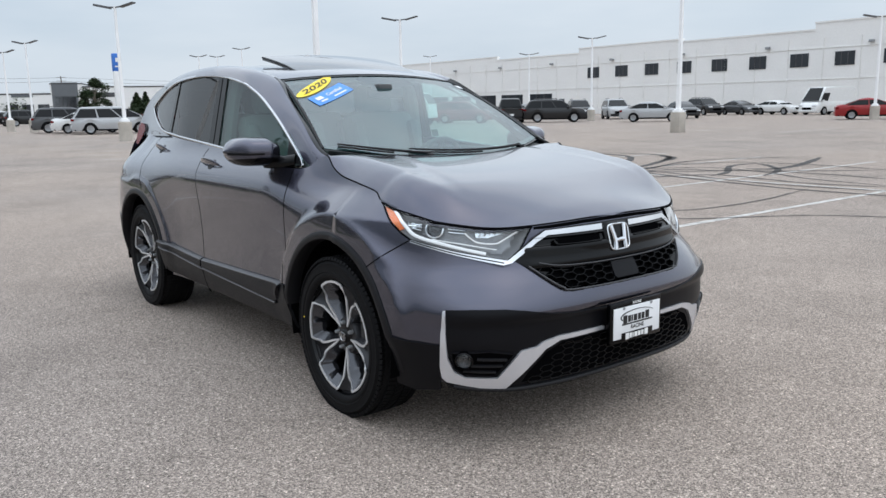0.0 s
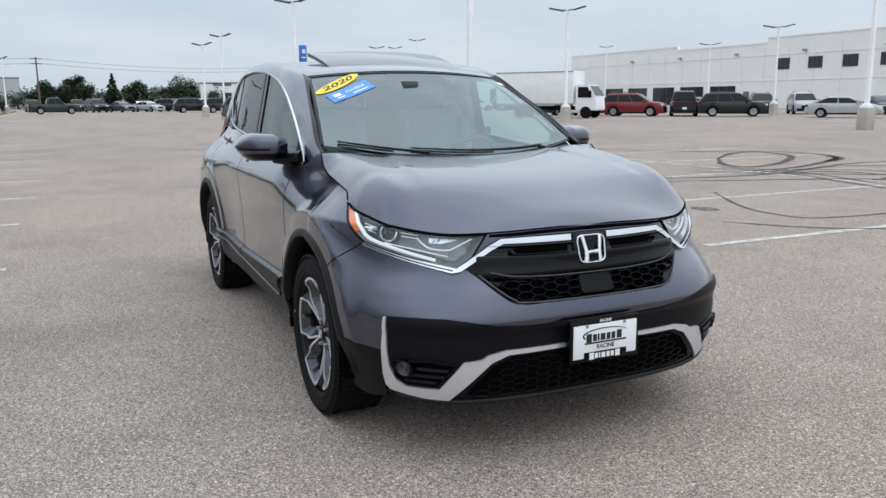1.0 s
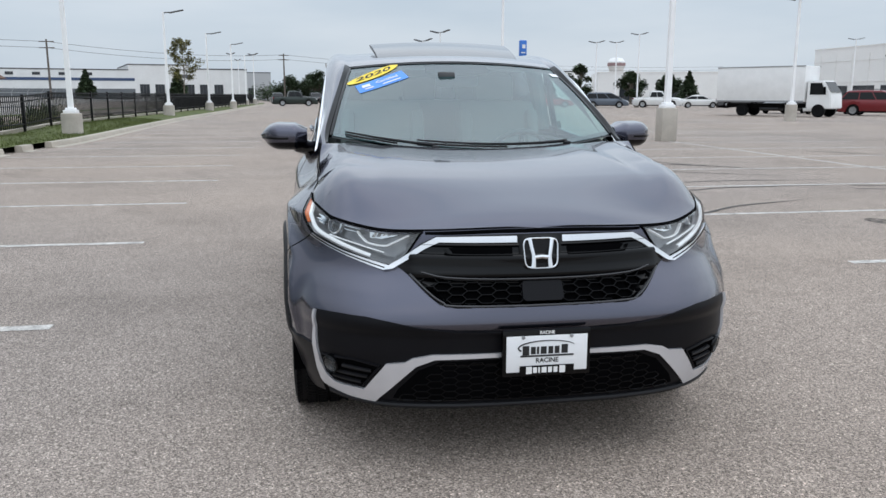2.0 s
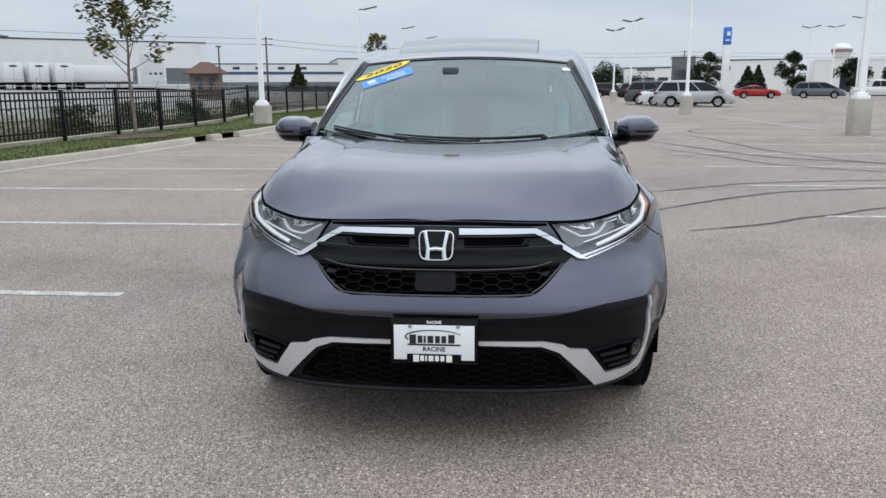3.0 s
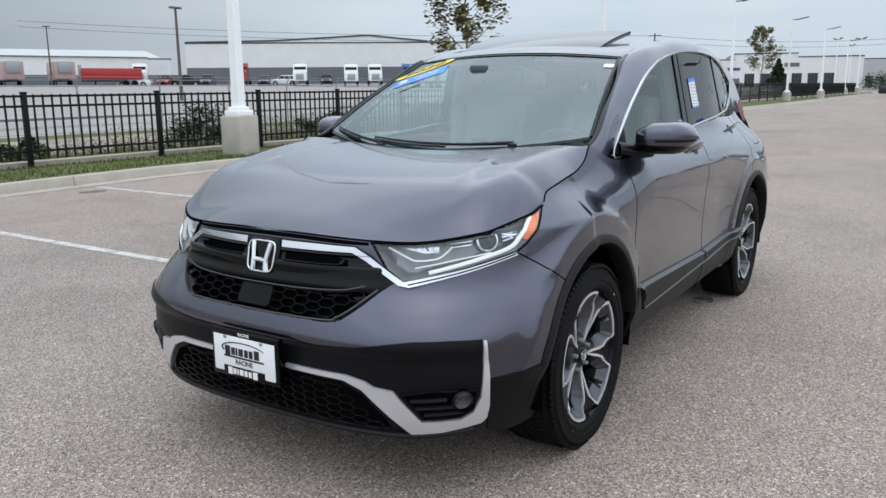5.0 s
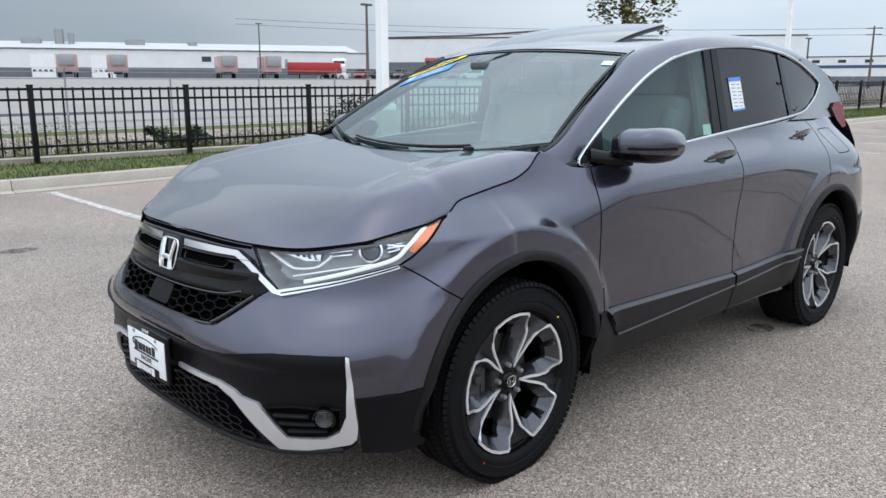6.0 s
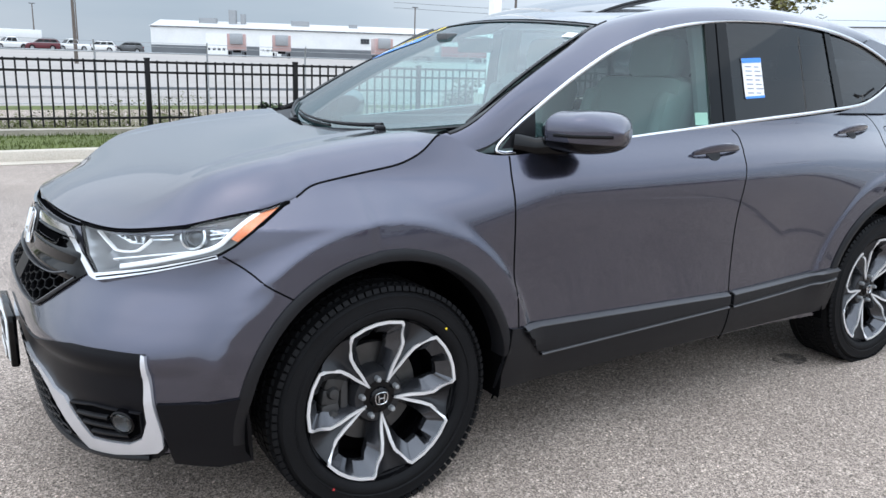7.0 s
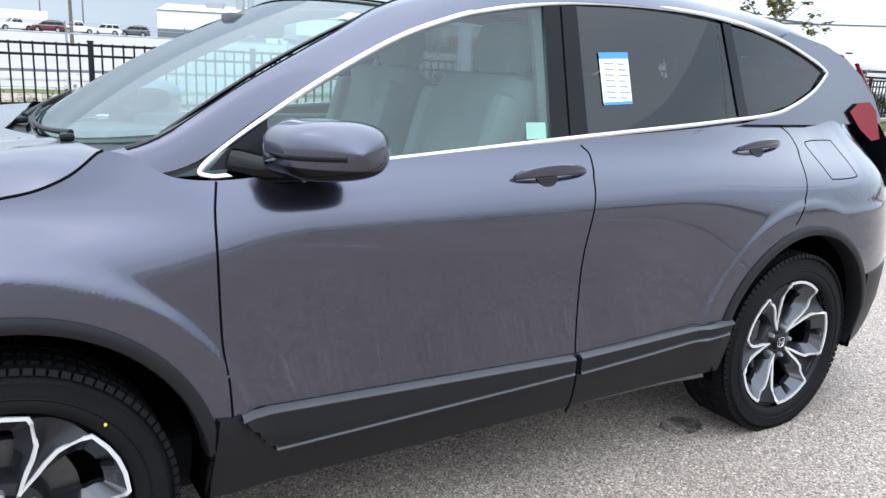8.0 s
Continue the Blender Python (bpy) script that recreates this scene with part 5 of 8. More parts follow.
f.faces.new(ring)
bmesh.ops.triangulate(f, faces=f.faces)
turned_out(f, (0, 0, 0.8))
oval = part("year_sticker", f, M_YELLOW, car, "yellow oval sticker with the year 2020", smooth=False)
lettering("year_word", "2020", 1.15, lambda x, y: STW(x * 0.60, y * 1.15)[0] + STW(0, 0)[1] * 0.0055, M_BLACKINK, oval, bold=0.02)
BLU = [(-0.905, 0.655), (-0.520, 0.882), (-0.455, 0.768), (-0.850, 0.545)]


def on_blue(x, y):
    a, b2 = (x + 1) / 2, (1 - y) / 2
    u = (BLU[0][0] * (1 - a) + BLU[1][0] * a) * (1 - b2) + (BLU[3][0] * (1 - a) + BLU[2][0] * a) * b2
    v = (BLU[0][1] * (1 - a) + BLU[1][1] * a) * (1 - b2) + (BLU[3][1] * (1 - a) + BLU[2][1] * a) * b2
    p, nn = ws_place(u, v)
    return p + nn * 0.003


f = bmesh.new()
grid_faces(f, [[on_blue(-1 + 2 * i / 8, -1 + 2 * j / 2) for i in range(9)] for j in range(3)])
turned_out(f, (0, 0, 0.8))
blue = part("certified_sticker", f, M_STBLUE, car, "blue sticker that says Certified", smooth=False)
lettering("certified_word", "Certified", 0.62, lambda x, y: on_blue(x * 0.42 + 0.22, y * 1.1 + 0.15) + Vector((0.001, 0, 0.002)), M_WHITE, blue, bold=0.01)
for x0, x1, y0, y1 in ((-0.80, -0.48, -0.15, 0.45), (-0.75, -0.42, -0.62, -0.38), (-0.05, 0.70, -0.66, -0.46)):
    f = bmesh.new()
    f.faces.new([f.verts.new(on_blue(x, y) + Vector((0.001, 0, 0.002))) for x, y in ((x0, y0), (x1, y0), (x1, y1), (x0, y1))])
    part("sticker_mark", f, M_WHITE, blue, smooth=False)
f = bmesh.new()
grid_faces(f, [[ws_place(0.905 + 0.075 * i, 0.83 + 0.055 * j)[0] + ws_place(0.9, 0.84)[1] * 0.003 for i in range(2)] for j in range(2)])
turned_out(f, (0, 0, 0.8))
part("toll_sticker", f, M_PAPER, car, "small white windshield sticker", smooth=False)
f = bmesh.new()
grid_faces(f, [[gl(-0.378 - 0.125 * i - 0.012 * (1 - j), 1.258 + 0.160 * j + 0.006 * i, 1, 0.008)[0] for i in range(2)] for j in range(2)])
turned_out(f, (0, 0, 1.3))
sheet = part("price_sheet", f, M_PAPER, car, "white paper window sheet with blue bands", smooth=False)
for z0, z1 in ((1.400, 1.419), (1.258, 1.267)):
    f = bmesh.new()
    f.faces.new([f.verts.new(gl(-0.378 - 0.125 * i - 0.012 * (1.419 - z) / 0.16, z + 0.006 * i, 1, 0.0065)[0]) for i, z in ((0, z0), (1, z0), (1, z1), (0, z1))])
    part("sheet_band", f, M_STBLUE, sheet, smooth=False)
f = bmesh.new()
for j in range(7):
    z = 1.385 - 0.0175 * j
    for x0, x1 in ((-0.395, -0.435), (-0.452, -0.452 - 0.03 - 0.008 * (j % 3))):
        vs = [f.verts.new(gl(x - 0.012 * (1.419 - z) / 0.16, zz, 1, 0.0064)[0]) for x, zz in ((x0, z), (x1, z), (x1, z + 0.004), (x0, z + 0.004))]
        f.faces.new(vs)
tagged(part("sheet_print", f, material("grey_ink", (0.22, 0.24, 0.30), 0.6), sheet, smooth=False), kind="stuff")
f = bmesh.new()
grid_faces(f, [[gl(-0.076 - 0.075 * i, 1.157 + 0.048 * j, 1, 0.010)[0] for i in range(2)] for j in range(2)])
part("pane_sticker", f, material("pale_green_paper", (0.26, 0.46, 0.37), 0.6), car, "small pale green window sticker", smooth=False)

# camera box and mirror behind the windshield, cowl and wipers
f = bmesh.new()
grid_faces(f, [[ws_place(-0.30 + 0.60 * i / 8, 0.985 - (0.12 + 0.05 * (1 - ((i - 4) / 4) ** 2)) * j)[0] - Vector((0, 0, 0.006)) for i in range(9)] for j in range(2)])
part("glass_shade_band", f, M_DARK, car, "black shade band at the windshield's top")
part("camera_box", bm_box((0.520, -0.075, 1.475), (0.09, 0.09, 0.035), 0.01), M_DASH, car)
part("inner_mirror", bm_box((0.44, 0.0, 1.445), (0.03, 0.24, 0.06), 0.012), M_DASH, car, "inner rear-view mirror")
f = bmesh.new()
rows = [[], []]
for i in range(25):
    u = 0.90 * (-1 + 2 * i / 24)
    a = ws_place(u * 0.985, 0.0)[0]
    hy = u * 0.765
    hx = 1.248 - 0.145 * abs(u) ** 2
    rows[0].append(a + Vector((-0.03, 0, -0.004)))
    rows[1].append(Vector((hx + 0.01, hy, hood_z(hx, hy) - 0.016)))
grid_faces(f, rows)
turned_out(f, (1.2, 0, 0))
cowl = part("cowl", f, M_CLAD, car, "black plastic cowl under the windshield")
f = bmesh.new()
bwid = 0.055
grid_faces(f, [[ws_place(-1 + 2 * i / 24, 0.004 + bwid * j)[0] - ws_place(0, 0.1)[1] * 0.003 for i in range(25)] for j in range(2)])
part("glass_border", f, M_GLOSSBLACK, car, "black border of the windshield")
seal = [ws_place(-0.992, 0.02 + 0.960 * i / 16) for i in range(17)] + [ws_place(-0.992 + 1.984 * i / 20, 0.986) for i in range(1, 21)] + [ws_place(0.992, 0.980 - 0.960 * i / 16) for i in range(1, 17)]
f = bmesh.new()
ribbon(f, [p + nn * 0.001 for p, nn in seal], [nn for p, nn in seal], 0.014, 0.004)
part("windshield_seal", f, M_GLOSSBLACK, car, "black rubber seal round the windshield")
for pts, tip in (([(1.222, 0.435), (1.15, 0.30), (1.13, -0.10), (1.10, -0.32)], 1), ([(1.205, -0.235), (1.13, -0.36), (1.075, -0.52), (1.035, -0.66)], -1)):
    f = bmesh.new()
    arm = []
    for i in range(13):
        t = i / 12
        y = pts[0][1] + (pts[-1][1] - pts[0][1]) * t
        u = y / 0.735
        p, nn = ws_place(u, 0.015 + 0.045 * t)
        arm.append(p + nn * (0.020 - 0.006 * t))
    tube(f, arm, [0.008 - 0.004 * (i / 12) for i in range(13)], 8)
    tube(f, [a + Vector((0.005, 0, -0.012)) for a in arm[5:]], 0.005, 6)
    box(f, arm[0] - Vector((-0.01, 0, 0.012)), (0.035, 0.035, 0.022), 0.008)
    part("wiper", f, M_CLAD, car, "black wiper arm and blade")

# mirrors
for sign in (1, -1):
    f = bmesh.new()
    rows = []
    for i in range(31):
        t = i / 30
        y = 0.830 + 0.240 * t
        k = max(0.05, min(1, (1 - max(0, (t - 0.55) / 0.45) ** 2.6)) * (0.62 + 0.38 * min(1, t / 0.25)))
        hx, hz = 0.130 * k, 0.071 * k
        cx, cz = 0.655 - 0.050 * t, 1.155 + 0.006 * t
        row = []
        for m in range(48):
            a = 2 * math.pi * m / 48
            ca, sa = math.cos(a), math.sin(a)
            row.append(Vector((cx + hx * math.copysign(abs(ca) ** 0.75, ca), sign * y, cz + hz * math.copysign(abs(sa) ** 0.65, sa))))
        rows.append(row)
    grid_faces(f, rows, closed=True)
    bmesh.ops.holes_fill(f, edges=[e for e in f.edges if len(e.link_faces) == 1], sides=0)
    bmesh.ops.recalc_face_normals(f, faces=f.faces)
    bmesh.ops.bisect_plane(f, geom=f.verts[:] + f.edges[:] + f.faces[:], plane_co=(0.65, 0, 1.124), plane_no=(-0.06, 0, 1), dist=1e-5)
    ob = part("mirror_housing", f, [M_PAINT, M_GLOSSBLACK, M_CHROME], car, "grey door mirror with a black underside")
    for p in ob.data.polygons:
        if p.center.z < 1.124 + 0.06 * (p.center.x - 0.65):
            p.material_index = 1
        elif p.normal.x < -0.85:
            p.material_index = 2
    f = bmesh.new()
    line, nrm = [], []
    for i in range(14):
        t = 0.40 + 0.56 * i / 13
        k = max(0.05, min(1, (1 - max(0, (t - 0.55) / 0.45) ** 2.6)))
        line.append(Vector((0.655 - 0.050 * t + 0.130 * k, sign * (0.830 + 0.240 * t), 1.150)))
        nrm.append(Vector((1, sign * 3.0 * max(0, t - 0.6), 0)).normalized())
    ribbon(f, line, nrm, 0.011, 0.003)
    part("turn_signal", f, M_GLOSSBLACK, ob, "slim dark turn signal in the mirror")
    f = bmesh.new()
    tube(f, [(0.80, sign * 0.765, 1.105), (0.74, sign * 0.81, 1.098), (0.665, sign * 0.875, 1.112)], [0.045, 0.036, 0.040], 12)
    part("mirror_arm", f, M_GLOSSBLACK, ob, "black mirror arm")

# underside and interior
M_TRIM = material("shaded_pillar_trim", (0.13, 0.135, 0.135), 0.8, vary=0.08)
f = bm_box((-0.05, 0, 0.32), (4.1, 1.45, 0.16), 0.03)
part("underbody", f, M_SKIRT, car, "dark underbody")
f = bm_box((-0.45, 0, 0.44), (2.4, 1.42, 0.05), 0.0)
part("cabin_floor", f, M_DASH, car)
f = bmesh.new()
rows = [[Vector((x, y, z - 0.02 * (y / 0.72) ** 2)) for y in [0.72 * k / 6 for k in range(-6, 7)]] for x, z in ((1.12, 1.085), (0.85, 1.095), (0.62, 1.075), (0.52, 1.02), (0.50, 0.85), (0.58, 0.6))]
grid_faces(f, rows)
turned_out(f, (0.9, 0, 0.5))
part("dashboard", f, M_DASH, car, "dark grey dashboard")
part("display", bm_box((0.55, 0.0, 1.07), (0.02, 0.22, 0.10), 0.006), M_GLOSSBLACK, car)
f = bmesh.new()
cen, ax = Vector((0.42, 0.37, 1.0)), Vector((-0.90, 0, 0.42)).normalized()
e1 = Vector((0, 1, 0))
e2 = ax.cross(e1).normalized()
tube(f, [cen + (e1 * math.cos(2 * math.pi * i / 32) + e2 * math.sin(2 * math.pi * i / 32)) * 0.185 for i in range(32)], 0.016, 8, closed=True)
for a in (0, math.pi, -math.pi / 2):
    tube(f, [cen, cen + (e1 * math.cos(a) + e2 * math.sin(a)) * 0.18], 0.018, 6)
tube(f, [cen - ax * 0.02, cen + ax * 0.03], 0.06, 12)
tube(f, [cen, cen - ax * 0.2], 0.035, 8)
part("steering_wheel", f, M_DASH, car, "dark steering wheel")


def seat(y, x, width, name):
    f = bmesh.new()
    box(f, (x, y, 0.66), (0.52, width, 0.18), 0.06)
    box(f, (0, 0, 0.33), (0.16, width, 0.66), 0.065, Matrix.Translation((x - 0.24, y, 0.70)) @ Matrix.Rotation(radians(-17), 4, "Y"))
    for s in (1, -1):
        box(f, (0.045, s * (width / 2 - 0.045), 0.34), (0.16, 0.085, 0.48), 0.035, Matrix.Translation((x - 0.24, y, 0.70)) @ Matrix.Rotation(radians(-17), 4, "Y"))
    box(f, (x, y, 0.52), (0.46, width * 0.8, 0.16), 0.02)
    ob = part(name, f, M_SEAT, car, "light grey cloth seat")
    heads = [0] if width < 0.8 else [-0.42, 0, 0.42]
    for dy in heads:
        f = bmesh.new()
        box(f, (0, 0, 0), (0.11, 0.27, 0.19), 0.05, Matrix.Translation((x - 0.475, y + dy, 1.415)) @ Matrix.Rotation(radians(-8), 4, "Y"))
        for s in (1, -1):
            tube(f, [(x - 0.445, y + dy + s * 0.06, 1.30), (x - 0.47, y + dy + s * 0.06, 1.40)], 0.007, 6)
        part("headrest", f, M_SEAT, ob, "light grey headrest")
    return ob


seat(0.37, 0.20, 0.52, "driver_seat")
seat(-0.37, 0.20, 0.52, "passenger_seat")
seat(0.0, -0.78, 1.30, "rear_bench")
part("centre_console", bm_box((0.12, 0, 0.62), (0.9, 0.20, 0.32), 0.04), M_DASH, car)
f = bmesh.new()
rows = [[Vector((p.x + 0.06 * (1 - (k / 8) ** 2) * smooth01(-0.3, 0.30, p.x), (p.y - 0.01) * k / 8, p.z - 0.032 + 0.020 * (1 - (k / 8) ** 2))) for k in range(-8, 9)] for p in IN if p.x < 0.29]
grid_faces(f, rows)
part("headliner", f, M_SEAT, car, "light grey headliner")
for sign in (1, -1):
    f = bmesh.new()
    rows = []
    for i in range(N_RAIL):
        a, c = IN[i], OUT[i]
        rows.append([Vector((p.x - 0.01, sign * (p.y - 0.035), p.z - 0.02)) for p in (a, a.lerp(c, 0.5), c)])
    grid_faces(f, rows)
    part("pillar_trim", f, M_TRIM, car)
    part("door_card", bm_box((-0.30, sign * 0.70, 0.80), (2.1, 0.06, 0.62), 0.03), M_DASH, car)
    f = bmesh.new()
    tube(f, [(-0.245, sign * 0.70, 1.15), (-0.235, sign * 0.655, 1.40), (-0.23, sign * 0.61, 1.57)], 0.05, 8)
    part("belt_pillar", f, M_SEAT, car)


# ---- wheels ----
M_CALIPER = material("cast_caliper_grey", (0.055, 0.054, 0.054), 0.55, metal=0.6, vary=0.2, scale=20)
M_BRAKE = material("dull_brake_steel", (0.085, 0.082, 0.080), 0.45, metal=0.7, vary=0.3, scale=14)


def wheel(x, sign, spin, dot_at=None, red_at=None):
    hub = new("wheel")
    hub.parent = car
    tagged(hub, "alloy wheel with five tulip openings and a black tyre")
    out = 0.907
    tyre = bmesh.new()
    prof = [(0.236, out - 0.222), (0.262, out - 0.238), (0.305, out - 0.242), (0.340, out - 0.232), (0.354, out - 0.210), (0.359, out - 0.175), (0.361, out - 0.120), (0.359, out - 0.065), (0.354, out - 0.030), (0.346, out - 0.012),
            (0.337, out - 0.005), (0.335, out - 0.0015), (0.331, out - 0.003), (0.315, out + 0.001), (0.303, out + 0.0005), (0.301, out + 0.0025), (0.299, out + 0.0005), (0.297, out - 0.0015), (0.294, out + 0.0005), (0.280, out - 0.001), (0.272, out - 0.005), (0.267, out - 0.010), (0.261, out - 0.017), (0.252, out - 0.032)]
    lathe(tyre, [(r, h) for r, h in prof], 72, "y")
    # tread blocks
    tread = bmesh.new()
    for row, (h, w) in enumerate(((out - 0.030, 0.040), (out - 0.072, 0.038), (out - 0.120, 0.038), (out - 0.168, 0.038), (out - 0.210, 0.040))):
        for k in range(90):
            a = 2 * math.pi * (k + 0.5 * (row % 2)) / 90
            m = Matrix.Rotation(-a, 4, "Y") @ Matrix.Translation((0.3585, h, 0)) @ Matrix.Rotation(radians(15 if row % 2 else -15), 4, "X")
            if row in (0, 4):
                m = Matrix.Rotation(-a, 4, "Y") @ Matrix.Translation((0.3490, h + (0.004 if row == 0 else -0.004), 0)) @ Matrix.Rotation(radians(-26 if row == 0 else 26), 4, "Z")
            box(tread, (0, 0, 0), (0.015, w, 0.019), 0, m)
    for v in tread.verts:
        v.co.z = max(v.co.z, -0.351)
    for v in tyre.verts:
        v.co.z = max(v.co.z, -0.3505)
    parts = [("tyre", tyre, M_TYRE, "black all-season tyre"), ("tread", tread, M_TYRE, "fine tread blocks")]
    barrel = bmesh.new()
    lathe(barrel, [(0.256, out - 0.018), (0.2535, out - 0.013), (0.2500, out - 0.022), (0.240, out - 0.050), (0.215, out - 0.10), (0.205, out - 0.20)], 64, "y")
    parts.append(("rim_barrel", barrel, M_GLOSSBLACK, "dark rim barrel"))
    disc = bmesh.new()
    lathe(disc, [(0.0001, out - 0.115), (0.155, out - 0.115), (0.155, out - 0.13), (0.155, out - 0.14)], 48, "y")
    parts.append(("brake_disc", disc, M_BRAKE, "dull steel brake disc"))
    cal = bmesh.new()
    for a in (-24, -8, 8, 24):
        box(cal, (0, 0, 0), (0.058, 0.05, 0.050), 0.010, Matrix.Rotation(radians(-a), 4, "Y") @ Matrix.Translation((0.152, out - 0.095, 0)))
    for dz in (0.036, -0.036):
        lathe(cal, [(0.0001, out - 0.056), (0.014, out - 0.058), (0.019, out - 0.066), (0.021, out - 0.08)], 14, "y", centre=(0.146, 0, dz))
    box(cal, (0.105, out - 0.090, 0.0), (0.026, 0.03, 0.190), 0.008)
    for dz in (0.088, -0.088):
        lathe(cal, [(0.0001, out - 0.068), (0.007, out - 0.069), (0.008, out - 0.09)], 8, "y", centre=(0.110, 0, dz))
    parts.append(("brake_caliper", cal, M_CALIPER, "grey cast brake caliper"))
    # Added near-black disc that stands for the shaded space behind the spokes.
    back = bmesh.new()
    lathe(back, [(0.0001, out - 0.16), (0.212, out - 0.16)], 32, "y")
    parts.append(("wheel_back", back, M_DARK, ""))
    half = [(0.052, 35.2), (0.064, 34.0), (0.085, 31.4), (0.110, 30.0), (0.145, 29.8), (0.178, 28.4), (0.231, 21.8), (0.243, 19.6), (0.2445, 9.0), (0.245, 0.0)]
    depth = lambda r: out - 0.030 - 0.020 * smooth01(0.20, 0.06, r) + 0.017 * smooth01(0.21, 0.238, r)
    for k in range(5):
        base = radians(spin + 72 * k)
        edge = [(r, a) for r, a in half] + [(r, -a) for r, a in reversed(half[:-1])]
        corner = [Vector((r * math.cos(radians(a)), r * math.sin(radians(a)), 0)) for r, a in edge]
        ring = [corner[i].lerp(corner[i + 1], t) for i in range(len(corner) - 1) for t in (0, 0.12, 0.5, 0.88)] + [corner[-1]]
        pos = lambda px, py, dy: Vector((px * math.cos(base) - py * math.sin(base), dy, px * math.sin(base) + py * math.cos(base)))
        lip = bmesh.new()
        rows = []
        cxy = Vector((0.155, 0, 0))
        for p in ring:
            r = p.length
            inner = p + (cxy - p).normalized() * 0.0032
            outer = p + (p - cxy).normalized() * (min(0.0064, 0.2515 - r) if r > 0.075 else 0.0044)
            d = depth(r)
            rows.append([pos(outer.x, outer.y, d - 0.004), pos(outer.x, outer.y, d + 0.002), pos(inner.x, inner.y, d + 0.002), pos(inner.x, inner.y, d - 0.004)])
        grid_faces(lip, rows)
        bmesh.ops.recalc_face_normals(lip, faces=lip.faces)
        parts.append(("spoke_edge", lip, M_MACHINED, "bright machined spoke edge"))
        wall = bmesh.new()
        rows = []
        for p in ring:
            r = p.length
            d = depth(r)
            q = p + (cxy - p) * 0.10
            q2 = p + (cxy - p) * (0.12 if abs(p.y) < 0.012 else 0.30 + 0.12 * smooth01(0.09, 0.17, r))
            rows.append([pos(p.x, p.y, d), pos(q.x, q.y, d - 0.012), pos(q2.x, q2.y, d - 0.040), pos(q2.x, q2.y, d - 0.062)])
        grid_faces(wall, rows)
        bmesh.ops.recalc_face_normals(wall, faces=wall.faces)
        parts.append(("spoke_flank", wall, M_RIM, "grey spoke blade"))
        web = bmesh.new()
        nxt = radians(72)
        left = [(r, 72 - a) for r, a in half]
        rows = []
        for i in range(len(half)):
            r, a = half[i]
            d = depth(r) - 0.002
            a1 = min(a + math.degrees(0.005 / max(r, 0.05)), 35.9)
            a2 = 72 - a1
            row = []
            for j in range(7):
                t = j / 6
                ang = radians(a1 + (a2 - a1) * t)
                sink = 0.026 * math.sin(math.pi * t) * smooth01(0.09, 0.21, r)
                row.append(pos(r * math.cos(ang), r * math.sin(ang), d - sink))
            rows.append(row)
        grid_faces(web, rows)
        bmesh.ops.recalc_face_normals(web, faces=web.faces)
        parts.append(("spoke", web, M_FLANK, "dark web between the blades"))
        nut = bmesh.new()
        na = base
        lathe(nut, [(0.0001, out - 0.036), (0.007, out - 0.038), (0.009, out - 0.046), (0.009, out - 0.06)], 10, "y", centre=(0.060 * math.cos(na), 0, 0.060 * math.sin(na)))
        parts.append(("lug_nut", nut, M_STEEL, ""))
    cap = bmesh.new()
    lathe(cap, [(0.0001, out - 0.040), (0.026, out - 0.041), (0.031, out - 0.045), (0.034, out - 0.052), (0.052, out - 0.056), (0.056, out - 0.07)], 32, "y")
    parts.append(("hub_cap", cap, M_GLOSSBLACK, "black hub cap"))
    plate = bmesh.new()
    lathe(plate, [(0.050, out - 0.057), (0.078, out - 0.060), (0.088, out - 0.078), (0.092, out - 0.115)], 40, "y")
    parts.append(("hub_plate", plate, M_FLANK, "dark hub plate"))
    mark = bmesh.new()
    tube(mark, [(p.x * 0.25, out - 0.038, p.y * 0.25) for p in spline([(-0.07, 0.06, 0), (0.07, 0.06, 0), (0.06, -0.06, 0), (-0.06, -0.06, 0)], 24, True)], 0.0018, 6, closed=True)
    for s in (1, -1):
        tube(mark, [(s * 0.010, out - 0.038, 0.012), (s * 0.008, out - 0.038, -0.012)], 0.0024, 6)
    tube(mark, [(-0.008, out - 0.038, 0), (0.008, out - 0.038, 0)], 0.0022, 6)
    parts.append(("hub_badge", mark, M_CHROME, ""))
    if dot_at is not None:
        dot = bmesh.new()
        lathe(dot, [(0.0001, out + 0.0025), (0.0036, out + 0.0023), (0.0038, out)], 12, "y", centre=(0.290 * math.cos(radians(dot_at)), 0, 0.290 * math.sin(radians(dot_at))))
        parts.append(("balance_dot", dot, M_YELLOW, "yellow dot on the sidewall"))
    if red_at is not None:
        dot = bmesh.new()
        lathe(dot, [(0.0001, out + 0.0025), (0.0036, out + 0.0023), (0.0038, out)], 12, "y", centre=(0.300 * math.cos(radians(red_at)), 0, 0.300 * math.sin(radians(red_at))))
        parts.append(("balance_dot", dot, material("red_dot_ink", (0.45, 0.03, 0.03), 0.6), "red dot on the sidewall"))
    for name, bm, mat, label in parts:
        k = 1.0 if name in ("tyre", "tread", "balance_dot") else 1.028
        for v in bm.verts:
            v.co = Vector((v.co.x * k + x, sign * v.co.y, v.co.z * k + 0.351))
        if sign < 0:
            bmesh.ops.reverse_faces(bm, faces=bm.faces)
        ob = part(name, bm, mat, hub, label, sharp=40)
        if name == "tread":
            tagged(ob, label, kind="stuff")


wheel(WHEEL_X, 1, 83, 135, 307)
wheel(-WHEEL_X, 1, 105)
wheel(WHEEL_X, -1, 100, 172)
wheel(-WHEEL_X, -1, 80)


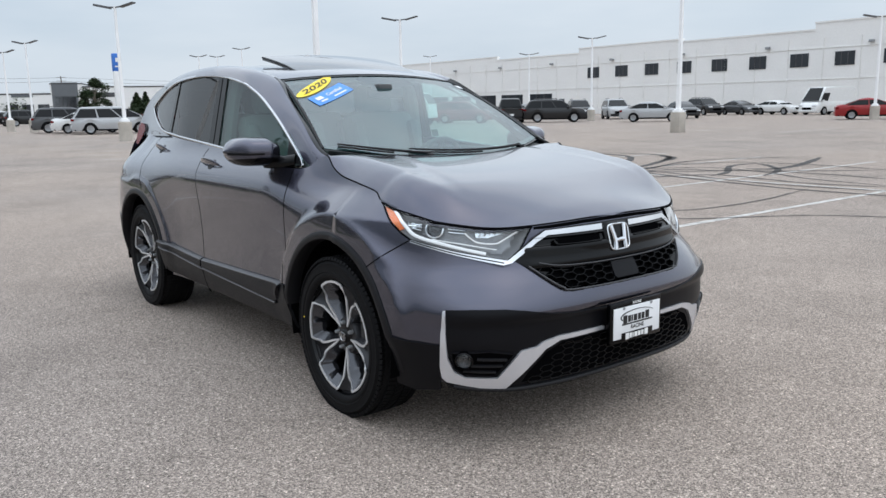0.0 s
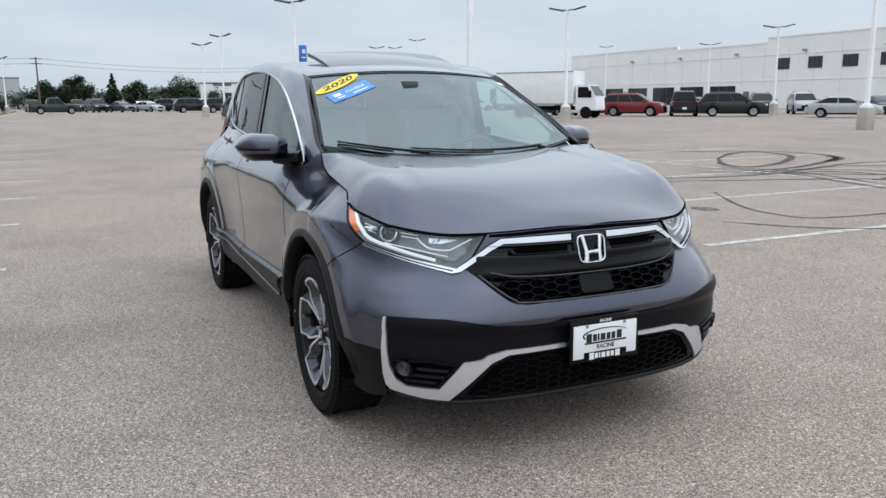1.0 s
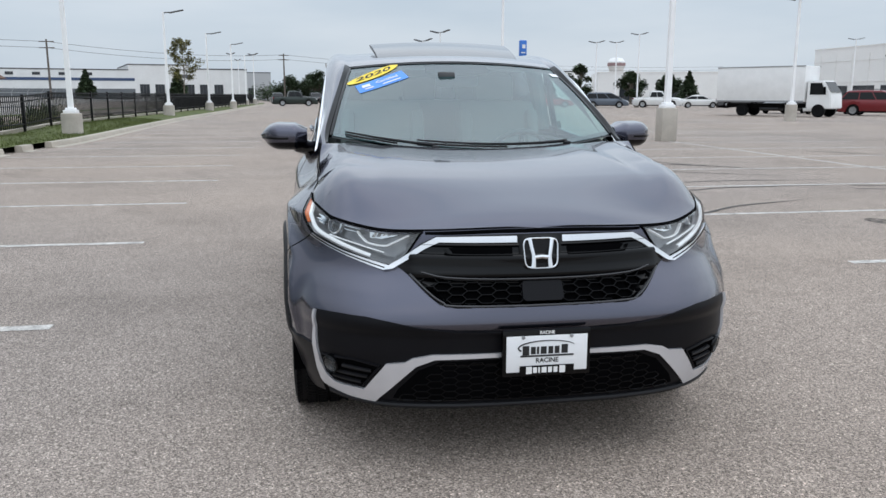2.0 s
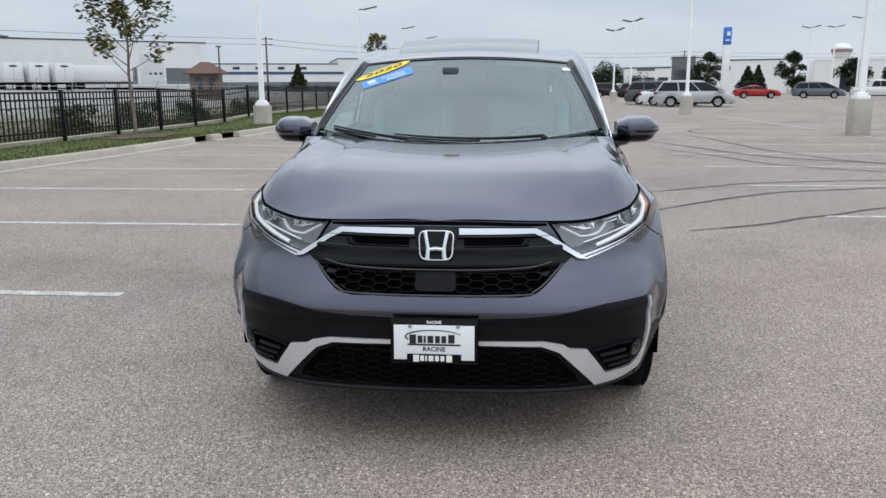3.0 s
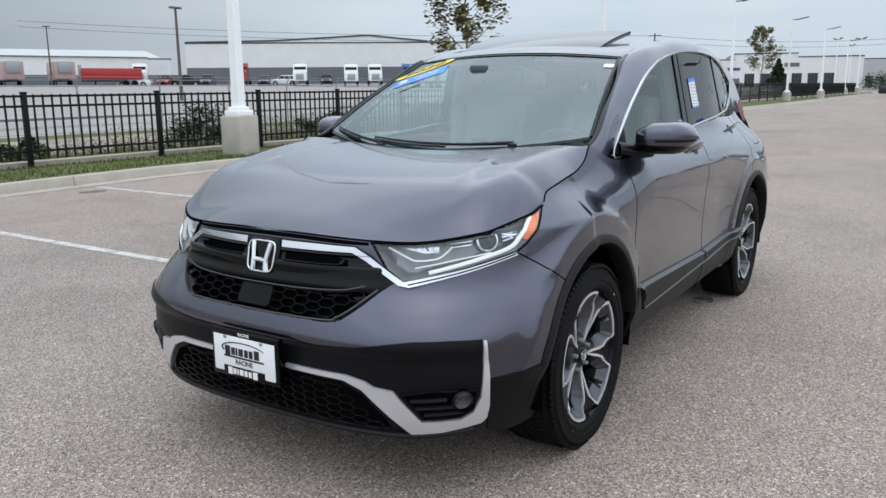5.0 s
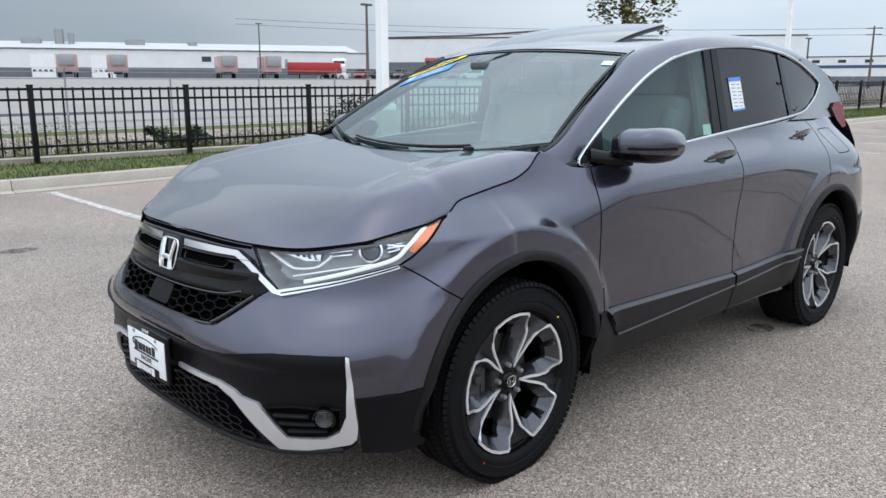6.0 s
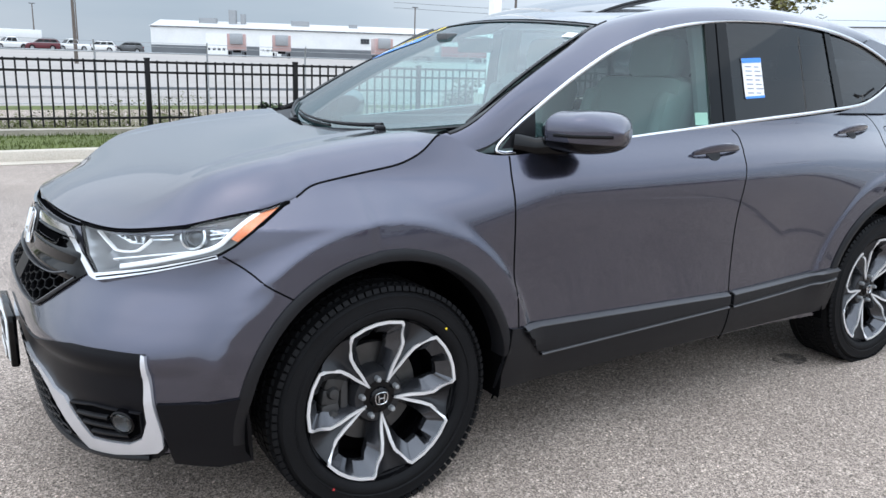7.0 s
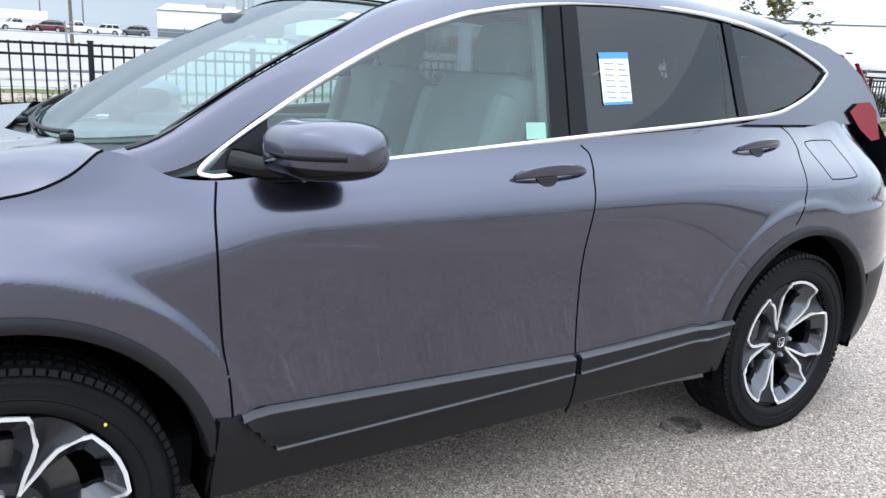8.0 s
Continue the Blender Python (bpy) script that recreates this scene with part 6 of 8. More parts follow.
# ---- parking lot marks, kerb, grass and fences ----
def flat_strip(bm, a, b2, width, z, wob=0.0):
    """A thin painted strip on the ground from a to b."""
    a, b2 = Vector((*a, z)), Vector((*b2, z))
    d = (b2 - a).normalized()
    s = Vector((-d.y, d.x, 0)) * width / 2
    n = max(1, int((b2 - a).length / 0.4))
    rows = [[a.lerp(b2, i / n) - s * (1 + wob * random.uniform(-1, 1)), a.lerp(b2, i / n) + s * (1 + wob * random.uniform(-1, 1))] for i in range(n + 1)]
    grid_faces(bm, rows, flip=True)
    return bm


def marking(a, b2, width=0.10):
    bm = flat_strip(bmesh.new(), a, b2, width, 0.004, 0.12)
    bmesh.ops.recalc_face_normals(bm, faces=bm.faces)
    return tagged(part("parking_line", bm, M_LINE, smooth=False), "worn white painted parking line on the asphalt", "road marking", "parking lines")


KERB_LINE = [(4, -8.40), (-1, -8.60), (-4, -8.75), (-6.5, -8.62), (-9, -8.20), (-12, -7.92), (-16, -7.70), (-19, -7.45), (-27, -7.65), (-40, -7.95), (-60, -7.8)]
KERB_Y = lambda x: lerp(KERB_LINE, x)
FENCE_Y = lambda x: -10.65 - 0.0225 * (x + 0.5)
BANK = lambda x: 0.13 * smooth01(-22.5, -25.6, x)
for i in range(-1, 26):
    x = 0.02 - 2.80 * i
    if i == -1:
        continue
    marking((x, -2.38 - 0.03 * (i % 3)), (x, KERB_Y(x) + 0.28))
for i in range(0, 12):
    x = -0.95 - 2.72 * i
    marking((x, 3.6), (x, 9.9))
    marking((x, 9.9), (x, 15.6))
marking((2.0, 9.9), (-34, 9.9))
marking((-24, 9.9), (-24, 26))
for i in range(9):
    marking((-38.0 - 2.75 * i, 3.0), (-38.0 - 2.75 * i, 8.6))
for i in range(10):
    marking((-6.0 - 4.2 * i, 30.6), (-6.0 - 4.2 * i, 35.6), 0.12)
for i in range(5):
    marking((-30 - 12 * i, 21.0), (-40 - 12 * i, 21.0), 0.12)


def skid(points, width, label="dark curved tyre skid mark on the asphalt"):
    pts = spline([(x, y, 0) for x, y in points], 70)
    bm = bmesh.new()
    rows = []
    for i, p in enumerate(pts):
        d = (pts[min(i + 1, 69)] - pts[max(i - 1, 0)]).normalized()
        s = Vector((-d.y, d.x, 0)) * width * 0.68 * (0.5 + 0.06 * math.sin(i * 0.9))
        if i < 6 or i > 63:
            s *= 0.5
        rows.append([p - s + Vector((0, 0, 0.0065)), p + s + Vector((0, 0, 0.0065))])
    grid_faces(bm, rows, flip=True)
    bmesh.ops.recalc_face_normals(bm, faces=bm.faces)
    return tagged(part("skid_mark", bm, M_SKID, smooth=False), label, "skid mark", "skid marks")


# the doughnut's loops and the long tracks that cross beside it
skid([(-9.2, 11.7), (-10.3, 13.2), (-10.4, 14.2), (-9.2, 13.9), (-8.4, 13.1), (-7.5, 11.7), (-7.2, 10.6), (-7.9, 10.6), (-9.2, 11.7)], 0.26)
skid([(-13.5, 11.4), (-11.1, 13.2), (-10.6, 14.5), (-9.5, 14.9), (-8.5, 14.6), (-7.8, 13.8), (-7.1, 12.4), (-6.6, 11.0), (-6.6, 9.7)], 0.24)
skid([(-8.6, 14.5), (-8.0, 14.2), (-7.6, 13.6), (-7.4, 13.0)], 0.34)
skid([(-6.2, 7.4), (-5.9, 8.8), (-5.9, 10.5), (-5.5, 11.3), (-4.8, 11.5), (-3.5, 12.5), (-2.4, 13.8)], 0.16)
skid([(-7.6, 9.4), (-6.9, 10.0), (-5.6, 10.1), (-4.3, 9.7), (-3.0, 9.4), (-1.7, 9.2), (0.4, 9.3)], 0.15)
skid([(-6.0, 10.2), (-6.3, 11.3), (-6.8, 13.0), (-6.7, 14.3), (-5.6, 16.4)], 0.15)
skid([(-5.8, 7.2), (-5.3, 8.5), (-4.8, 9.8), (-4.3, 10.6), (-3.2, 10.4), (-2.2, 10.2), (-0.6, 10.6)], 0.13)
skid([(-4.3, 10.4), (-4.5, 11.2), (-5.3, 12.6), (-5.3, 13.5), (-4.7, 13.1), (-4.0, 12.2), (-3.6, 11.0)], 0.20)
skid([(-4.7, 12.2), (-4.3, 12.4), (-4.3, 13.2), (-4.6, 14.4), (-5.2, 16.2)], 0.28)
skid([(-6.2, 9.8), (-6.3, 10.7), (-6.4, 12.5), (-5.8, 13.7), (-4.3, 14.0), (-2.4, 13.6)], 0.14)
skid([(-7.0, 9.0), (-6.2, 9.6), (-5.2, 10.9), (-4.4, 11.8), (-3.0, 12.0), (-1.2, 11.6)], 0.13)
skid([(-8.2, 9.8), (-6.6, 10.4), (-5.2, 10.4), (-3.7, 9.9), (-2.3, 9.7), (-0.4, 9.9)], 0.12)
skid([(-6.9, 9.6), (-6.1, 11.2), (-5.4, 12.0), (-4.0, 11.7), (-2.8, 11.0), (-1.2, 10.6)], 0.12)
skid([(-4.2, 6.8), (-2.9, 6.0), (-2.2, 5.8), (-1.7, 6.0), (-1.6, 7.4), (-1.9, 9.4)], 0.07)
skid([(-2.0, 4.8), (-1.2, 5.4), (-0.4, 6.6), (0.5, 7.2)], 0.07)
skid([(-15.5, 3.7), (-14.2, 4.2), (-12.5, 4.7), (-11.5, 5.1), (-10.7, 5.6), (-10.1, 6.4), (-9.4, 7.4)], 0.13)
skid([(-18.4, 5.0), (-16.9, 5.4), (-14.5, 5.6), (-13.0, 5.7), (-11.5, 6.1), (-10.3, 6.5), (-8.9, 7.6)], 0.11)
skid([(-13.4, 3.4), (-11.3, 4.3), (-9.7, 4.8), (-9.1, 5.3), (-8.6, 5.8), (-7.8, 7.2)], 0.09)
skid([(-5.4, 1.8), (-6.2, 3.0), (-6.6, 3.6), (-6.9, 4.7), (-7.1, 5.8), (-7.0, 7.6)], 0.08)
skid([(-3.9, 1.8), (-4.7, 2.6), (-5.3, 3.3), (-5.7, 3.9), (-6.0, 4.8), (-6.2, 5.4), (-6.3, 7.0)], 0.09)
skid([(-2.7, 2.0), (-3.1, 2.8), (-3.5, 3.3), (-3.8, 3.8), (-4.3, 4.5), (-4.7, 5.6)], 0.08)
skid([(-19.8 + 2.0 * math.cos(radians(60 + 17.5 * i)), 7.8 + 2.16 * math.sin(radians(60 + 17.5 * i))) for i in range(17)], 0.10)

# soft dark patches of old oil, and an iron cover
for x, y, r in ((1.45, -4.6, 0.15), (-2.4, -8.0, 0.20), (-2.9, 5.4, 0.22), (-1.0, 0.72, 0.10)):
    bm = bmesh.new()
    ring = [bm.verts.new((x + r * (1 + 0.25 * noise.noise(Vector((x, k * 0.7, 3)))) * math.cos(k * math.pi / 12), y + 0.7 * r * (1 + 0.3 * noise.noise(Vector((k * 0.8, y, 1)))) * math.sin(k * math.pi / 12), 0.003)) for k in range(24)]
    bm.faces.new(ring)
    tagged(part("oil_stain", bm, M_OIL, smooth=False), "small dark oil stain on the asphalt", "stain", "oil stains")

# kerb in cast lengths


def kerb_piece(x0, x1):
    bm = bmesh.new()
    prof = [(-0.17, -0.02), (-0.17, 0.012), (-0.32, 0.03), (-0.345, 0.145), (-0.36, 0.158), (-0.50, 0.160), (-0.51, -0.02)]
    rows = [[Vector((x, KERB_Y(x) + 0.30 + dy, z)) for dy, z in prof] for x in (x0 - 0.006, (x0 + x1) / 2, x1 + 0.006)]
    grid_faces(bm, rows)
    for row in (rows[0], rows[-1]):
        bm.faces.new([bm.verts.new(p) for p in row])
    bmesh.ops.recalc_face_normals(bm, faces=bm.faces)
    return bm


kerb = tagged(part("kerb", flat_strip(bmesh.new(), (14, -8.6), (14.1, -8.6), 0.3, 0.05), M_KERB), "pale concrete kerb and gutter beside the grass", "kerb", kind="structure")
x = 15.4
while x > -110:
    nx = x - 3.0
    if not (-18.0 < (x + nx) / 2 < -15.0):
        part("kerb_stone", kerb_piece(x, nx), M_KERB, kerb, sharp=60)
    x = nx
for x0 in (-15.6, -17.3):
    part("kerb_stone", kerb_piece(x0, x0 - 0.65), M_KERB, kerb)

# grass strip
g = bmesh.new()
rows = []
for i in range(84):
    x = 16 - 1.6 * i
    y0, y1 = KERB_Y(x) - 0.2, FENCE_Y(x) - 0.14
    rows.append([Vector((x, y0 + (y1 - y0) * k / 8, 0.150 + 0.03 * math.sin(math.pi * k / 8) + 0.015 * noise.noise(Vector((x * 0.5, k, 0))) + BANK(x) * k / 8)) for k in range(9)])
grid_faces(g, rows)
turned_out(g, (0, -10, -50))
tagged(part("grass_strip", g, M_GRASS), "strip of mown grass between kerb and fence", "grass", kind="structure")
bm = bmesh.new()
verts, faces = [], []
rnd = random.Random(4)
for _ in range(26000):
    x = 8 - 44 * rnd.random() ** 1.25
    y = KERB_Y(x) - 0.22 - (KERB_Y(x) - 0.22 - FENCE_Y(x)) * rnd.random()
    h, a = rnd.uniform(0.03, 0.075), rnd.uniform(0, 6.28)
    dx, dy = 0.010 * math.cos(a), 0.010 * math.sin(a)
    z = 0.158 + BANK(x) * (y - KERB_Y(x)) / (FENCE_Y(x) - KERB_Y(x))
    k = len(verts)
    verts += [(x - dx, y - dy, z), (x + dx, y + dy, z), (x + rnd.uniform(-0.03, 0.03), y + rnd.uniform(-0.03, 0.03), z + h)]
    faces.append((k, k + 1, k + 2))
me = bpy.data.meshes.new("grass")
me.from_pydata(verts, [], faces)
me.materials.append(M_BLADE)
tagged(new("grass", me), "short green blades of mown grass", "grass", kind="stuff")
bm = bmesh.new()
ring = [bm.verts.new((-14.9 + 1.5 * math.cos(k * math.pi / 10) * (1 + 0.2 * math.sin(k * 2.1)), -9.3 + 0.75 * math.sin(k * math.pi / 10) * (1 + 0.2 * math.cos(k * 1.7)), 0.196)) for k in range(20)]
bm.faces.new(ring)
tagged(part("soil_patch", bm, M_DIRT, smooth=False), "bare brown soil round the young tree", "soil", kind="structure")

# low concrete edging and rough weeds behind the fence
edging = bmesh.new()
rows = [[Vector((x, FENCE_Y(x) + dy, z + BANK(x))) for dy, z in ((-0.12, 0.05), (-0.12, 0.235), (-0.135, 0.245), (-0.31, 0.245), (-0.32, 0.05))] for x in [12 - 3 * i for i in range(36)]]
grid_faces(edging, rows)
turned_out(edging, (-20, -11, -40))
tagged(part("fence_edging", edging, M_KERB), "low pale concrete edging under the fence", "edging", kind="structure")
g = bmesh.new()
rows = [[Vector((20 - 4 * i, y, z)) for y, z in ((-10.0, 0.02), (-12.6, 0.10), (-15, -0.05), (-18, -0.10), (-21, 0.05))] for i in range(36)]
grid_faces(g, rows)
turned_out(g, (0, -15, -50))
tagged(part("rough_ground", g, M_GRASS), "rough grassy ground behind the fence", "ground", kind="structure")
verts, faces = [], []
for _ in range(42000):
    x = 9 - 46 * rnd.random() ** 1.2
    y = FENCE_Y(x) - 0.45 - 2.9 * rnd.random()
    clump = noise.noise(Vector((x * 0.33, y * 0.5, 7)))
    tall = max(0.16, 0.44 + 0.70 * clump)
    tall *= 1.0 + 0.75 * smooth01(-7, -12, x)
    h = tall * rnd.uniform(0.4, 1.15)
    z0 = h * rnd.random() ** 0.7
    a, s = rnd.uniform(0, 6.28), rnd.uniform(0.03, 0.07)
    k = len(verts)
    c = Vector((x, y, -0.03 + z0))
    u = Vector((math.cos(a), math.sin(a), rnd.uniform(-0.3, 0.9))) * s
    v = Vector((-math.sin(a), math.cos(a), rnd.uniform(-0.2, 0.6))) * s * 0.45
    verts += [tuple(c - v), tuple(c + u * 0.5 - v * 0.2), tuple(c + u), tuple(c + v)]
    faces.append((k, k + 1, k + 2, k + 3))
    if rnd.random() < 0.35:
        verts += [(x, y, -0.05), (x + 0.008, y, -0.05), (x + rnd.uniform(-0.06, 0.06), y, h)]
        faces.append((k + 4, k + 5, k + 6))
me = bpy.data.meshes.new("weeds")
me.from_pydata(verts, [], faces)
me.materials.append(M_WEED)
tagged(new("weeds", me), "tall uneven green weeds behind the fence", "weeds", kind="stuff")

# pale yard behind, rising gently
g = bmesh.new()
rows = []
for i in range(2):
    rows.append([])
for y, z in ((-21, 0.05), (-30, 0.25), (-60, 1.0), (-100, 1.9), (-160, 2.5), (-420, 3.4)):
    rows.append([Vector((x, y, z - 0.012 * max(0, -x - 60) * smooth01(-60, -20, y))) for x in (80, 40, 10, -20, -60, -100, -140, -220, -400)])
grid_faces(g, rows[2:])
turned_out(g, (0, -60, -90))
tagged(part("yard", g, M_YARD), "pale concrete truck yard rising gently behind the fence", "yard", kind="structure")

# iron fence: posts and rails of every bay, pickets
fence = tagged(new("iron_fence"), "black iron picket fence along the grass strip", "fence")
post_me = finish(bm_box((0, 0, 0.72), (0.076, 0.076, 1.26), 0.004), "post", M_FENCE)
cap_me = finish(bm_box((0, 0, 1.355), (0.088, 0.088, 0.030), 0.008), "post_cap", M_FENCE)
rail_me = finish(bm_box((0, 0, 0), (2.43, 0.032, 0.038), 0.003), "rail", M_FENCE)
picket_me = finish(bm_box((0, 0, 0.81), (0.025, 0.025, 1.04), 0.0), "picket", M_FENCE)


def under(name, me, parent, at):
    ob = new(name, me)
    ob.parent = parent
    ob.matrix_basis = at
    return ob


rest_v, rest_f = [], []
count = 0
YAW = math.degrees(math.atan(-0.0225))
for i in range(-4, 40):
    x, nx = -0.55 - 2.5 * i, -3.05 - 2.5 * i
    under("post", post_me, fence, pose(x, FENCE_Y(x), BANK(x)))
    under("post_cap", cap_me, fence, pose(x, FENCE_Y(x), BANK(x)))
    tilt = math.degrees(math.atan2(BANK(nx) - BANK(x), 2.5))
    for z in (1.30, 1.14, 0.42):
        under("rail", rail_me, fence, pose(x - 1.25, FENCE_Y(x - 1.25), z + (BANK(x) + BANK(nx)) / 2, 0, tilt, YAW))
    for k in range(1, 16):
        px = x - 2.5 * k / 16
        py, pz = FENCE_Y(px), BANK(x) + (BANK(nx) - BANK(x)) * k / 16
        if -1 <= i and count < 290:
            under("picket", picket_me, fence, pose(px, py, pz, 0, 0, YAW))
            count += 1
        else:
            q = len(rest_v)
            for dx, dy in ((-0.0125, -0.0125), (0.0125, -0.0125), (0.0125, 0.0125), (-0.0125, 0.0125)):
                rest_v += [(px + dx, py + dy, pz + 0.29), (px + dx, py + dy, pz + 1.33)]
            for a, c in ((0, 1), (1, 2), (2, 3), (3, 0)):
                rest_f.append((q + 2 * a, q + 2 * c, q + 2 * c + 1, q + 2 * a + 1))
me = bpy.data.meshes.new("fence_infill")
me.from_pydata(rest_v, [], rest_f)
me.materials.append(M_FENCE)
ob = new("fence_infill", me)
ob.parent = fence
tagged(ob, kind="stuff")

# wire fence of the yard: posts with slanted arms and rails
wire = tagged(new("wire_fence"), "grey chain-link fence with slanted barbed arms", "fence")
for i in range(-4, 22):
    x = -1.5 - 3.1 * i
    bm = bmesh.new()
    tube(bm, [(x, -21.2, 0.0), (x, -21.2, 1.55)], 0.03, 8)
    tube(bm, [(x, -21.2, 1.55), (x + 0.05, -21.0, 1.85)], 0.018, 6)
    part("post", bm, M_STEEL, wire)
for z, r in ((1.52, 0.020), (0.10, 0.012), (1.70, 0.006), (1.80, 0.006)):
    bm = bmesh.new()
    tube(bm, [(12, -21.2 + (0.1 if z > 1.6 else 0), z), (-68, -21.2 + (0.1 if z > 1.6 else 0), z)], r, 6)
    part("rail", bm, M_STEEL, wire)
bm = bm_box((-30, -24.5, 0.42), (90, 0.3, 0.08), 0.0)
tagged(part("yard_edge", bm, M_WALLGREY), "dark low edge of the yard", "kerb", kind="structure")


# ---- light poles ----
def pole_base(bm, r, h):
    lathe(bm, [(r + 0.01, -0.02), (r, 0.02), (r, h - 0.02), (r - 0.02, h), (0.0001, h)], 24, "z")
    return bm


def light_pole(x, y, tall, head, square=False, z0=0.0, base_h=0.85, w=0.15):
    """A white square pole on a concrete base; head: 'double', 'single' or 'none'."""
    ob = thing("light_pole", "white square lamp pole on a round concrete base" if not square else "white square lamp pole on a square concrete base", "lamp post", "parking lot lamps", at=pose(x, y, z0))
    f = bmesh.new()
    if square:
        box(f, (0, 0, base_h / 2 - 0.01), (0.50, 0.50, base_h + 0.02), 0.025)
    else:
        pole_base(f, 0.31, base_h)
    part("concrete_base", f, M_CONC, ob, "rough cast concrete base")
    f = bmesh.new()
    box(f, (0, 0, base_h + 0.05), (0.38, 0.38, 0.10), 0.012)
    box(f, (0, 0, base_h + 0.13), (0.29, 0.29, 0.08), 0.03)
    part("base_cover", f, M_POLE, ob, "white metal base cover")
    f = bmesh.new()
    rows = [[Vector((sx * s * w / 2, sy * s * w / 2, z)) for sx, sy in ((1, 1), (-1, 1), (-1, -1), (1, -1))] for z, s in ((base_h + 0.1, 1.0), (tall * 0.5, 0.85), (tall, 0.66))]
    grid_faces(f, rows, closed=True)
    f.faces.new([f.verts.new(p) for p in rows[-1]])
    bmesh.ops.recalc_face_normals(f, faces=f.faces)
    part("pole", f, M_POLE, ob, smooth=False)
    if head != "none":
        d = Vector((math.sin(1.0), math.cos(1.0), 0)) if head == "double" else Vector((0, 1, 0))
        for s in (1, -1) if head == "double" else (1,):
            f = bmesh.new()
            tube(f, [(0, 0, tall - 0.05), tuple(d * s * 0.35 + Vector((0, 0, tall - 0.02)))], 0.035, 6)
            part("arm", f, M_LAMPHEAD, ob)
            f = bmesh.new()
            m = Matrix.Translation(d * s * 0.72 + Vector((0, 0, tall + 0.03))) @ Matrix.Rotation(math.atan2(d.y * s, d.x * s), 4, "Z") @ Matrix.Rotation(radians(-12), 4, "Y")
            box(f, (0, 0, 0), (0.80, 0.28, 0.06), 0.02, m)
            part("lamp_head", f, M_LAMPHEAD, ob, "flat grey lamp head")
    return ob


light_pole(-6.50, -9.42, 7.8, "single", True, 0.14, 0.75, 0.18)
for x, y in ((-21.9, -8.35), (-42.7, -8.95), (-58.4, -8.65), (-71.0, -8.1), (-92, -8.6)):
    light_pole(x, y, 5.8, "single", False, 0.12, 0.68)
light_pole(-18.3, 9.9, 8.4, "double", True, 0, 1.0, 0.17)
light_pole(-18.3, 28.6, 8.4, "double", True, 0, 0.92, 0.17)
for x, y, h in ((-40.1, 47.0, 6.6), (-20.8, 53.8, 6.8), (-35.5, 25.05, 6.5), (-35.0, 8.65, 6.2), (-86, 32.0, 7.5), (-85, 36.8, 8.4), (-66.0, 8.85, 6.1), (-61.5, 9.65, 6.5), (-97.5, 38.9, 8.3), (-99.7, 75.3, 9.3), (-62, 61, 7.0), (-100, -8.2, 6.4), (-111.3, -12.0, 7.0), (-150, -14.5, 7.8)):
    light_pole(x, y, h, "double", False, 0, 0.9)
for x, y, z0, h in ((-33.8, -44.5, 0.6, 6.6), (-6.1, -56.5, 0.9, 6.6), (-79.5, -31.3, 0.6, 5.4), (-12.9, -146, 2.3, 7.6), (-6.5, -150, 2.3, 6.6), (-18.5, -140, 2.3, 8.6), (-58, -100, 1.9, 8.0)):
    ob = thing("yard_light", "dark steel yard flood light on a slim pole", "lamp post", "yard lights", at=pose(x, y, z0 - 0.3))
    f = bmesh.new()
    tube(f, [(0, 0, 0), (0, 0, h)], [0.13, 0.08], 8)
    part("pole", f, M_WOOD, ob)
    for s in (1, -1):
        f = bm_box((0.25 * s, 0, h + 0.05), (0.42, 0.3, 0.14), 0.03)
        part("lamp_head", f, M_LAMPHEAD, ob)

# sign pylon
py = thing("sign_pylon", "tall white sign pylon with a blue top panel", "sign", at=pose(-100, 26.8, 0))
part("column", bm_box((0, 0, 3.2), (0.6, 0.85, 6.4), 0.03), M_WHITE, py)
part("blue_panel", bm_box((0, 0, 7.45), (0.66, 0.95, 2.2), 0.12), M_BLUE, py, "blue sign panel")
f = bm_box((0.34, 0.05, 7.75), (0.02, 0.42, 0.50), 0.0)
part("sign_mark", f, M_WHITE, py)
f = bm_box((0.34, 0, 6.95), (0.02, 0.55, 0.16), 0.0)
part("sign_bar", f, M_WHITE, py)

# utility poles and wires
for x, y, z, h in ((-109.8, -35.5, 1.0, 7.6), (-146, -6.0, 0, 8.8), (-190, 40, 0, 9.5)):
    ob = thing("utility_pole", "weathered wooden utility pole with crossarms", "utility pole", "utility poles", at=pose(x, y, z))
    f = bmesh.new()
    tube(f, [(0, 0, -0.3), (0, 0, h)], [0.17, 0.11], 8)
    part("pole", f, M_WOOD, ob)
    for k in (0.3, 1.1):
        part("crossarm", bm_box((0, 0, h - k), (0.12, 1.9, 0.12), 0.0), M_WOOD, ob)
for pts in (((-60, -110, 11), (-109.8, -35.5, 8.3), (-146, -6, 8.6), (-190, 40, 9.2), (-240, 140, 11)), ((-60, -110, 10.2), (-109.8, -35.5, 7.5), (-146, -6, 7.8), (-190, 40, 8.4), (-240, 140, 10))):
    c = []
    for a, b2 in zip(pts, pts[1:]):
        for k in range(8):
            t = k / 8
            p = Vector(a).lerp(Vector(b2), t)
            c.append(p - Vector((0, 0, 3.2 * t * (1 - t))))
    f = bmesh.new()
    tube(f, c, 0.035, 4)
    tagged(part("power_line", f, M_LAMPHEAD), "thin dark overhead power line between poles", "cable", "power lines")


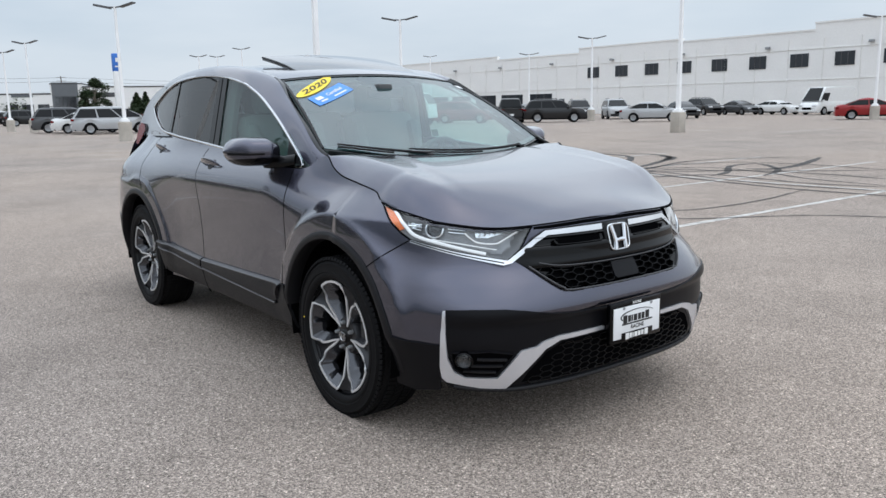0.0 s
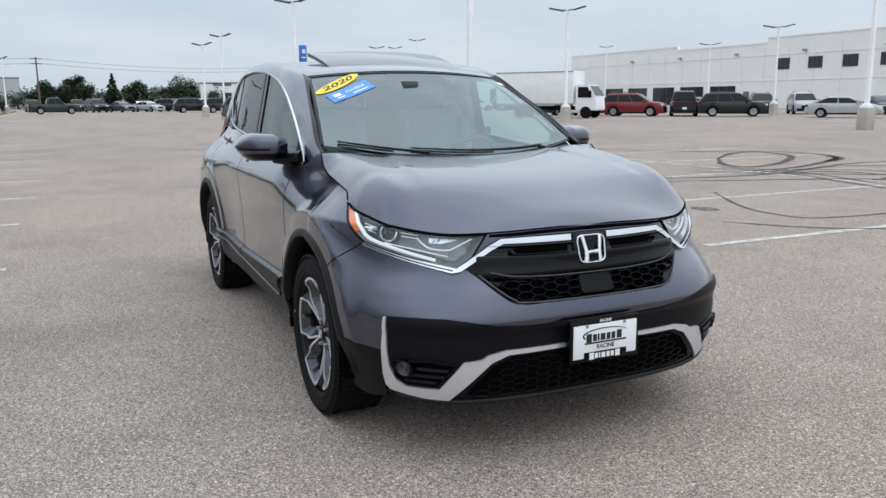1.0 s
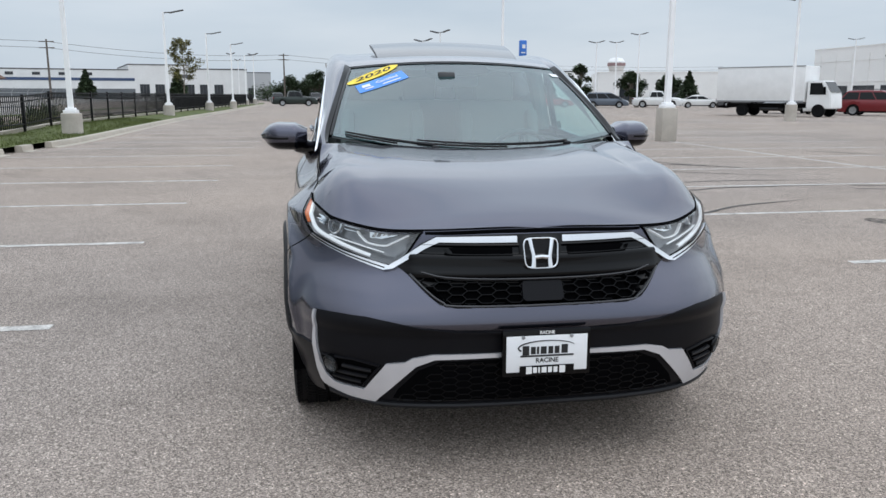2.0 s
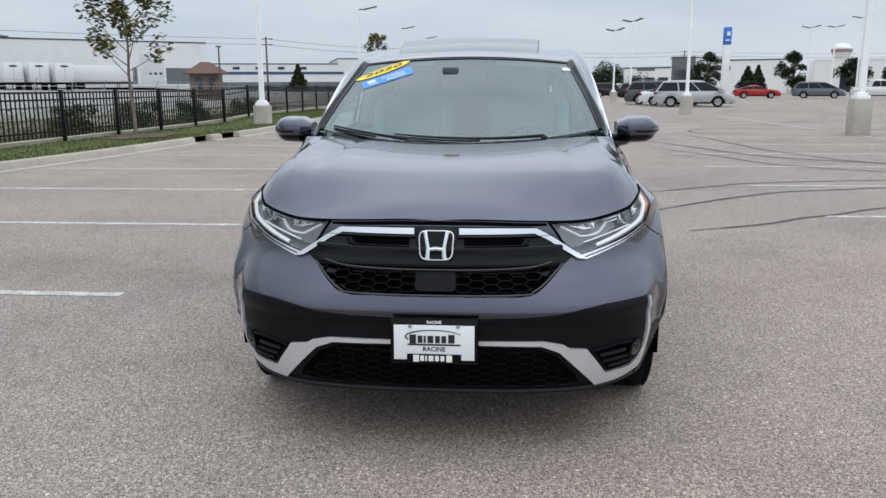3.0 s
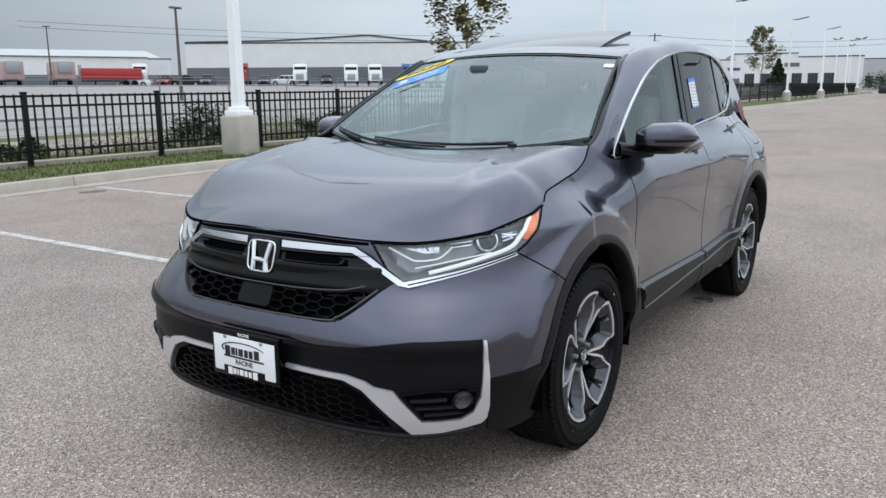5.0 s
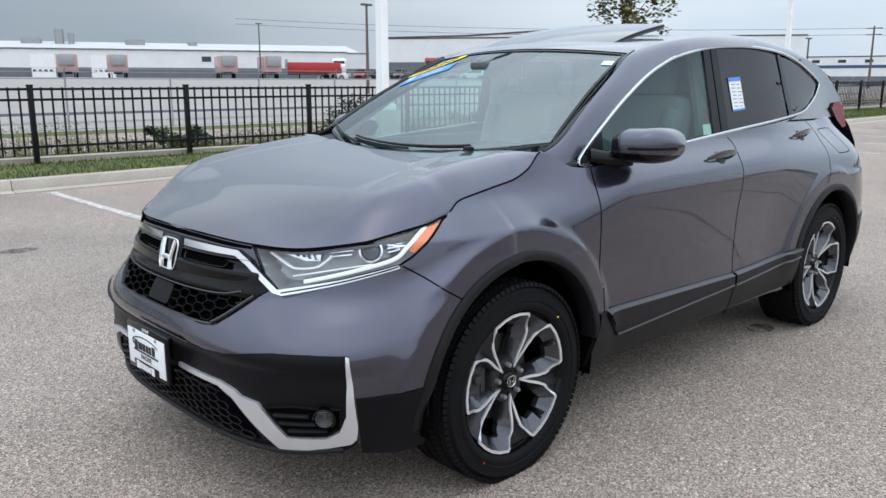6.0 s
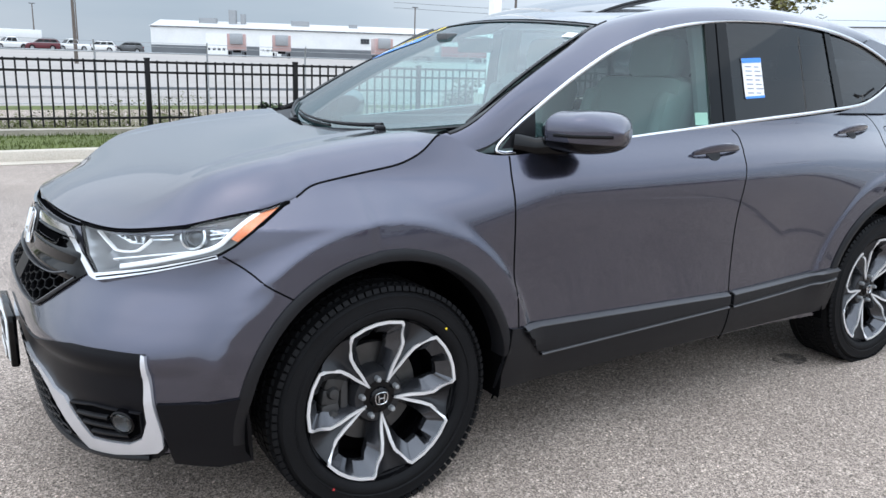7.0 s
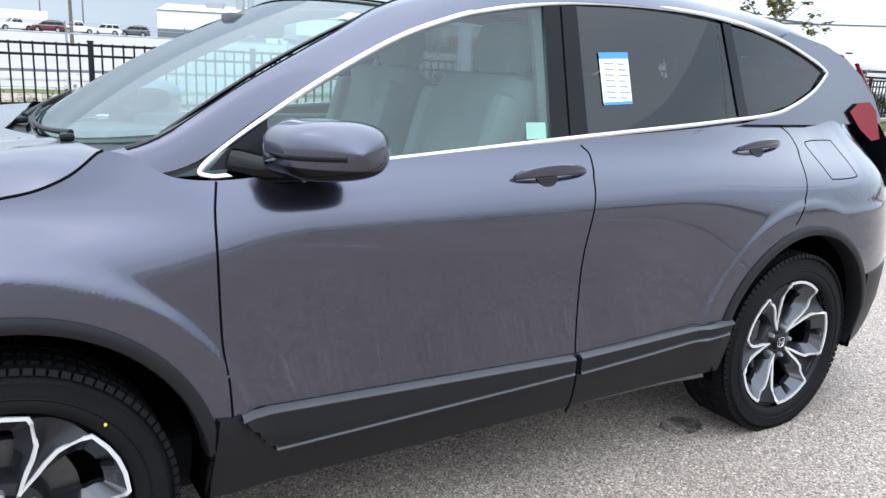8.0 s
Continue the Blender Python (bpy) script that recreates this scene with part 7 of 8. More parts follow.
# ---- trees ----
def leaf_cloud(rnd, centres, n, size, squash=0.8):
    """Many small tilted leaves scattered in uneven clumps."""
    verts, faces = [], []
    for _ in range(n):
        c, r = rnd.choice(centres)
        d = Vector((rnd.gauss(0, 1), rnd.gauss(0, 1), rnd.gauss(0, squash)))
        d = d.normalized() * r * rnd.random() ** 0.45
        p = c + d
        a, s = rnd.uniform(0, 6.28), size * rnd.uniform(0.6, 1.3)
        u = Vector((math.cos(a), math.sin(a), rnd.uniform(-0.8, 0.5))) * s
        v = Vector((-math.sin(a), math.cos(a), rnd.uniform(-0.5, 0.5))) * s * 0.42
        k = len(verts)
        verts += [tuple(p - u * 0.5), tuple(p + v), tuple(p + u * 0.6), tuple(p - v)]
        faces.append((k, k + 1, k + 2, k + 3))
    return verts, faces


def crown(name, verts, faces, mat, parent, label):
    me = bpy.data.meshes.new(name)
    me.from_pydata(verts, [], faces)
    me.materials.append(mat)
    ob = new(name, me)
    ob.parent = parent
    return tagged(ob, label)


def young_tree(x, y, z, h, seed, dense=2300):
    rnd = random.Random(seed)
    ob = thing("young_tree", "slender young street tree with sparse green leaves", "tree", "young trees", at=pose(x, y, z))
    f = bmesh.new()
    lean = [Vector((0.06 * math.sin(k * 0.9 + seed), 0.05 * math.cos(k * 1.3), h * k / 8)) for k in range(9)]
    tube(f, lean, [0.055 - 0.046 * k / 8 for k in range(9)], 8)
    centres = []
    for k in range(22):
        t = 0.36 + 0.62 * k / 22
        base = lean[int(t * 8)].lerp(lean[min(8, int(t * 8) + 1)], t * 8 - int(t * 8))
        a = k * 2.4 + rnd.uniform(-0.4, 0.4)
        ln = h * (0.24 * (1.15 - t) + 0.10) * rnd.uniform(0.75, 1.2)
        tip = base + Vector((math.cos(a) * ln * 0.8, math.sin(a) * ln * 0.8, ln * rnd.uniform(0.5, 0.95)))
        mid = base.lerp(tip, 0.5) + Vector((0, 0, -0.06 * ln))
        tube(f, [base, mid, tip], [0.016, 0.011, 0.004], 5)
        centres += [(tip, 0.19 * ln + 0.13), (mid.lerp(tip, 0.6), 0.17 * ln + 0.09)]
    centres.append((lean[8], 0.2))
    part("trunk", f, M_BARK, ob, "thin grey trunk with upward limbs")
    v, fc = leaf_cloud(rnd, centres, dense, 0.135)
    crown("crown", v, fc, M_LEAF, ob, "sparse clumps of small leaves")


young_tree(-15.6, -9.9, 0.17, 4.3, 3)
young_tree(-57.0, -10.2, 0.15, 5.0, 8, 3000)


def shrub(x, y, w, h, seed):
    rnd = random.Random(seed)
    ob = thing("shrub", "dense green shrub behind the iron fence", "shrub", "fence shrubs", at=pose(x, y, 0.05))
    f = bmesh.new()
    centres = []
    for k in range(16):
        a, t = k * 2.4, (k + 0.5) / 16
        tip = Vector((math.cos(a) * w * 0.42 * math.sqrt(t), math.sin(a) * 0.45 * math.sqrt(t), h * rnd.uniform(0.25, 0.9)))
        tube(f, [(0.1 * math.cos(a), 0.1 * math.sin(a), -0.05), tuple(tip * 0.5), tuple(tip)], [0.016, 0.010, 0.004], 5)
        centres.append((tip, 0.24 * h * rnd.uniform(0.8, 1.3)))
    part("stem", f, M_BARK, ob, "thin branching stems")
    v, fc = leaf_cloud(rnd, centres, 2600, 0.075)
    crown("crown", v, fc, M_LEAFDK, ob, "dense small dark leaves")


for k, (x, w, h) in enumerate(((-7.8, 1.9, 1.05), (-12.0, 2.3, 0.75), (-16.4, 2.0, 0.85), (-20.5, 2.4, 0.9), (-25.0, 2.6, 0.95), (-31.0, 3.0, 0.9), (-3.6, 1.5, 0.5))):
    shrub(x, -12.1, w, h, 60 + k)


def big_tree(x, y, z, h, w, seed, conifer=False, n=2600):
    rnd = random.Random(seed)
    ob = thing("tree", "dark green conifer beside the buildings" if conifer else "broad leafy green tree far off", "tree", "far trees", at=pose(x, y, z))
    f = bmesh.new()
    tube(f, [(0, 0, -0.2), (0.05, 0.03, h * 0.5), (0, 0, h * 0.92)], [0.22, 0.14, 0.03], 7)
    centres = []
    if conifer:
        for k in range(26):
            t = k / 26
            a, r = k * 2.4, w * 0.5 * (1 - t) * rnd.uniform(0.75, 1.1)
            c = Vector((math.cos(a) * r * 0.7, math.sin(a) * r * 0.7, h * (0.12 + 0.86 * t)))
            tube(f, [(0, 0, c.z + 0.1), tuple(c)], [0.03, 0.01], 4)
            centres.append((c, 0.22 * w * (1.05 - t)))
    else:
        for k in range(26):
            a, t = k * 2.4, rnd.random()
            r = w * 0.5 * math.sin(math.pi * (0.15 + 0.8 * t)) * rnd.uniform(0.4, 1.0)
            c = Vector((math.cos(a) * r, math.sin(a) * r, h * (0.25 + 0.7 * t)))
            tube(f, [(0, 0, h * 0.3), tuple(c)], [0.07, 0.02], 4)
            centres.append((c, 0.16 * w * rnd.uniform(0.7, 1.3)))
    part("trunk", f, M_BARK, ob)
    v, fc = leaf_cloud(rnd, centres, n * 2, 0.34)
    crown("crown", v, fc, M_LEAFDK, ob, "dark green foliage")


for i, (x, y, h, w, con) in enumerate(((-127.7, 44.4, 6.4, 4.8, False), (-129.7, 37.9, 4.6, 4.0, True), (-131.4, 31.8, 6.6, 5.0, False), (-121, 60.9, 5.6, 4.4, True), (-116, 55, 4.6, 4.2, False), (-138.9, 42.2, 5.0, 3.6, True),
                                       (-124, 52, 5.0, 5.0, False), (-164, 18.5, 6.2, 7.0, False), (-168, 6.5, 7.2, 4.0, True), (-166, 0.5, 6.0, 5.5, False), (-170, 11, 5.2, 6.0, False), (-175, -6, 5.0, 7.0, False), (-172, -1.5, 5.6, 6.0, False), (-108, -30.5, 3.8, 2.6, True), (-128, -22.0, 4.4, 3.2, True))):
    big_tree(x, y, 0 if y > -20 else 1.0, h, w, 20 + i, con)
rnd = random.Random(77)
centres = []
for k in range(90):
    t = k / 90
    p = Vector((-182, -14, 0)).lerp(Vector((-160, 26, 0)), t)
    centres.append((p + Vector((rnd.uniform(-5, 5), rnd.uniform(-1, 1), rnd.uniform(0.8, 3.2))), rnd.uniform(1.2, 2.4)))
v, fc = leaf_cloud(rnd, centres, 9000, 0.45)
me = bpy.data.meshes.new("far_hedge")
me.from_pydata(v, [], fc)
me.materials.append(M_LEAFDK)
tagged(new("far_hedge", me), "dark uneven band of far bushes", "bushes", kind="stuff")


# ---- buildings ----
def facade(name, label, a, b2, z0, tops, depth, wall, openings, roof_mat=None, cat="building", parapet=False):
    """A building with a front from a to b. tops: (share, height) steps along the front; openings: (x0, x1, z0, z1, material, name) in metres along it."""
    a, b2 = Vector((*a, z0)), Vector((*b2, z0))
    d = (b2 - a).normalized()
    ln = (b2 - a).length
    back = Vector((d.y, -d.x, 0))
    if back.dot((a + b2) / 2 - Vector((2, 0, 0))) < 0:
        back = -back
    ob = thing(name, label, cat, at=Matrix.Translation(a))
    m = Matrix((d.to_4d(), back.to_4d(), Vector((0, 0, 1, 0)), Vector((0, 0, 0, 1)))).transposed()
    m[3][0] = m[3][1] = m[3][2] = 0
    m.translation = Vector((0, 0, 0))
    low = min(h for _, h in tops) - 0.8
    if parapet:
        f = bmesh.new()
        box(f, (ln / 2, depth / 2 + 0.2, low / 2 - 0.3), (ln - 0.1, depth - 0.4, low + 0.6), 0.0, m)
        part("hall", f, wall, ob, smooth=False)
    for (s0, h), (s1, _) in zip(tops, tops[1:] + [(1.0, 0)]):
        thick = 0.4 if parapet else depth
        f = bmesh.new()
        box(f, ((s0 + s1) / 2 * ln, thick / 2, h / 2 - 0.3), ((s1 - s0) * ln, thick, h + 0.6), 0.0, m)
        part("wall", f, wall, ob, smooth=False)
        f = bmesh.new()
        box(f, ((s0 + s1) / 2 * ln, thick / 2, h + 0.06), ((s1 - s0) * ln + 0.1, thick + 0.16, 0.16 if parapet else 0.22), 0.0, m)
        part("roof_edge", f, roof_mat or wall, ob, smooth=False)
    for x0, x1, w0, w1, mat, nm in openings:
        f = bmesh.new()
        box(f, ((x0 + x1) / 2, -0.02, (w0 + w1) / 2), (x1 - x0, 0.10, w1 - w0), 0.0, m)
        op = part(nm, f, mat, ob, smooth=False)
        if nm == "window" and x1 - x0 > 1.0:
            for k in range(1, 3):
                f = bmesh.new()
                box(f, (x0 + (x1 - x0) * k / 3, -0.08, (w0 + w1) / 2), (0.07, 0.05, w1 - w0), 0.0, m)
                part("window_bar", f, M_ROOFDK, op, smooth=False)
    return ob, m


# long white precast building
M_JOINT = material("pale_wall_joint", (0.78, 0.77, 0.75), 0.8)
ops = []
L0 = -122.0
for i in range(14):
    x0 = -74.0 + 5.03 * i - L0
    ops.append((x0, x0 + 2.1, 5.0, 6.45, M_DKWIN, "window"))
for i in range(6):
    x0 = -117.7 + 6.35 * i - L0
    ops.append((x0, x0 + 4.9, 0.3, 3.0, M_DKWIN, "window"))
ops.append((-79.5 - L0, -78.5 - L0, 0, 2.2, M_WALLGREY, "door"))
for k in range(28):
    ops.append((4.0 * k + 1.9, 4.0 * k + 1.915, 0, 8.0, M_JOINT, "panel_joint"))
for zz in (3.6, 6.9):
    ops.append((0.2, 117.8, zz, zz + 0.015, M_JOINT, "panel_joint"))
white, m = facade("white_building", "long white precast industrial building with dark windows", (L0, 84), (-4.0, 84), 0, [(0, 9.0), (0.243, 8.5), (0.392, 9.15), (0.54, 8.85), (0.685, 9.6)], 30, M_WALLWHITE, ops, parapet=True)
for k in range(9):
    f = bm_box((18 + 11.5 * k, -0.25, 7.3), (0.5, 0.4, 0.28), 0.05)
    part("wall_lamp", f, M_STEEL, white)

# dealership with a dark glass entrance
ops = [(1.5 + 2.6 * k, 3.4 + 2.6 * k, 0.4, 3.0, M_DKWIN, "window") for k in range(3)] + [(9.2, 13.6, 0, 6.9, M_WALLGREY, "entrance_frame"), (9.6, 13.2, 0.2, 4.4, M_DKWIN, "window"), (2.5, 6.0, 4.3, 4.9, M_WALLGREY, "sign_bar"), (13.9, 20.0, 4.2, 5.0, M_ROOFDK, "sign_bar")]
facade("dealership", "white car dealership with a dark glass entrance", (-158.5, 22), (-148, 50), 0, [(0, 4.8), (0.30, 6.6), (0.48, 6.0)], 20, M_WALLWHITE, ops, M_ROOFDK)
facade("low_shed", "low pale shed far behind parked cars", (-140, 52), (-128, 92), 0, [(0, 5.6), (0.6, 6.0)], 25, M_WALLWHITE, [(4 + 9 * k, 7 + 9 * k, 0.2, 3.4, M_DKWIN, "window") for k in range(4)])
facade("brick_block", "low pale brick block with small windows", (-172, 14), (-158, 30), 0, [(0, 4.2), (0.5, 5.0)], 14, M_WALLMETAL, [(2 + 4 * k, 3.4 + 4 * k, 2.6, 3.6, M_DKWIN, "window") for k in range(5)])

# big white warehouse of the truck yard
M_DOORWHITE = material("ribbed_white_door", (0.62, 0.62, 0.61), 0.6, vary=0.06, scale=1.5)
ops = [(0, 44, 0, 3.0, M_WALLGREY, "wall_base"), (53.8, 63.6, 0, 2.8, M_WALLGREY, "wall_base"), (68.6, 75.6, 0, 2.8, M_WALLGREY, "wall_base")]
ops += [(64.2, 68.2, 0, 5.2, M_DOORWHITE, "overhead_door")] + [(64.7 + 0.9 * k, 65.2 + 0.9 * k, 1.6, 2.0, M_DKWIN, "door_pane") for k in range(4)] + [(45 + 3.5 * k, 46 + 3.5 * k, 2.6, 3.2, M_DKWIN, "window") for k in range(2)]
ware, m = facade("warehouse", "big white metal warehouse with a grey base", (-94.5, -117), (-140.5, -56.5), 2.2, [(0, 7.3)], 45, M_WALLMETAL, ops, M_ROOFDK)
f = bmesh.new()
for v0 in range(1):
    rows = [[(m @ Vector((x, y, z))) for x, z in ((0, 7.3), (16, 7.6), (33, 8.5), (44, 7.4), (76, 7.3))] for y in (-0.05, 45)]
    grid_faces(f, rows)
    f.faces.new([f.verts.new(m @ Vector((x, -0.05, z))) for x, z in ((0, 7.3), (16, 7.6), (33, 8.5), (44, 7.4))])
part("gable", f, M_WALLMETAL, ware, smooth=False)
f = bmesh.new()
ribbon(f, [m @ Vector((x, -0.1, z)) for x, z in ((0, 7.5), (16, 7.75), (33, 8.65), (44, 7.55))], [m.to_3x3() @ Vector((0, -1, 0))] * 4, 0.3, 0.1)
part("roof_edge", f, M_ROOFDK, ware, smooth=False)
# long low shed with overhead doors and roof units
ops = [(0, 9.5, 0, 1.8, M_WALLGREY, "wall_base"), (13.2, 18.7, 0, 1.9, M_WALLGREY, "wall_base"), (22.6, 70, 0, 1.9, M_WALLGREY, "wall_base"), (9.4, 13.1, 0, 4.0, M_WHITE, "overhead_door"), (18.8, 22.5, 0, 3.9, M_WHITE, "overhead_door"), (37, 38.6, 3.0, 3.9, M_DKWIN, "window")]
ops += [(9.7 + 0.85 * k, 10.2 + 0.85 * k, 1.1, 1.5, M_DKWIN, "door_pane") for k in range(4)] + [(19.1 + 0.85 * k, 19.6 + 0.85 * k, 1.1, 1.5, M_DKWIN, "door_pane") for k in range(4)]
shed, m = facade("long_shed", "long white shed with overhead doors and a grey base", (-31.5, -147), (-90, -122), 2.1, [(0, 4.9)], 22, M_WALLMETAL, ops, M_ROOFDK)
f = bmesh.new()
rows = [[m @ Vector((x, y, z)) for x in (-0.2, 66)] for y, z in ((-0.3, 4.95), (11, 6.6), (22, 4.95))]
grid_faces(f, rows)
f.faces.new([f.verts.new(m @ Vector((-0.1, y, z))) for y, z in ((0, 4.9), (11, 6.5), (22, 4.9))])
part("roof", f, material("pale_metal_roof", (0.50, 0.50, 0.49), 0.6, vary=0.08, scale=0.4), shed, smooth=False)
for x, w, h in ((9, 3.0, 1.0), (13.5, 1.2, 2.6), (15.4, 0.7, 1.9), (26, 3.2, 1.0), (36, 1.4, 0.7)):
    f = bmesh.new()
    box(f, (x, 8, 5.9 + h / 2), (w, 1.6, h), 0.1, m)
    part("roof_unit", f, M_STEEL, shed)
facade("far_shed", "white shed with a shallow dark-edged roof", (-86, -154), (-108, -138), 2.4, [(0, 5.2)], 20, M_WALLMETAL, [], M_ROOFDK)
M_BROWNROOF = material("brown_roof", (0.13, 0.075, 0.055), 0.85, vary=0.15)
house, m = facade("brown_house", "low building with a brown hipped roof", (-82, -35.6), (-83.4, -32.5), 0.8, [(0, 2.2)], 5, material("brown_wall", (0.16, 0.115, 0.09), 0.85, vary=0.12), [(0.5, 1.2, 0.5, 1.8, M_DKWIN, "window"), (1.9, 2.6, 0.5, 1.8, M_DKWIN, "window")], M_BROWNROOF)
f = bmesh.new()
low = [f.verts.new(m @ Vector((x, y, 2.2))) for x, y in ((-0.8, -0.8), (4.2, -0.8), (4.2, 5.8), (-0.8, 5.8))]
high = [f.verts.new(m @ Vector((x, y, 3.5))) for x, y in ((1.2, 1.6), (2.2, 1.6), (2.2, 3.4), (1.2, 3.4))]
for k in range(4):
    f.faces.new((low[k], low[(k + 1) % 4], high[(k + 1) % 4], high[k]))
f.faces.new(high)
f.faces.new(low[::-1])
bmesh.ops.recalc_face_normals(f, faces=f.faces)
part("roof", f, M_BROWNROOF, house, "brown shingled hipped roof", smooth=False)
ops = [(0, 34, 3.9, 4.5, material("blue_band", (0.04, 0.07, 0.15), 0.5), "blue_band"), (0, 34, 0, 2.2, M_WALLGREY, "wall_base")]
ops += [(35 + 3.2 * k, 37 + 3.2 * k, 0.4, 3.2, M_DKWIN, "window") for k in range(6)] + [(43, 46, 4.6, 5.4, M_WALLGREY, "sign_bar")]
ops += [(4 + 5 * k, 5.5 + 5 * k, 5.0, 5.6, M_DKWIN, "window") for k in range(5)]
facade("blue_band_building", "long grey and white plant with a blue band", (-171, -72), (-188, -16), 0.5, [(0, 6.2), (0.56, 7.4), (0.78, 6.6)], 30, M_WALLMETAL, ops, M_ROOFDK)
facade("grey_offices", "grey office block far behind the lot", (-212, -40), (-216, -12), 0, [(0, 5.0), (0.35, 8.0), (0.75, 7.2)], 20, material("pale_office_wall", (0.42, 0.43, 0.44), 0.7, vary=0.06), [(1.5 + 2.6 * k, 3.2 + 2.6 * k, 0.5, 3.2, M_DKWIN, "window") for k in range(9)], M_ROOFDK)

# water tower
wt = thing("water_tower", "white water tower on slim legs far away", "water tower", at=pose(-368, 144, 0))
f = bmesh.new()
lathe(f, [(0.001, 19.5), (2.8, 19.0), (4.1, 17.4), (4.2, 15.8), (3.5, 13.6), (1.6, 11.6), (1.1, 11.0), (0.9, -1)], 24, "z")
part("tank", f, M_WHITE, wt)
f = bmesh.new()
lathe(f, [(4.25, 16.9), (4.33, 16.6), (4.33, 15.8), (4.28, 15.4)], 24, "z")
part("tank_band", f, material("dull_red_band", (0.30, 0.20, 0.20), 0.6), wt)
for k in range(6):
    a = k * math.pi / 3
    f = bmesh.new()
    tube(f, [(3.1 * math.cos(a), 3.1 * math.sin(a), 13.4), (3.8 * math.cos(a), 3.8 * math.sin(a), -1)], 0.2, 6)
    part("leg", f, M_WHITE, wt)


# ---- parked vehicles ----
M_VGLASS = material("dark_vehicle_glass", (0.008, 0.009, 0.010), 0.10, vary=0.1, spec=0.22)
M_VRIM = material("vehicle_rim", (0.35, 0.36, 0.37), 0.35, metal=0.8, vary=0.1)
M_HEADL = material("vehicle_headlamp", (0.65, 0.66, 0.68), 0.15, vary=0.1, coat=0.5)
PAINTS = {}


def vpaint(rgb):
    if rgb not in PAINTS:
        PAINTS[rgb] = paint("vehicle_paint", rgb, metal=0.15, rough=0.35, coat=0.25)
    return PAINTS[rgb]


SHAPES = {  # length, width, hood and deck line, cabin: base front, top front, top rear, base rear, roof height, belt, wheel radius
    "sedan": (4.7, 1.82, ((-2.35, 0.80), (-2.2, 0.98), (-1.45, 1.02), (0.95, 0.98), (2.1, 0.80), (2.35, 0.62)), (1.22, 0.12, -0.85, -1.88), 1.45, 0.95, 0.32),
    "coupe": (4.8, 1.86, ((-2.4, 0.86), (-2.2, 1.0), (-1.5, 1.02), (0.85, 0.98), (2.15, 0.82), (2.4, 0.62)), (1.12, 0.05, -0.75, -2.02), 1.41, 0.96, 0.34),
    "suv": (4.9, 1.95, ((-2.42, 1.05), (-2.35, 1.12), (-1.5, 1.14), (1.1, 1.12), (2.2, 1.0), (2.42, 0.75)), (1.32, 0.45, -1.92, -2.36), 1.76, 1.10, 0.38),
    "minivan": (5.1, 1.98, ((-2.52, 1.0), (-2.45, 1.06), (-1.5, 1.05), (1.3, 1.03), (2.3, 0.86), (2.55, 0.62)), (1.92, 0.58, -2.0, -2.48), 1.73, 1.02, 0.35),
    "pickup": (5.7, 2.02, ((-2.85, 1.12), (-2.8, 1.16), (-0.95, 1.18), (1.0, 1.18), (2.5, 1.08), (2.82, 0.8)), (1.05, 0.45, -0.75, -0.98), 1.92, 1.18, 0.40),
    "van": (5.9, 2.05, ((-2.9, 1.2), (-2.85, 1.3), (-1, 1.3), (1.9, 1.28), (2.6, 1.1), (2.9, 0.7)), (2.45, 1.55, -2.82, -2.90), 2.55, 1.25, 0.37),
}


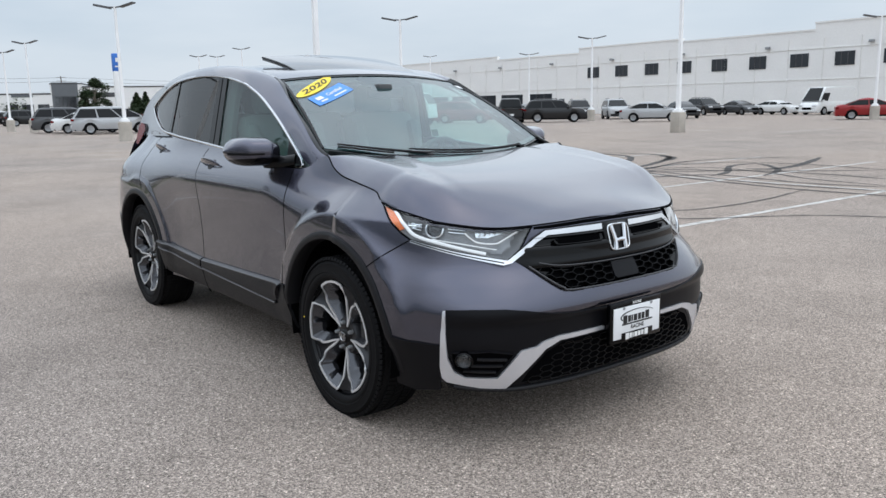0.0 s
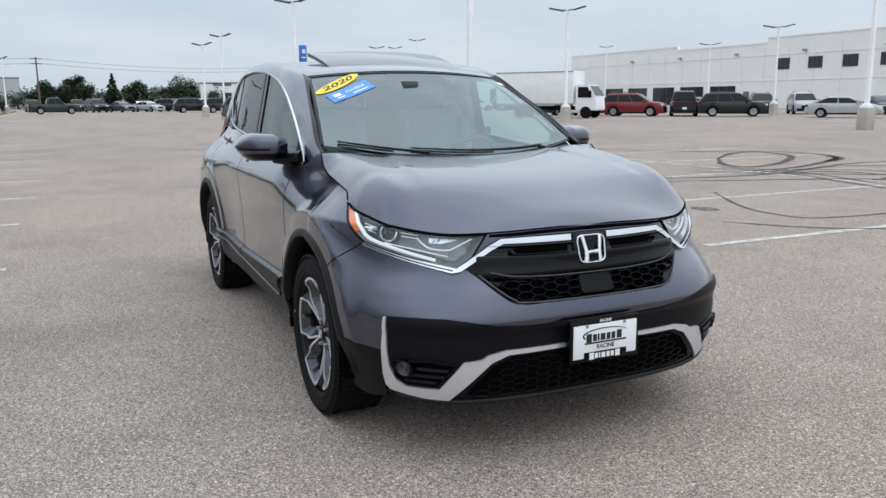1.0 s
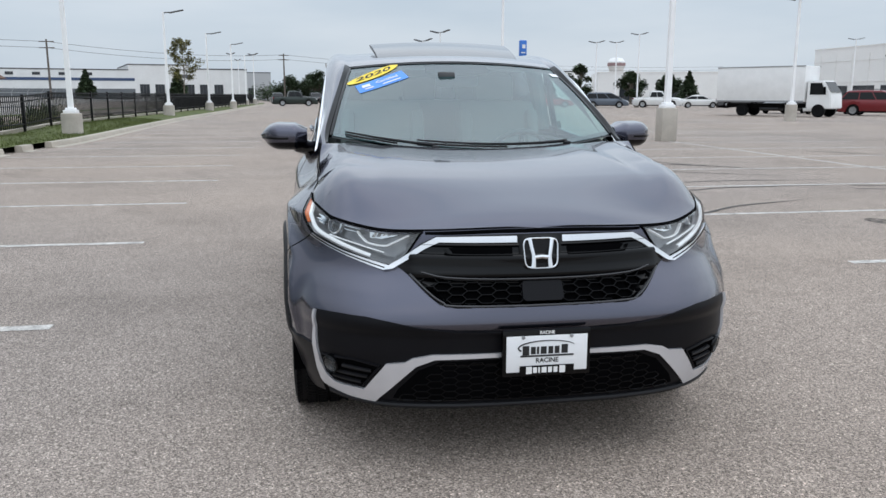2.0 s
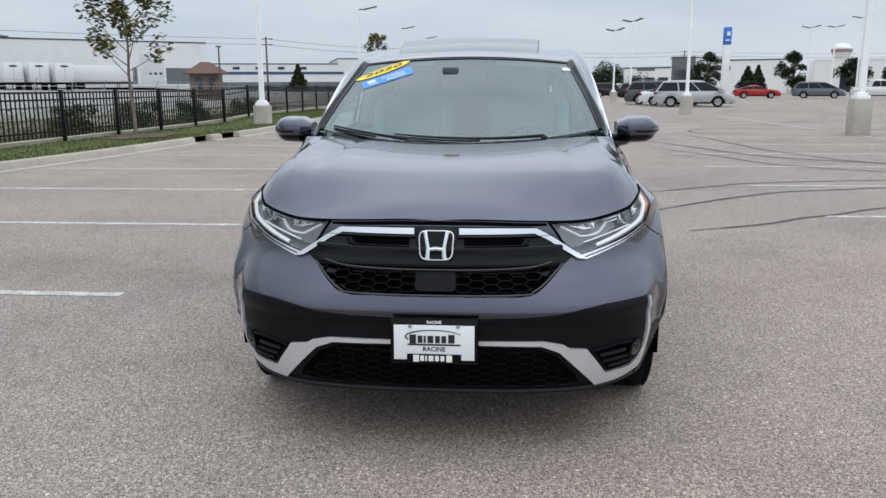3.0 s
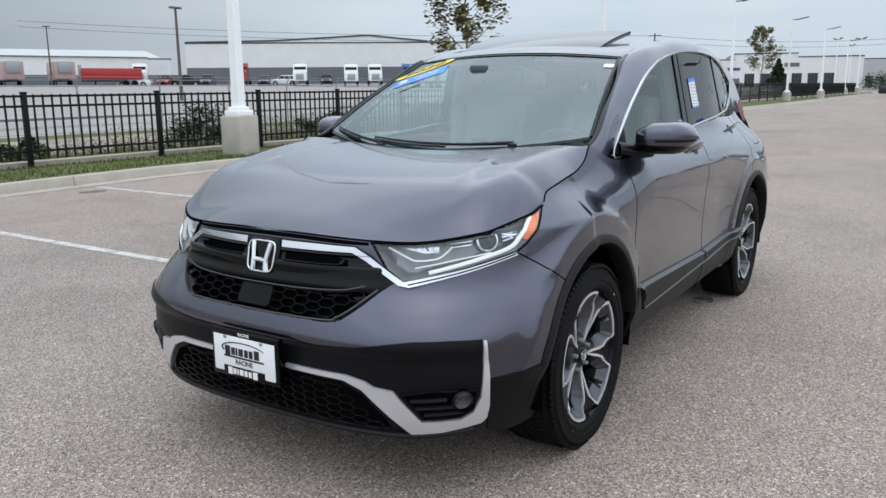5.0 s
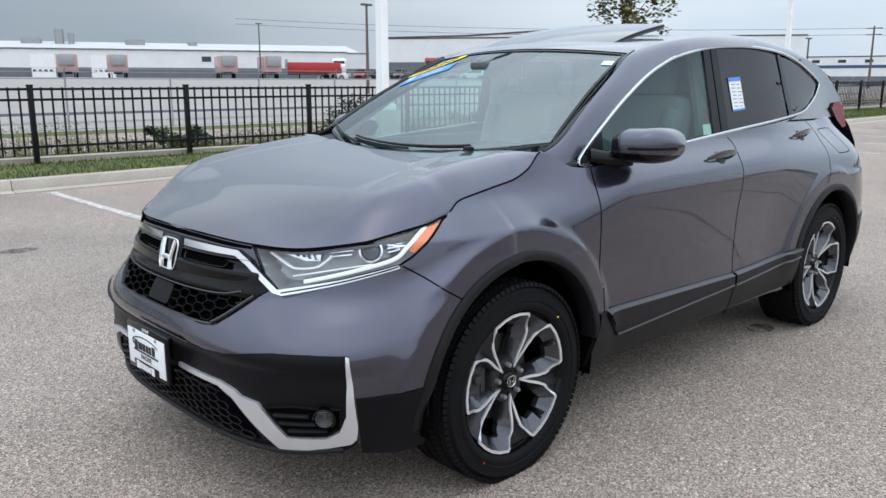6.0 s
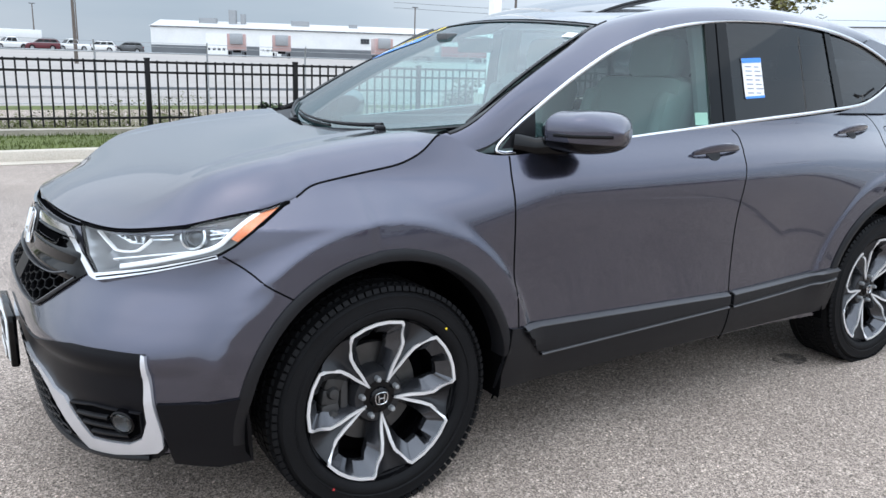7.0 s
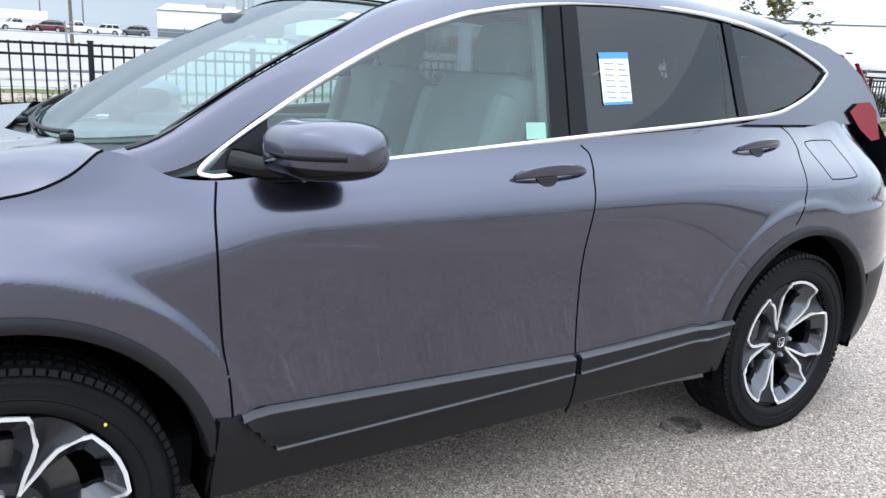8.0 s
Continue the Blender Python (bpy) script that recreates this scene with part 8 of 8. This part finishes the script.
def vehicle(kind, rgb, x, y, heading, label, z=0.0, name=None, glass_rear=True):
    ln, wd, deck, cab, roof_h, belt, wr = SHAPES[kind]
    ob = thing(name or {"coupe": "sedan"}.get(kind, kind), label, "car" if kind != "van" else "van", "parked vehicles", at=pose(x, y, z, 0, 0, heading))
    col = vpaint(rgb)
    hw = wd / 2
    xs = [deck[0][0] + (deck[-1][0] - deck[0][0]) * i / 46 for i in range(47)]
    wx = (ln * 0.295, -ln * 0.285)
    rows = []
    for px in xs:
        t = lerp(deck, px)
        k = 1 - 0.16 * abs(px / (ln / 2)) ** 5
        low = 0.24
        for c in wx:
            dd = abs(px - c)
            if dd < wr + 0.06:
                low = max(low, wr + math.sqrt(max(0, (wr + 0.06) ** 2 - dd * dd)) * 0.98)
        low = min(low, t - 0.12)
        sec = [(0, t + 0.02), (hw * 0.62 * k, t + 0.012), (hw * 0.90 * k, t - 0.02), (hw * 0.985 * k, t - 0.12), (hw * k, (t + low) / 2 + 0.05), (hw * 0.985 * k, max(low, 0.42) if low < 0.42 else low), (hw * 0.94 * k, low)]
        rows.append([Vector((px, -yy, zz)) for yy, zz in reversed(sec)] + [Vector((px, yy, zz)) for yy, zz in sec[1:]])
    f = bmesh.new()
    grid_faces(f, rows)
    for row in (rows[0], rows[-1]):
        f.faces.new([f.verts.new(p) for p in row])
    bmesh.ops.recalc_face_normals(f, faces=f.faces)
    part("body", f, col, ob, sharp=40)
    part("underside", bm_box((0, 0, 0.36), (ln * 0.93, wd * 0.86, 0.26), 0.0), M_SKIRT, ob)
    bf, tf, tr, br = cab
    secs = [(bf, belt, 0.88), (bf + (tf - bf) * 0.5, (belt + roof_h) / 2, 0.82), (tf, roof_h - 0.05, 0.74), (tf - 0.25, roof_h, 0.72), ((tf + tr) / 2, roof_h + 0.02, 0.73), (tr + 0.2, roof_h - 0.01, 0.72), (tr, roof_h - 0.06, 0.73), (br, belt, 0.86)]
    if kind == "van":
        secs = [(a, b2, 0.94 if b2 < belt + 0.1 else 0.88) for a, b2, c in secs]
    f = bmesh.new()
    rows = []
    for a, zz, k in secs:
        zb = belt - 0.05
        wb = 0.95
        rows.append([Vector((a, -hw * wb, zb)), Vector((a, -hw * (k + (wb - k) * 0.5), (zb + zz) / 2)), Vector((a, -hw * k, zz - 0.05)), Vector((a, -hw * k * 0.85, zz)), Vector((a, hw * k * 0.85, zz)), Vector((a, hw * k, zz - 0.05)), Vector((a, hw * (k + (wb - k) * 0.5), (zb + zz) / 2)), Vector((a, hw * wb, zb))])
    grid_faces(f, rows)
    bmesh.ops.recalc_face_normals(f, faces=f.faces)
    part("cabin", f, col, ob, sharp=30)
    # glass: windshield, rear window and side panes, a little proud of the cabin
    def pane(name, quad):
        f = bmesh.new()
        f.faces.new([f.verts.new(p) for p in quad])
        bmesh.ops.subdivide_edges(f, edges=f.edges, cuts=2, use_grid_fill=True)
        return part(name, f, M_VGLASS, ob, smooth=False)
    k0, k1 = 0.86, 0.66
    e = 0.02
    pane("windshield", [(bf - 0.02 + e, -hw * k0, belt + 0.04), (bf - 0.02 + e, hw * k0, belt + 0.04), (tf + 0.05 + e, hw * k1, roof_h - 0.08), (tf + 0.05 + e, -hw * k1, roof_h - 0.08)])
    if kind != "van":
        pane("rear_window", [(br - e, hw * k0 * 0.95, belt + 0.06), (br - e, -hw * k0 * 0.95, belt + 0.06), (tr - 0.03 - e, -hw * k1, roof_h - 0.10), (tr - 0.03 - e, hw * k1, roof_h - 0.10)])
    else:
        pane("rear_window", [(br - e, hw * 0.7, belt + 0.25), (br - e, -hw * 0.7, belt + 0.25), (br + 0.05 - e, -hw * 0.66, roof_h - 0.45), (br + 0.05 - e, hw * 0.66, roof_h - 0.45)])
    zl, zt = belt + 0.03, roof_h - 0.13
    if kind == "van":
        zt = roof_h - 0.55
    at_w = lambda zz: hw * (0.95 + ((0.73 if kind != "van" else 0.88) - 0.95) * (zz - belt + 0.05) / (roof_h - belt)) + 0.020
    xf = lambda zz: bf + (tf - bf) * (zz - belt) / (roof_h - belt) - 0.12
    xr = lambda zz: br + (tr - br) * (zz - belt) / (roof_h - belt) + 0.14
    n = {"sedan": 2, "coupe": 2, "suv": 3, "minivan": 3, "pickup": 2, "van": 1}[kind]
    for s in (1, -1):
        for k in range(n):
            t0, t1 = k / n + 0.012 * (k > 0), (k + 1) / n - 0.012 * (k < n - 1)
            if kind == "van":
                t0, t1 = 0.0, 0.20
            X = lambda t, zz: xf(zz) + (xr(zz) - xf(zz)) * t
            pane("side_window", [(X(t0, zl), s * at_w(zl), zl), (X(t1, zl), s * at_w(zl), zl), (X(t1, zt), s * at_w(zt), zt), (X(t0, zt), s * at_w(zt), zt)])
        for c in wx:
            f = bmesh.new()
            lathe(f, [(wr * 0.64, 0.0), (wr * 0.70, 0.012), (wr * 0.93, 0.010), (wr, -0.03), (wr, -0.19), (wr * 0.9, -0.21)], 24, "y")
            for v in f.verts:
                v.co = Vector((v.co.x + c, s * (hw - 0.005 + v.co.y), v.co.z + wr))
            bmesh.ops.recalc_face_normals(f, faces=f.faces)
            tyre = part("wheel", f, M_TYRE, ob)
            f = bmesh.new()
            lathe(f, [(0.001, -0.015), (wr * 0.2, -0.01), (wr * 0.25, -0.03), (wr * 0.64, 0.0)], 20, "y")
            for q in range(5):
                box(f, (wr * 0.36, 0.0, 0), (wr * 0.6, 0.03, wr * 0.14), 0.0, Matrix.Rotation(q * 1.2566, 4, "Y"))
            for v in f.verts:
                v.co = Vector((v.co.x + c, s * (hw - 0.005 + v.co.y), v.co.z + wr))
            bmesh.ops.recalc_face_normals(f, faces=f.faces)
            part("rim", f, M_VRIM, tyre)
        zd = lerp(deck, ln / 2 - 0.25) - 0.12
        part("headlamp", bm_box((ln / 2 - 0.16, s * hw * 0.68, zd - 0.02), (0.24, hw * 0.36, 0.13), 0.03), M_HEADL, ob)
        zr = lerp(deck, -ln / 2 + 0.1) - 0.14
        part("tail_lamp", bm_box((-ln / 2 + 0.10, s * hw * 0.72, zr), (0.20, hw * 0.36, 0.15), 0.03), M_REDLENS, ob)
        part("door_mirror", bm_box((bf - 0.35, s * (hw + 0.09), belt + 0.06), (0.14, 0.2, 0.14), 0.04), col, ob)
    for s in (1, -1):
        part("sill_trim", bm_box((0.005 * ln, s * hw * 0.972, 0.275), (ln * 0.40, 0.05, 0.11), 0.02), M_SKIRT, ob)
        for c in wx:
            f = bmesh.new()
            ring = [Vector((c + (wr + 0.055) * math.cos(math.pi * q / 12), s * hw * 0.90, wr + (wr + 0.055) * math.sin(math.pi * q / 12))) for q in range(13)]
            f.faces.new([f.verts.new(p) for p in ring])
            part("wheel_well", f, M_SKIRT, ob, smooth=False)
    part("grille", bm_box((ln / 2 - 0.03, 0, 0.60), (0.08, hw * 0.9, 0.22), 0.02), M_DARK, ob)
    part("front_bumper", bm_box((ln / 2 - 0.06, 0, 0.38), (0.2, wd * 0.82, 0.22), 0.06), M_CLAD if kind in ("suv", "pickup") else col, ob)
    part("rear_bumper", bm_box((-ln / 2 + 0.06, 0, 0.46), (0.2, wd * 0.84, 0.24), 0.06), M_CLAD if kind in ("suv", "pickup") else col, ob)
    part("number_plate", bm_box((-ln / 2 - 0.05, 0, 0.62), (0.02, 0.32, 0.16), 0.0), M_PAPER, ob)
    if kind == "pickup":
        part("bed_floor", bm_box((-1.9, 0, 1.12), (1.7, 1.6, 0.16), 0.0), M_SKIRT, ob)
    if kind in ("suv",):
        for s in (1, -1):
            f = bmesh.new()
            tube(f, [(tf - 0.3, s * hw * 0.62, roof_h + 0.03), (tf - 0.4, s * hw * 0.62, roof_h + 0.08), (tr + 0.4, s * hw * 0.62, roof_h + 0.08), (tr + 0.3, s * hw * 0.62, roof_h + 0.03)], 0.02, 6)
            part("roof_bar", f, M_LAMPHEAD, ob)
    return ob


BLK, SIL, GRY, WHT, RED, DGR = (0.005, 0.005, 0.006), (0.42, 0.43, 0.44), (0.075, 0.078, 0.082), (0.72, 0.72, 0.71), (0.28, 0.010, 0.012), (0.012, 0.022, 0.018)
vehicle("sedan", SIL, -33.0, 45.8, 34, "silver compact sedan parked on the lot")
vehicle("suv", BLK, -40.4, 43.1, 48, "long black suv parked on the lot")
vehicle("pickup", BLK, -44.4, 42.0, 140, "black pickup truck with an open bed")
vehicle("suv", (0.16, 0.008, 0.012), -46.1, 38.5, 40, "dark red suv parked by the truck")
vehicle("sedan", WHT, -51.0, 38.0, -60, "white sedan nose out")
vehicle("sedan", BLK, -53.5, 36.0, -60, "black sedan nose out")
vehicle("suv", SIL, -43.5, 54.0, -40, "grey and silver suv behind the sedan")
vehicle("suv", BLK, -47.2, 53.2, -40, "black suv in the second row")
vehicle("sedan", BLK, -38.5, 57.0, -35, "black sedan in the second row")
vehicle("suv", BLK, -45.5, 70.5, -25, "black suv nose out near the white building")
vehicle("sedan", GRY, -42.6, 72.5, -20, "grey sedan near the white building")
vehicle("coupe", WHT, -38.6, 72.8, -10, "white coupe near the white building")
vehicle("van", WHT, -33.4, 72.2, 262, "tall white cargo van near the white building", name="cargo_van")
vehicle("sedan", RED, -21.3, 54.6, 30, "bright red sedan parked by a lamp pole")
vehicle("sedan", GRY, -54, 52.5, -40, "grey sedan in the far row")
vehicle("suv", GRY, -60, 48, -45, "grey suv in the far row")
vehicle("minivan", SIL, -49.8, 12.2, 78, "silver minivan in the middle of the lot")
vehicle("sedan", WHT, -53.6, 11.6, 78, "white sedan beside the minivan")
vehicle("suv", GRY, -57.2, 11.2, 78, "grey hatchback beside the white sedan")
vehicle("coupe", (0.36, 0.012, 0.014), -85.5, 26.6, 80, "red coupe parked in the far row")
vehicle("minivan", (0.10, 0.12, 0.15), -83.5, 32.4, 72, "slate minivan in the far row")
vehicle("sedan", SIL, -88, 20.5, 80, "silver sedan in the far row")
vehicle("pickup", WHT, -84, 39.0, 60, "white pickup in the far row")
vehicle("sedan", WHT, -82, 43.2, 70, "white car in the far row")
vehicle("suv", GRY, -80, 47.0, 70, "dark grey suv in the far row")
vehicle("suv", (0.03, 0.032, 0.045), -78, 51.4, 70, "dark blue suv in the far row")
vehicle("suv", BLK, -95.5, 15.4, 92, "black suv by a lamp pole")
vehicle("suv", BLK, -99, 12.4, 92, "second black suv behind it")
vehicle("pickup", DGR, -101, -3.2, 95, "dark green pickup truck side on")
for i, (k, c) in enumerate((("suv", DGR), ("pickup", GRY), ("suv", BLK), ("pickup", BLK), ("sedan", SIL), ("sedan", WHT), ("suv", (0.03, 0.032, 0.045)), ("sedan", SIL), ("suv", WHT))):
    vehicle(k, c, -127 - 1.5 * (i % 2), -6.5 + 3.0 * i, 4, "far parked car facing the lot in a row")


def wheels_of(ob, spots, r, hw):
    for x, s in [(x, s) for x in spots for s in (1, -1)]:
        f = bmesh.new()
        lathe(f, [(0.001, -0.04), (r * 0.5, -0.03), (r * 0.56, 0.0), (r * 0.9, 0.0), (r, -0.04), (r, -0.26)], 20, "y")
        for v in f.verts:
            v.co = Vector((v.co.x + x, s * (hw + v.co.y), v.co.z + r))
        bmesh.ops.recalc_face_normals(f, faces=f.faces)
        part("wheel", f, M_TYRE, ob)


def box_truck(x, y, heading):
    ob = thing("box_truck", "white box truck parked on the lot", "truck", "parked vehicles", at=pose(x, y, 0, 0, 0, heading))
    part("cargo_box", bm_box((-1.4, 0, 2.15), (6.1, 2.4, 2.35), 0.04), M_WHITE, ob, "white cargo box")
    f = bmesh.new()
    for s in (1, -1):
        box(f, (-1.4, s * 1.21, 3.30), (6.1, 0.04, 0.06), 0.0)
        box(f, (-1.4, s * 1.21, 1.02), (6.1, 0.04, 0.08), 0.0)
    part("box_rails", f, M_STEEL, ob)
    f = bmesh.new()
    prism(f, [(1.75, 0.55), (1.75, 2.35), (2.75, 2.35), (3.25, 1.55), (3.35, 0.55)], -1.0, 1.0)
    bmesh.ops.bevel(f, geom=f.edges[:], offset=0.06, segments=2, affect="EDGES")
    part("cab", f, M_WHITE, ob)
    for s in (1, -1):
        f = bmesh.new()
        f.faces.new([f.verts.new(p) for p in ((1.95, s * 1.012, 1.45), (3.0, s * 1.012, 1.45), (2.68, s * 1.012, 2.2), (1.95, s * 1.012, 2.2))])
        part("side_window", f, M_VGLASS, ob)
        part("door_mirror", bm_box((2.95, s * 1.2, 1.75), (0.1, 0.2, 0.4), 0.03), M_DARK, ob)
    f = bmesh.new()
    f.faces.new([f.verts.new(p) for p in ((3.27, -0.9, 1.6), (3.27, 0.9, 1.6), (2.80, 0.88, 2.28), (2.80, -0.88, 2.28))])
    part("windshield", f, M_VGLASS, ob)
    part("chassis", bm_box((-0.4, 0, 0.72), (7.2, 0.9, 0.3), 0.02), M_SKIRT, ob)
    part("rear_step", bm_box((-4.35, 0, 0.62), (0.25, 2.2, 0.16), 0.02), M_SKIRT, ob)
    wheels_of(ob, (2.55, -2.6), 0.42, 1.05)


box_truck(-45.5, 31.0, 35)


def tractor(x, y, z, heading, rgb, label):
    ob = thing("truck_tractor", label, "truck", "yard trucks", at=pose(x, y, z, 0, 0, heading))
    col = vpaint(rgb)
    f = bmesh.new()
    prism(f, [(-1.2, 0.9), (-1.2, 3.6), (0.4, 3.7), (0.9, 2.6), (2.6, 2.2), (2.9, 0.8)], -1.15, 1.15)
    bmesh.ops.bevel(f, geom=f.edges[:], offset=0.1, segments=2, affect="EDGES")
    part("cab", f, col, ob)
    f = bmesh.new()
    f.faces.new([f.verts.new(p) for p in ((0.92, -1.0, 2.65), (0.92, 1.0, 2.65), (0.52, 0.95, 3.4), (0.52, -0.95, 3.4))])
    part("windshield", f, M_VGLASS, ob)
    for s in (1, -1):
        f = bmesh.new()
        f.faces.new([f.verts.new(p) for p in ((-0.5, s * 1.165, 2.4), (0.7, s * 1.165, 2.4), (0.3, s * 1.165, 3.2), (-0.5, s * 1.165, 3.2))])
        part("side_window", f, M_VGLASS, ob)
        f = bmesh.new()
        tube(f, [(-1.35, s * 0.95, 1.0), (-1.35, s * 0.95, 3.9)], 0.09, 8)
        part("exhaust_pipe", f, M_STEEL, ob)
    part("grille", bm_box((2.86, 0, 1.5), (0.1, 1.3, 1.0), 0.05), M_STEEL, ob)
    part("chassis", bm_box((-2.4, 0, 0.85), (4.2, 0.9, 0.3), 0.0), M_SKIRT, ob)
    wheels_of(ob, (1.9, -2.4, -3.7), 0.52, 1.2)


def trailer(x, y, z, heading, rgb, label, length=12.0, height=3.9):
    ob = thing("truck_trailer", label, "trailer", "yard trailers", at=pose(x, y, z, 0, 0, heading))
    part("box_body", bm_box((0, 0, 0.5 * (height + 1.15)), (length, 2.6, height - 1.15), 0.05), vpaint(rgb), ob)
    part("chassis", bm_box((0, 0, 1.0), (length, 1.0, 0.3), 0.0), M_SKIRT, ob)
    f = bm_box((length / 2 + 0.15, 0, 2.7), (0.45, 1.8, 1.5), 0.08)
    part("cooling_unit", f, M_STEEL if rgb[0] > 0.3 else M_WHITE, ob)
    part("rear_mark", bm_box((-length / 2 - 0.01, 0, height - 0.45), (0.03, 1.0, 0.22), 0.0), M_SKIRT, ob, "small dark mark over the rear doors")
    part("door_seam", bm_box((-length / 2 - 0.01, 0, 0.5 * (height + 1.15)), (0.02, 0.04, height - 1.3), 0.0), M_STEEL, ob)
    for s in (1, -1):
        part("landing_leg", bm_box((length / 2 - 2, s * 0.8, 0.5), (0.12, 0.12, 1.0), 0.0), M_SKIRT, ob)
    wheels_of(ob, (-length / 2 + 1.2, -length / 2 + 2.5), 0.5, 1.25)


for x, y, z, h, c in ((-91.7, -100.1, 1.9, 40, (0.30, 0.02, 0.02)), (-104.2, -86.6, 1.7, 40, WHT), (-107.0, -83.6, 1.7, 40, WHT), (-98.5, -93.0, 1.8, 40, WHT), (-82.5, -114.3, 2.0, 50, WHT)):
    tractor(x, y, z, h, c, "truck tractor with exhaust stacks in the yard")
tractor(-108.5, -77.5, 1.6, 40, (0.03, 0.10, 0.28), "blue and white truck tractor in the yard")
for x, y in ((-104.8, -71.0), (-106.6, -68.2), (-108.4, -65.4)):
    trailer(x - 4.0, y - 4.8, 1.2, 230, WHT, "white box trailer parked in the yard")
trailer(-115.3, -64.3, 1.3, 128, WHT, "long white trailer side on in the yard", 10.0, 3.6)
for x, y in ((-35.8, -113), (-41.6, -110.5), (-55.0, -104.5), (-60.4, -101.5)):
    trailer(x, y, 1.75, 70, (0.45, 0.30, 0.28), "short refrigerated trailer with a worn painted side", 5.0, 3.4)
trailer(-76.5, -113.5, 1.9, -30, (0.36, 0.02, 0.02), "red tank trailer in the yard", 9.0, 2.9)
for i, (x, y, c) in enumerate(((-97.0, -95.4, WHT), (-88.0, -104.0, GRY), (-85.4, -106.3, BLK), (-94.6, -97.6, GRY), (-79.5, -112.0, WHT), (-101.5, -89.8, BLK), (-110.5, -80.0, BLK), (-83.0, -108.5, (0.25, 0.02, 0.02)))):
    vehicle("pickup" if i % 3 else "suv", c, x, y, 40 if i % 2 else -50, "vehicle parked along the truck yard", 1.85)
for i, (x, y, c) in enumerate(((-8.5, -137, WHT), (-13.0, -136, (0.10, 0.012, 0.02)), (-17.0, -137, WHT), (-21.5, -138, WHT), (-4.0, -136, WHT), (-26, -139, GRY))):
    vehicle("suv" if i % 2 else "pickup", c, x, y, 15 * (-1) ** i, "vehicle parked at the far end of the yard", 2.2)
trailer(-7.0, -143, 2.2, 5, WHT, "long white tank trailer at the far end of the yard", 13.0, 3.2)
for x, y, k, c in ((-112, 4.8, "sedan", GRY), (-112, 8.2, "sedan", SIL), (-113, 11.4, "suv", DGR), (-113, 1.6, "suv", BLK)):
    vehicle(k, c, x, y, 12 + 3 * y, "car parked in front of the far hedge")
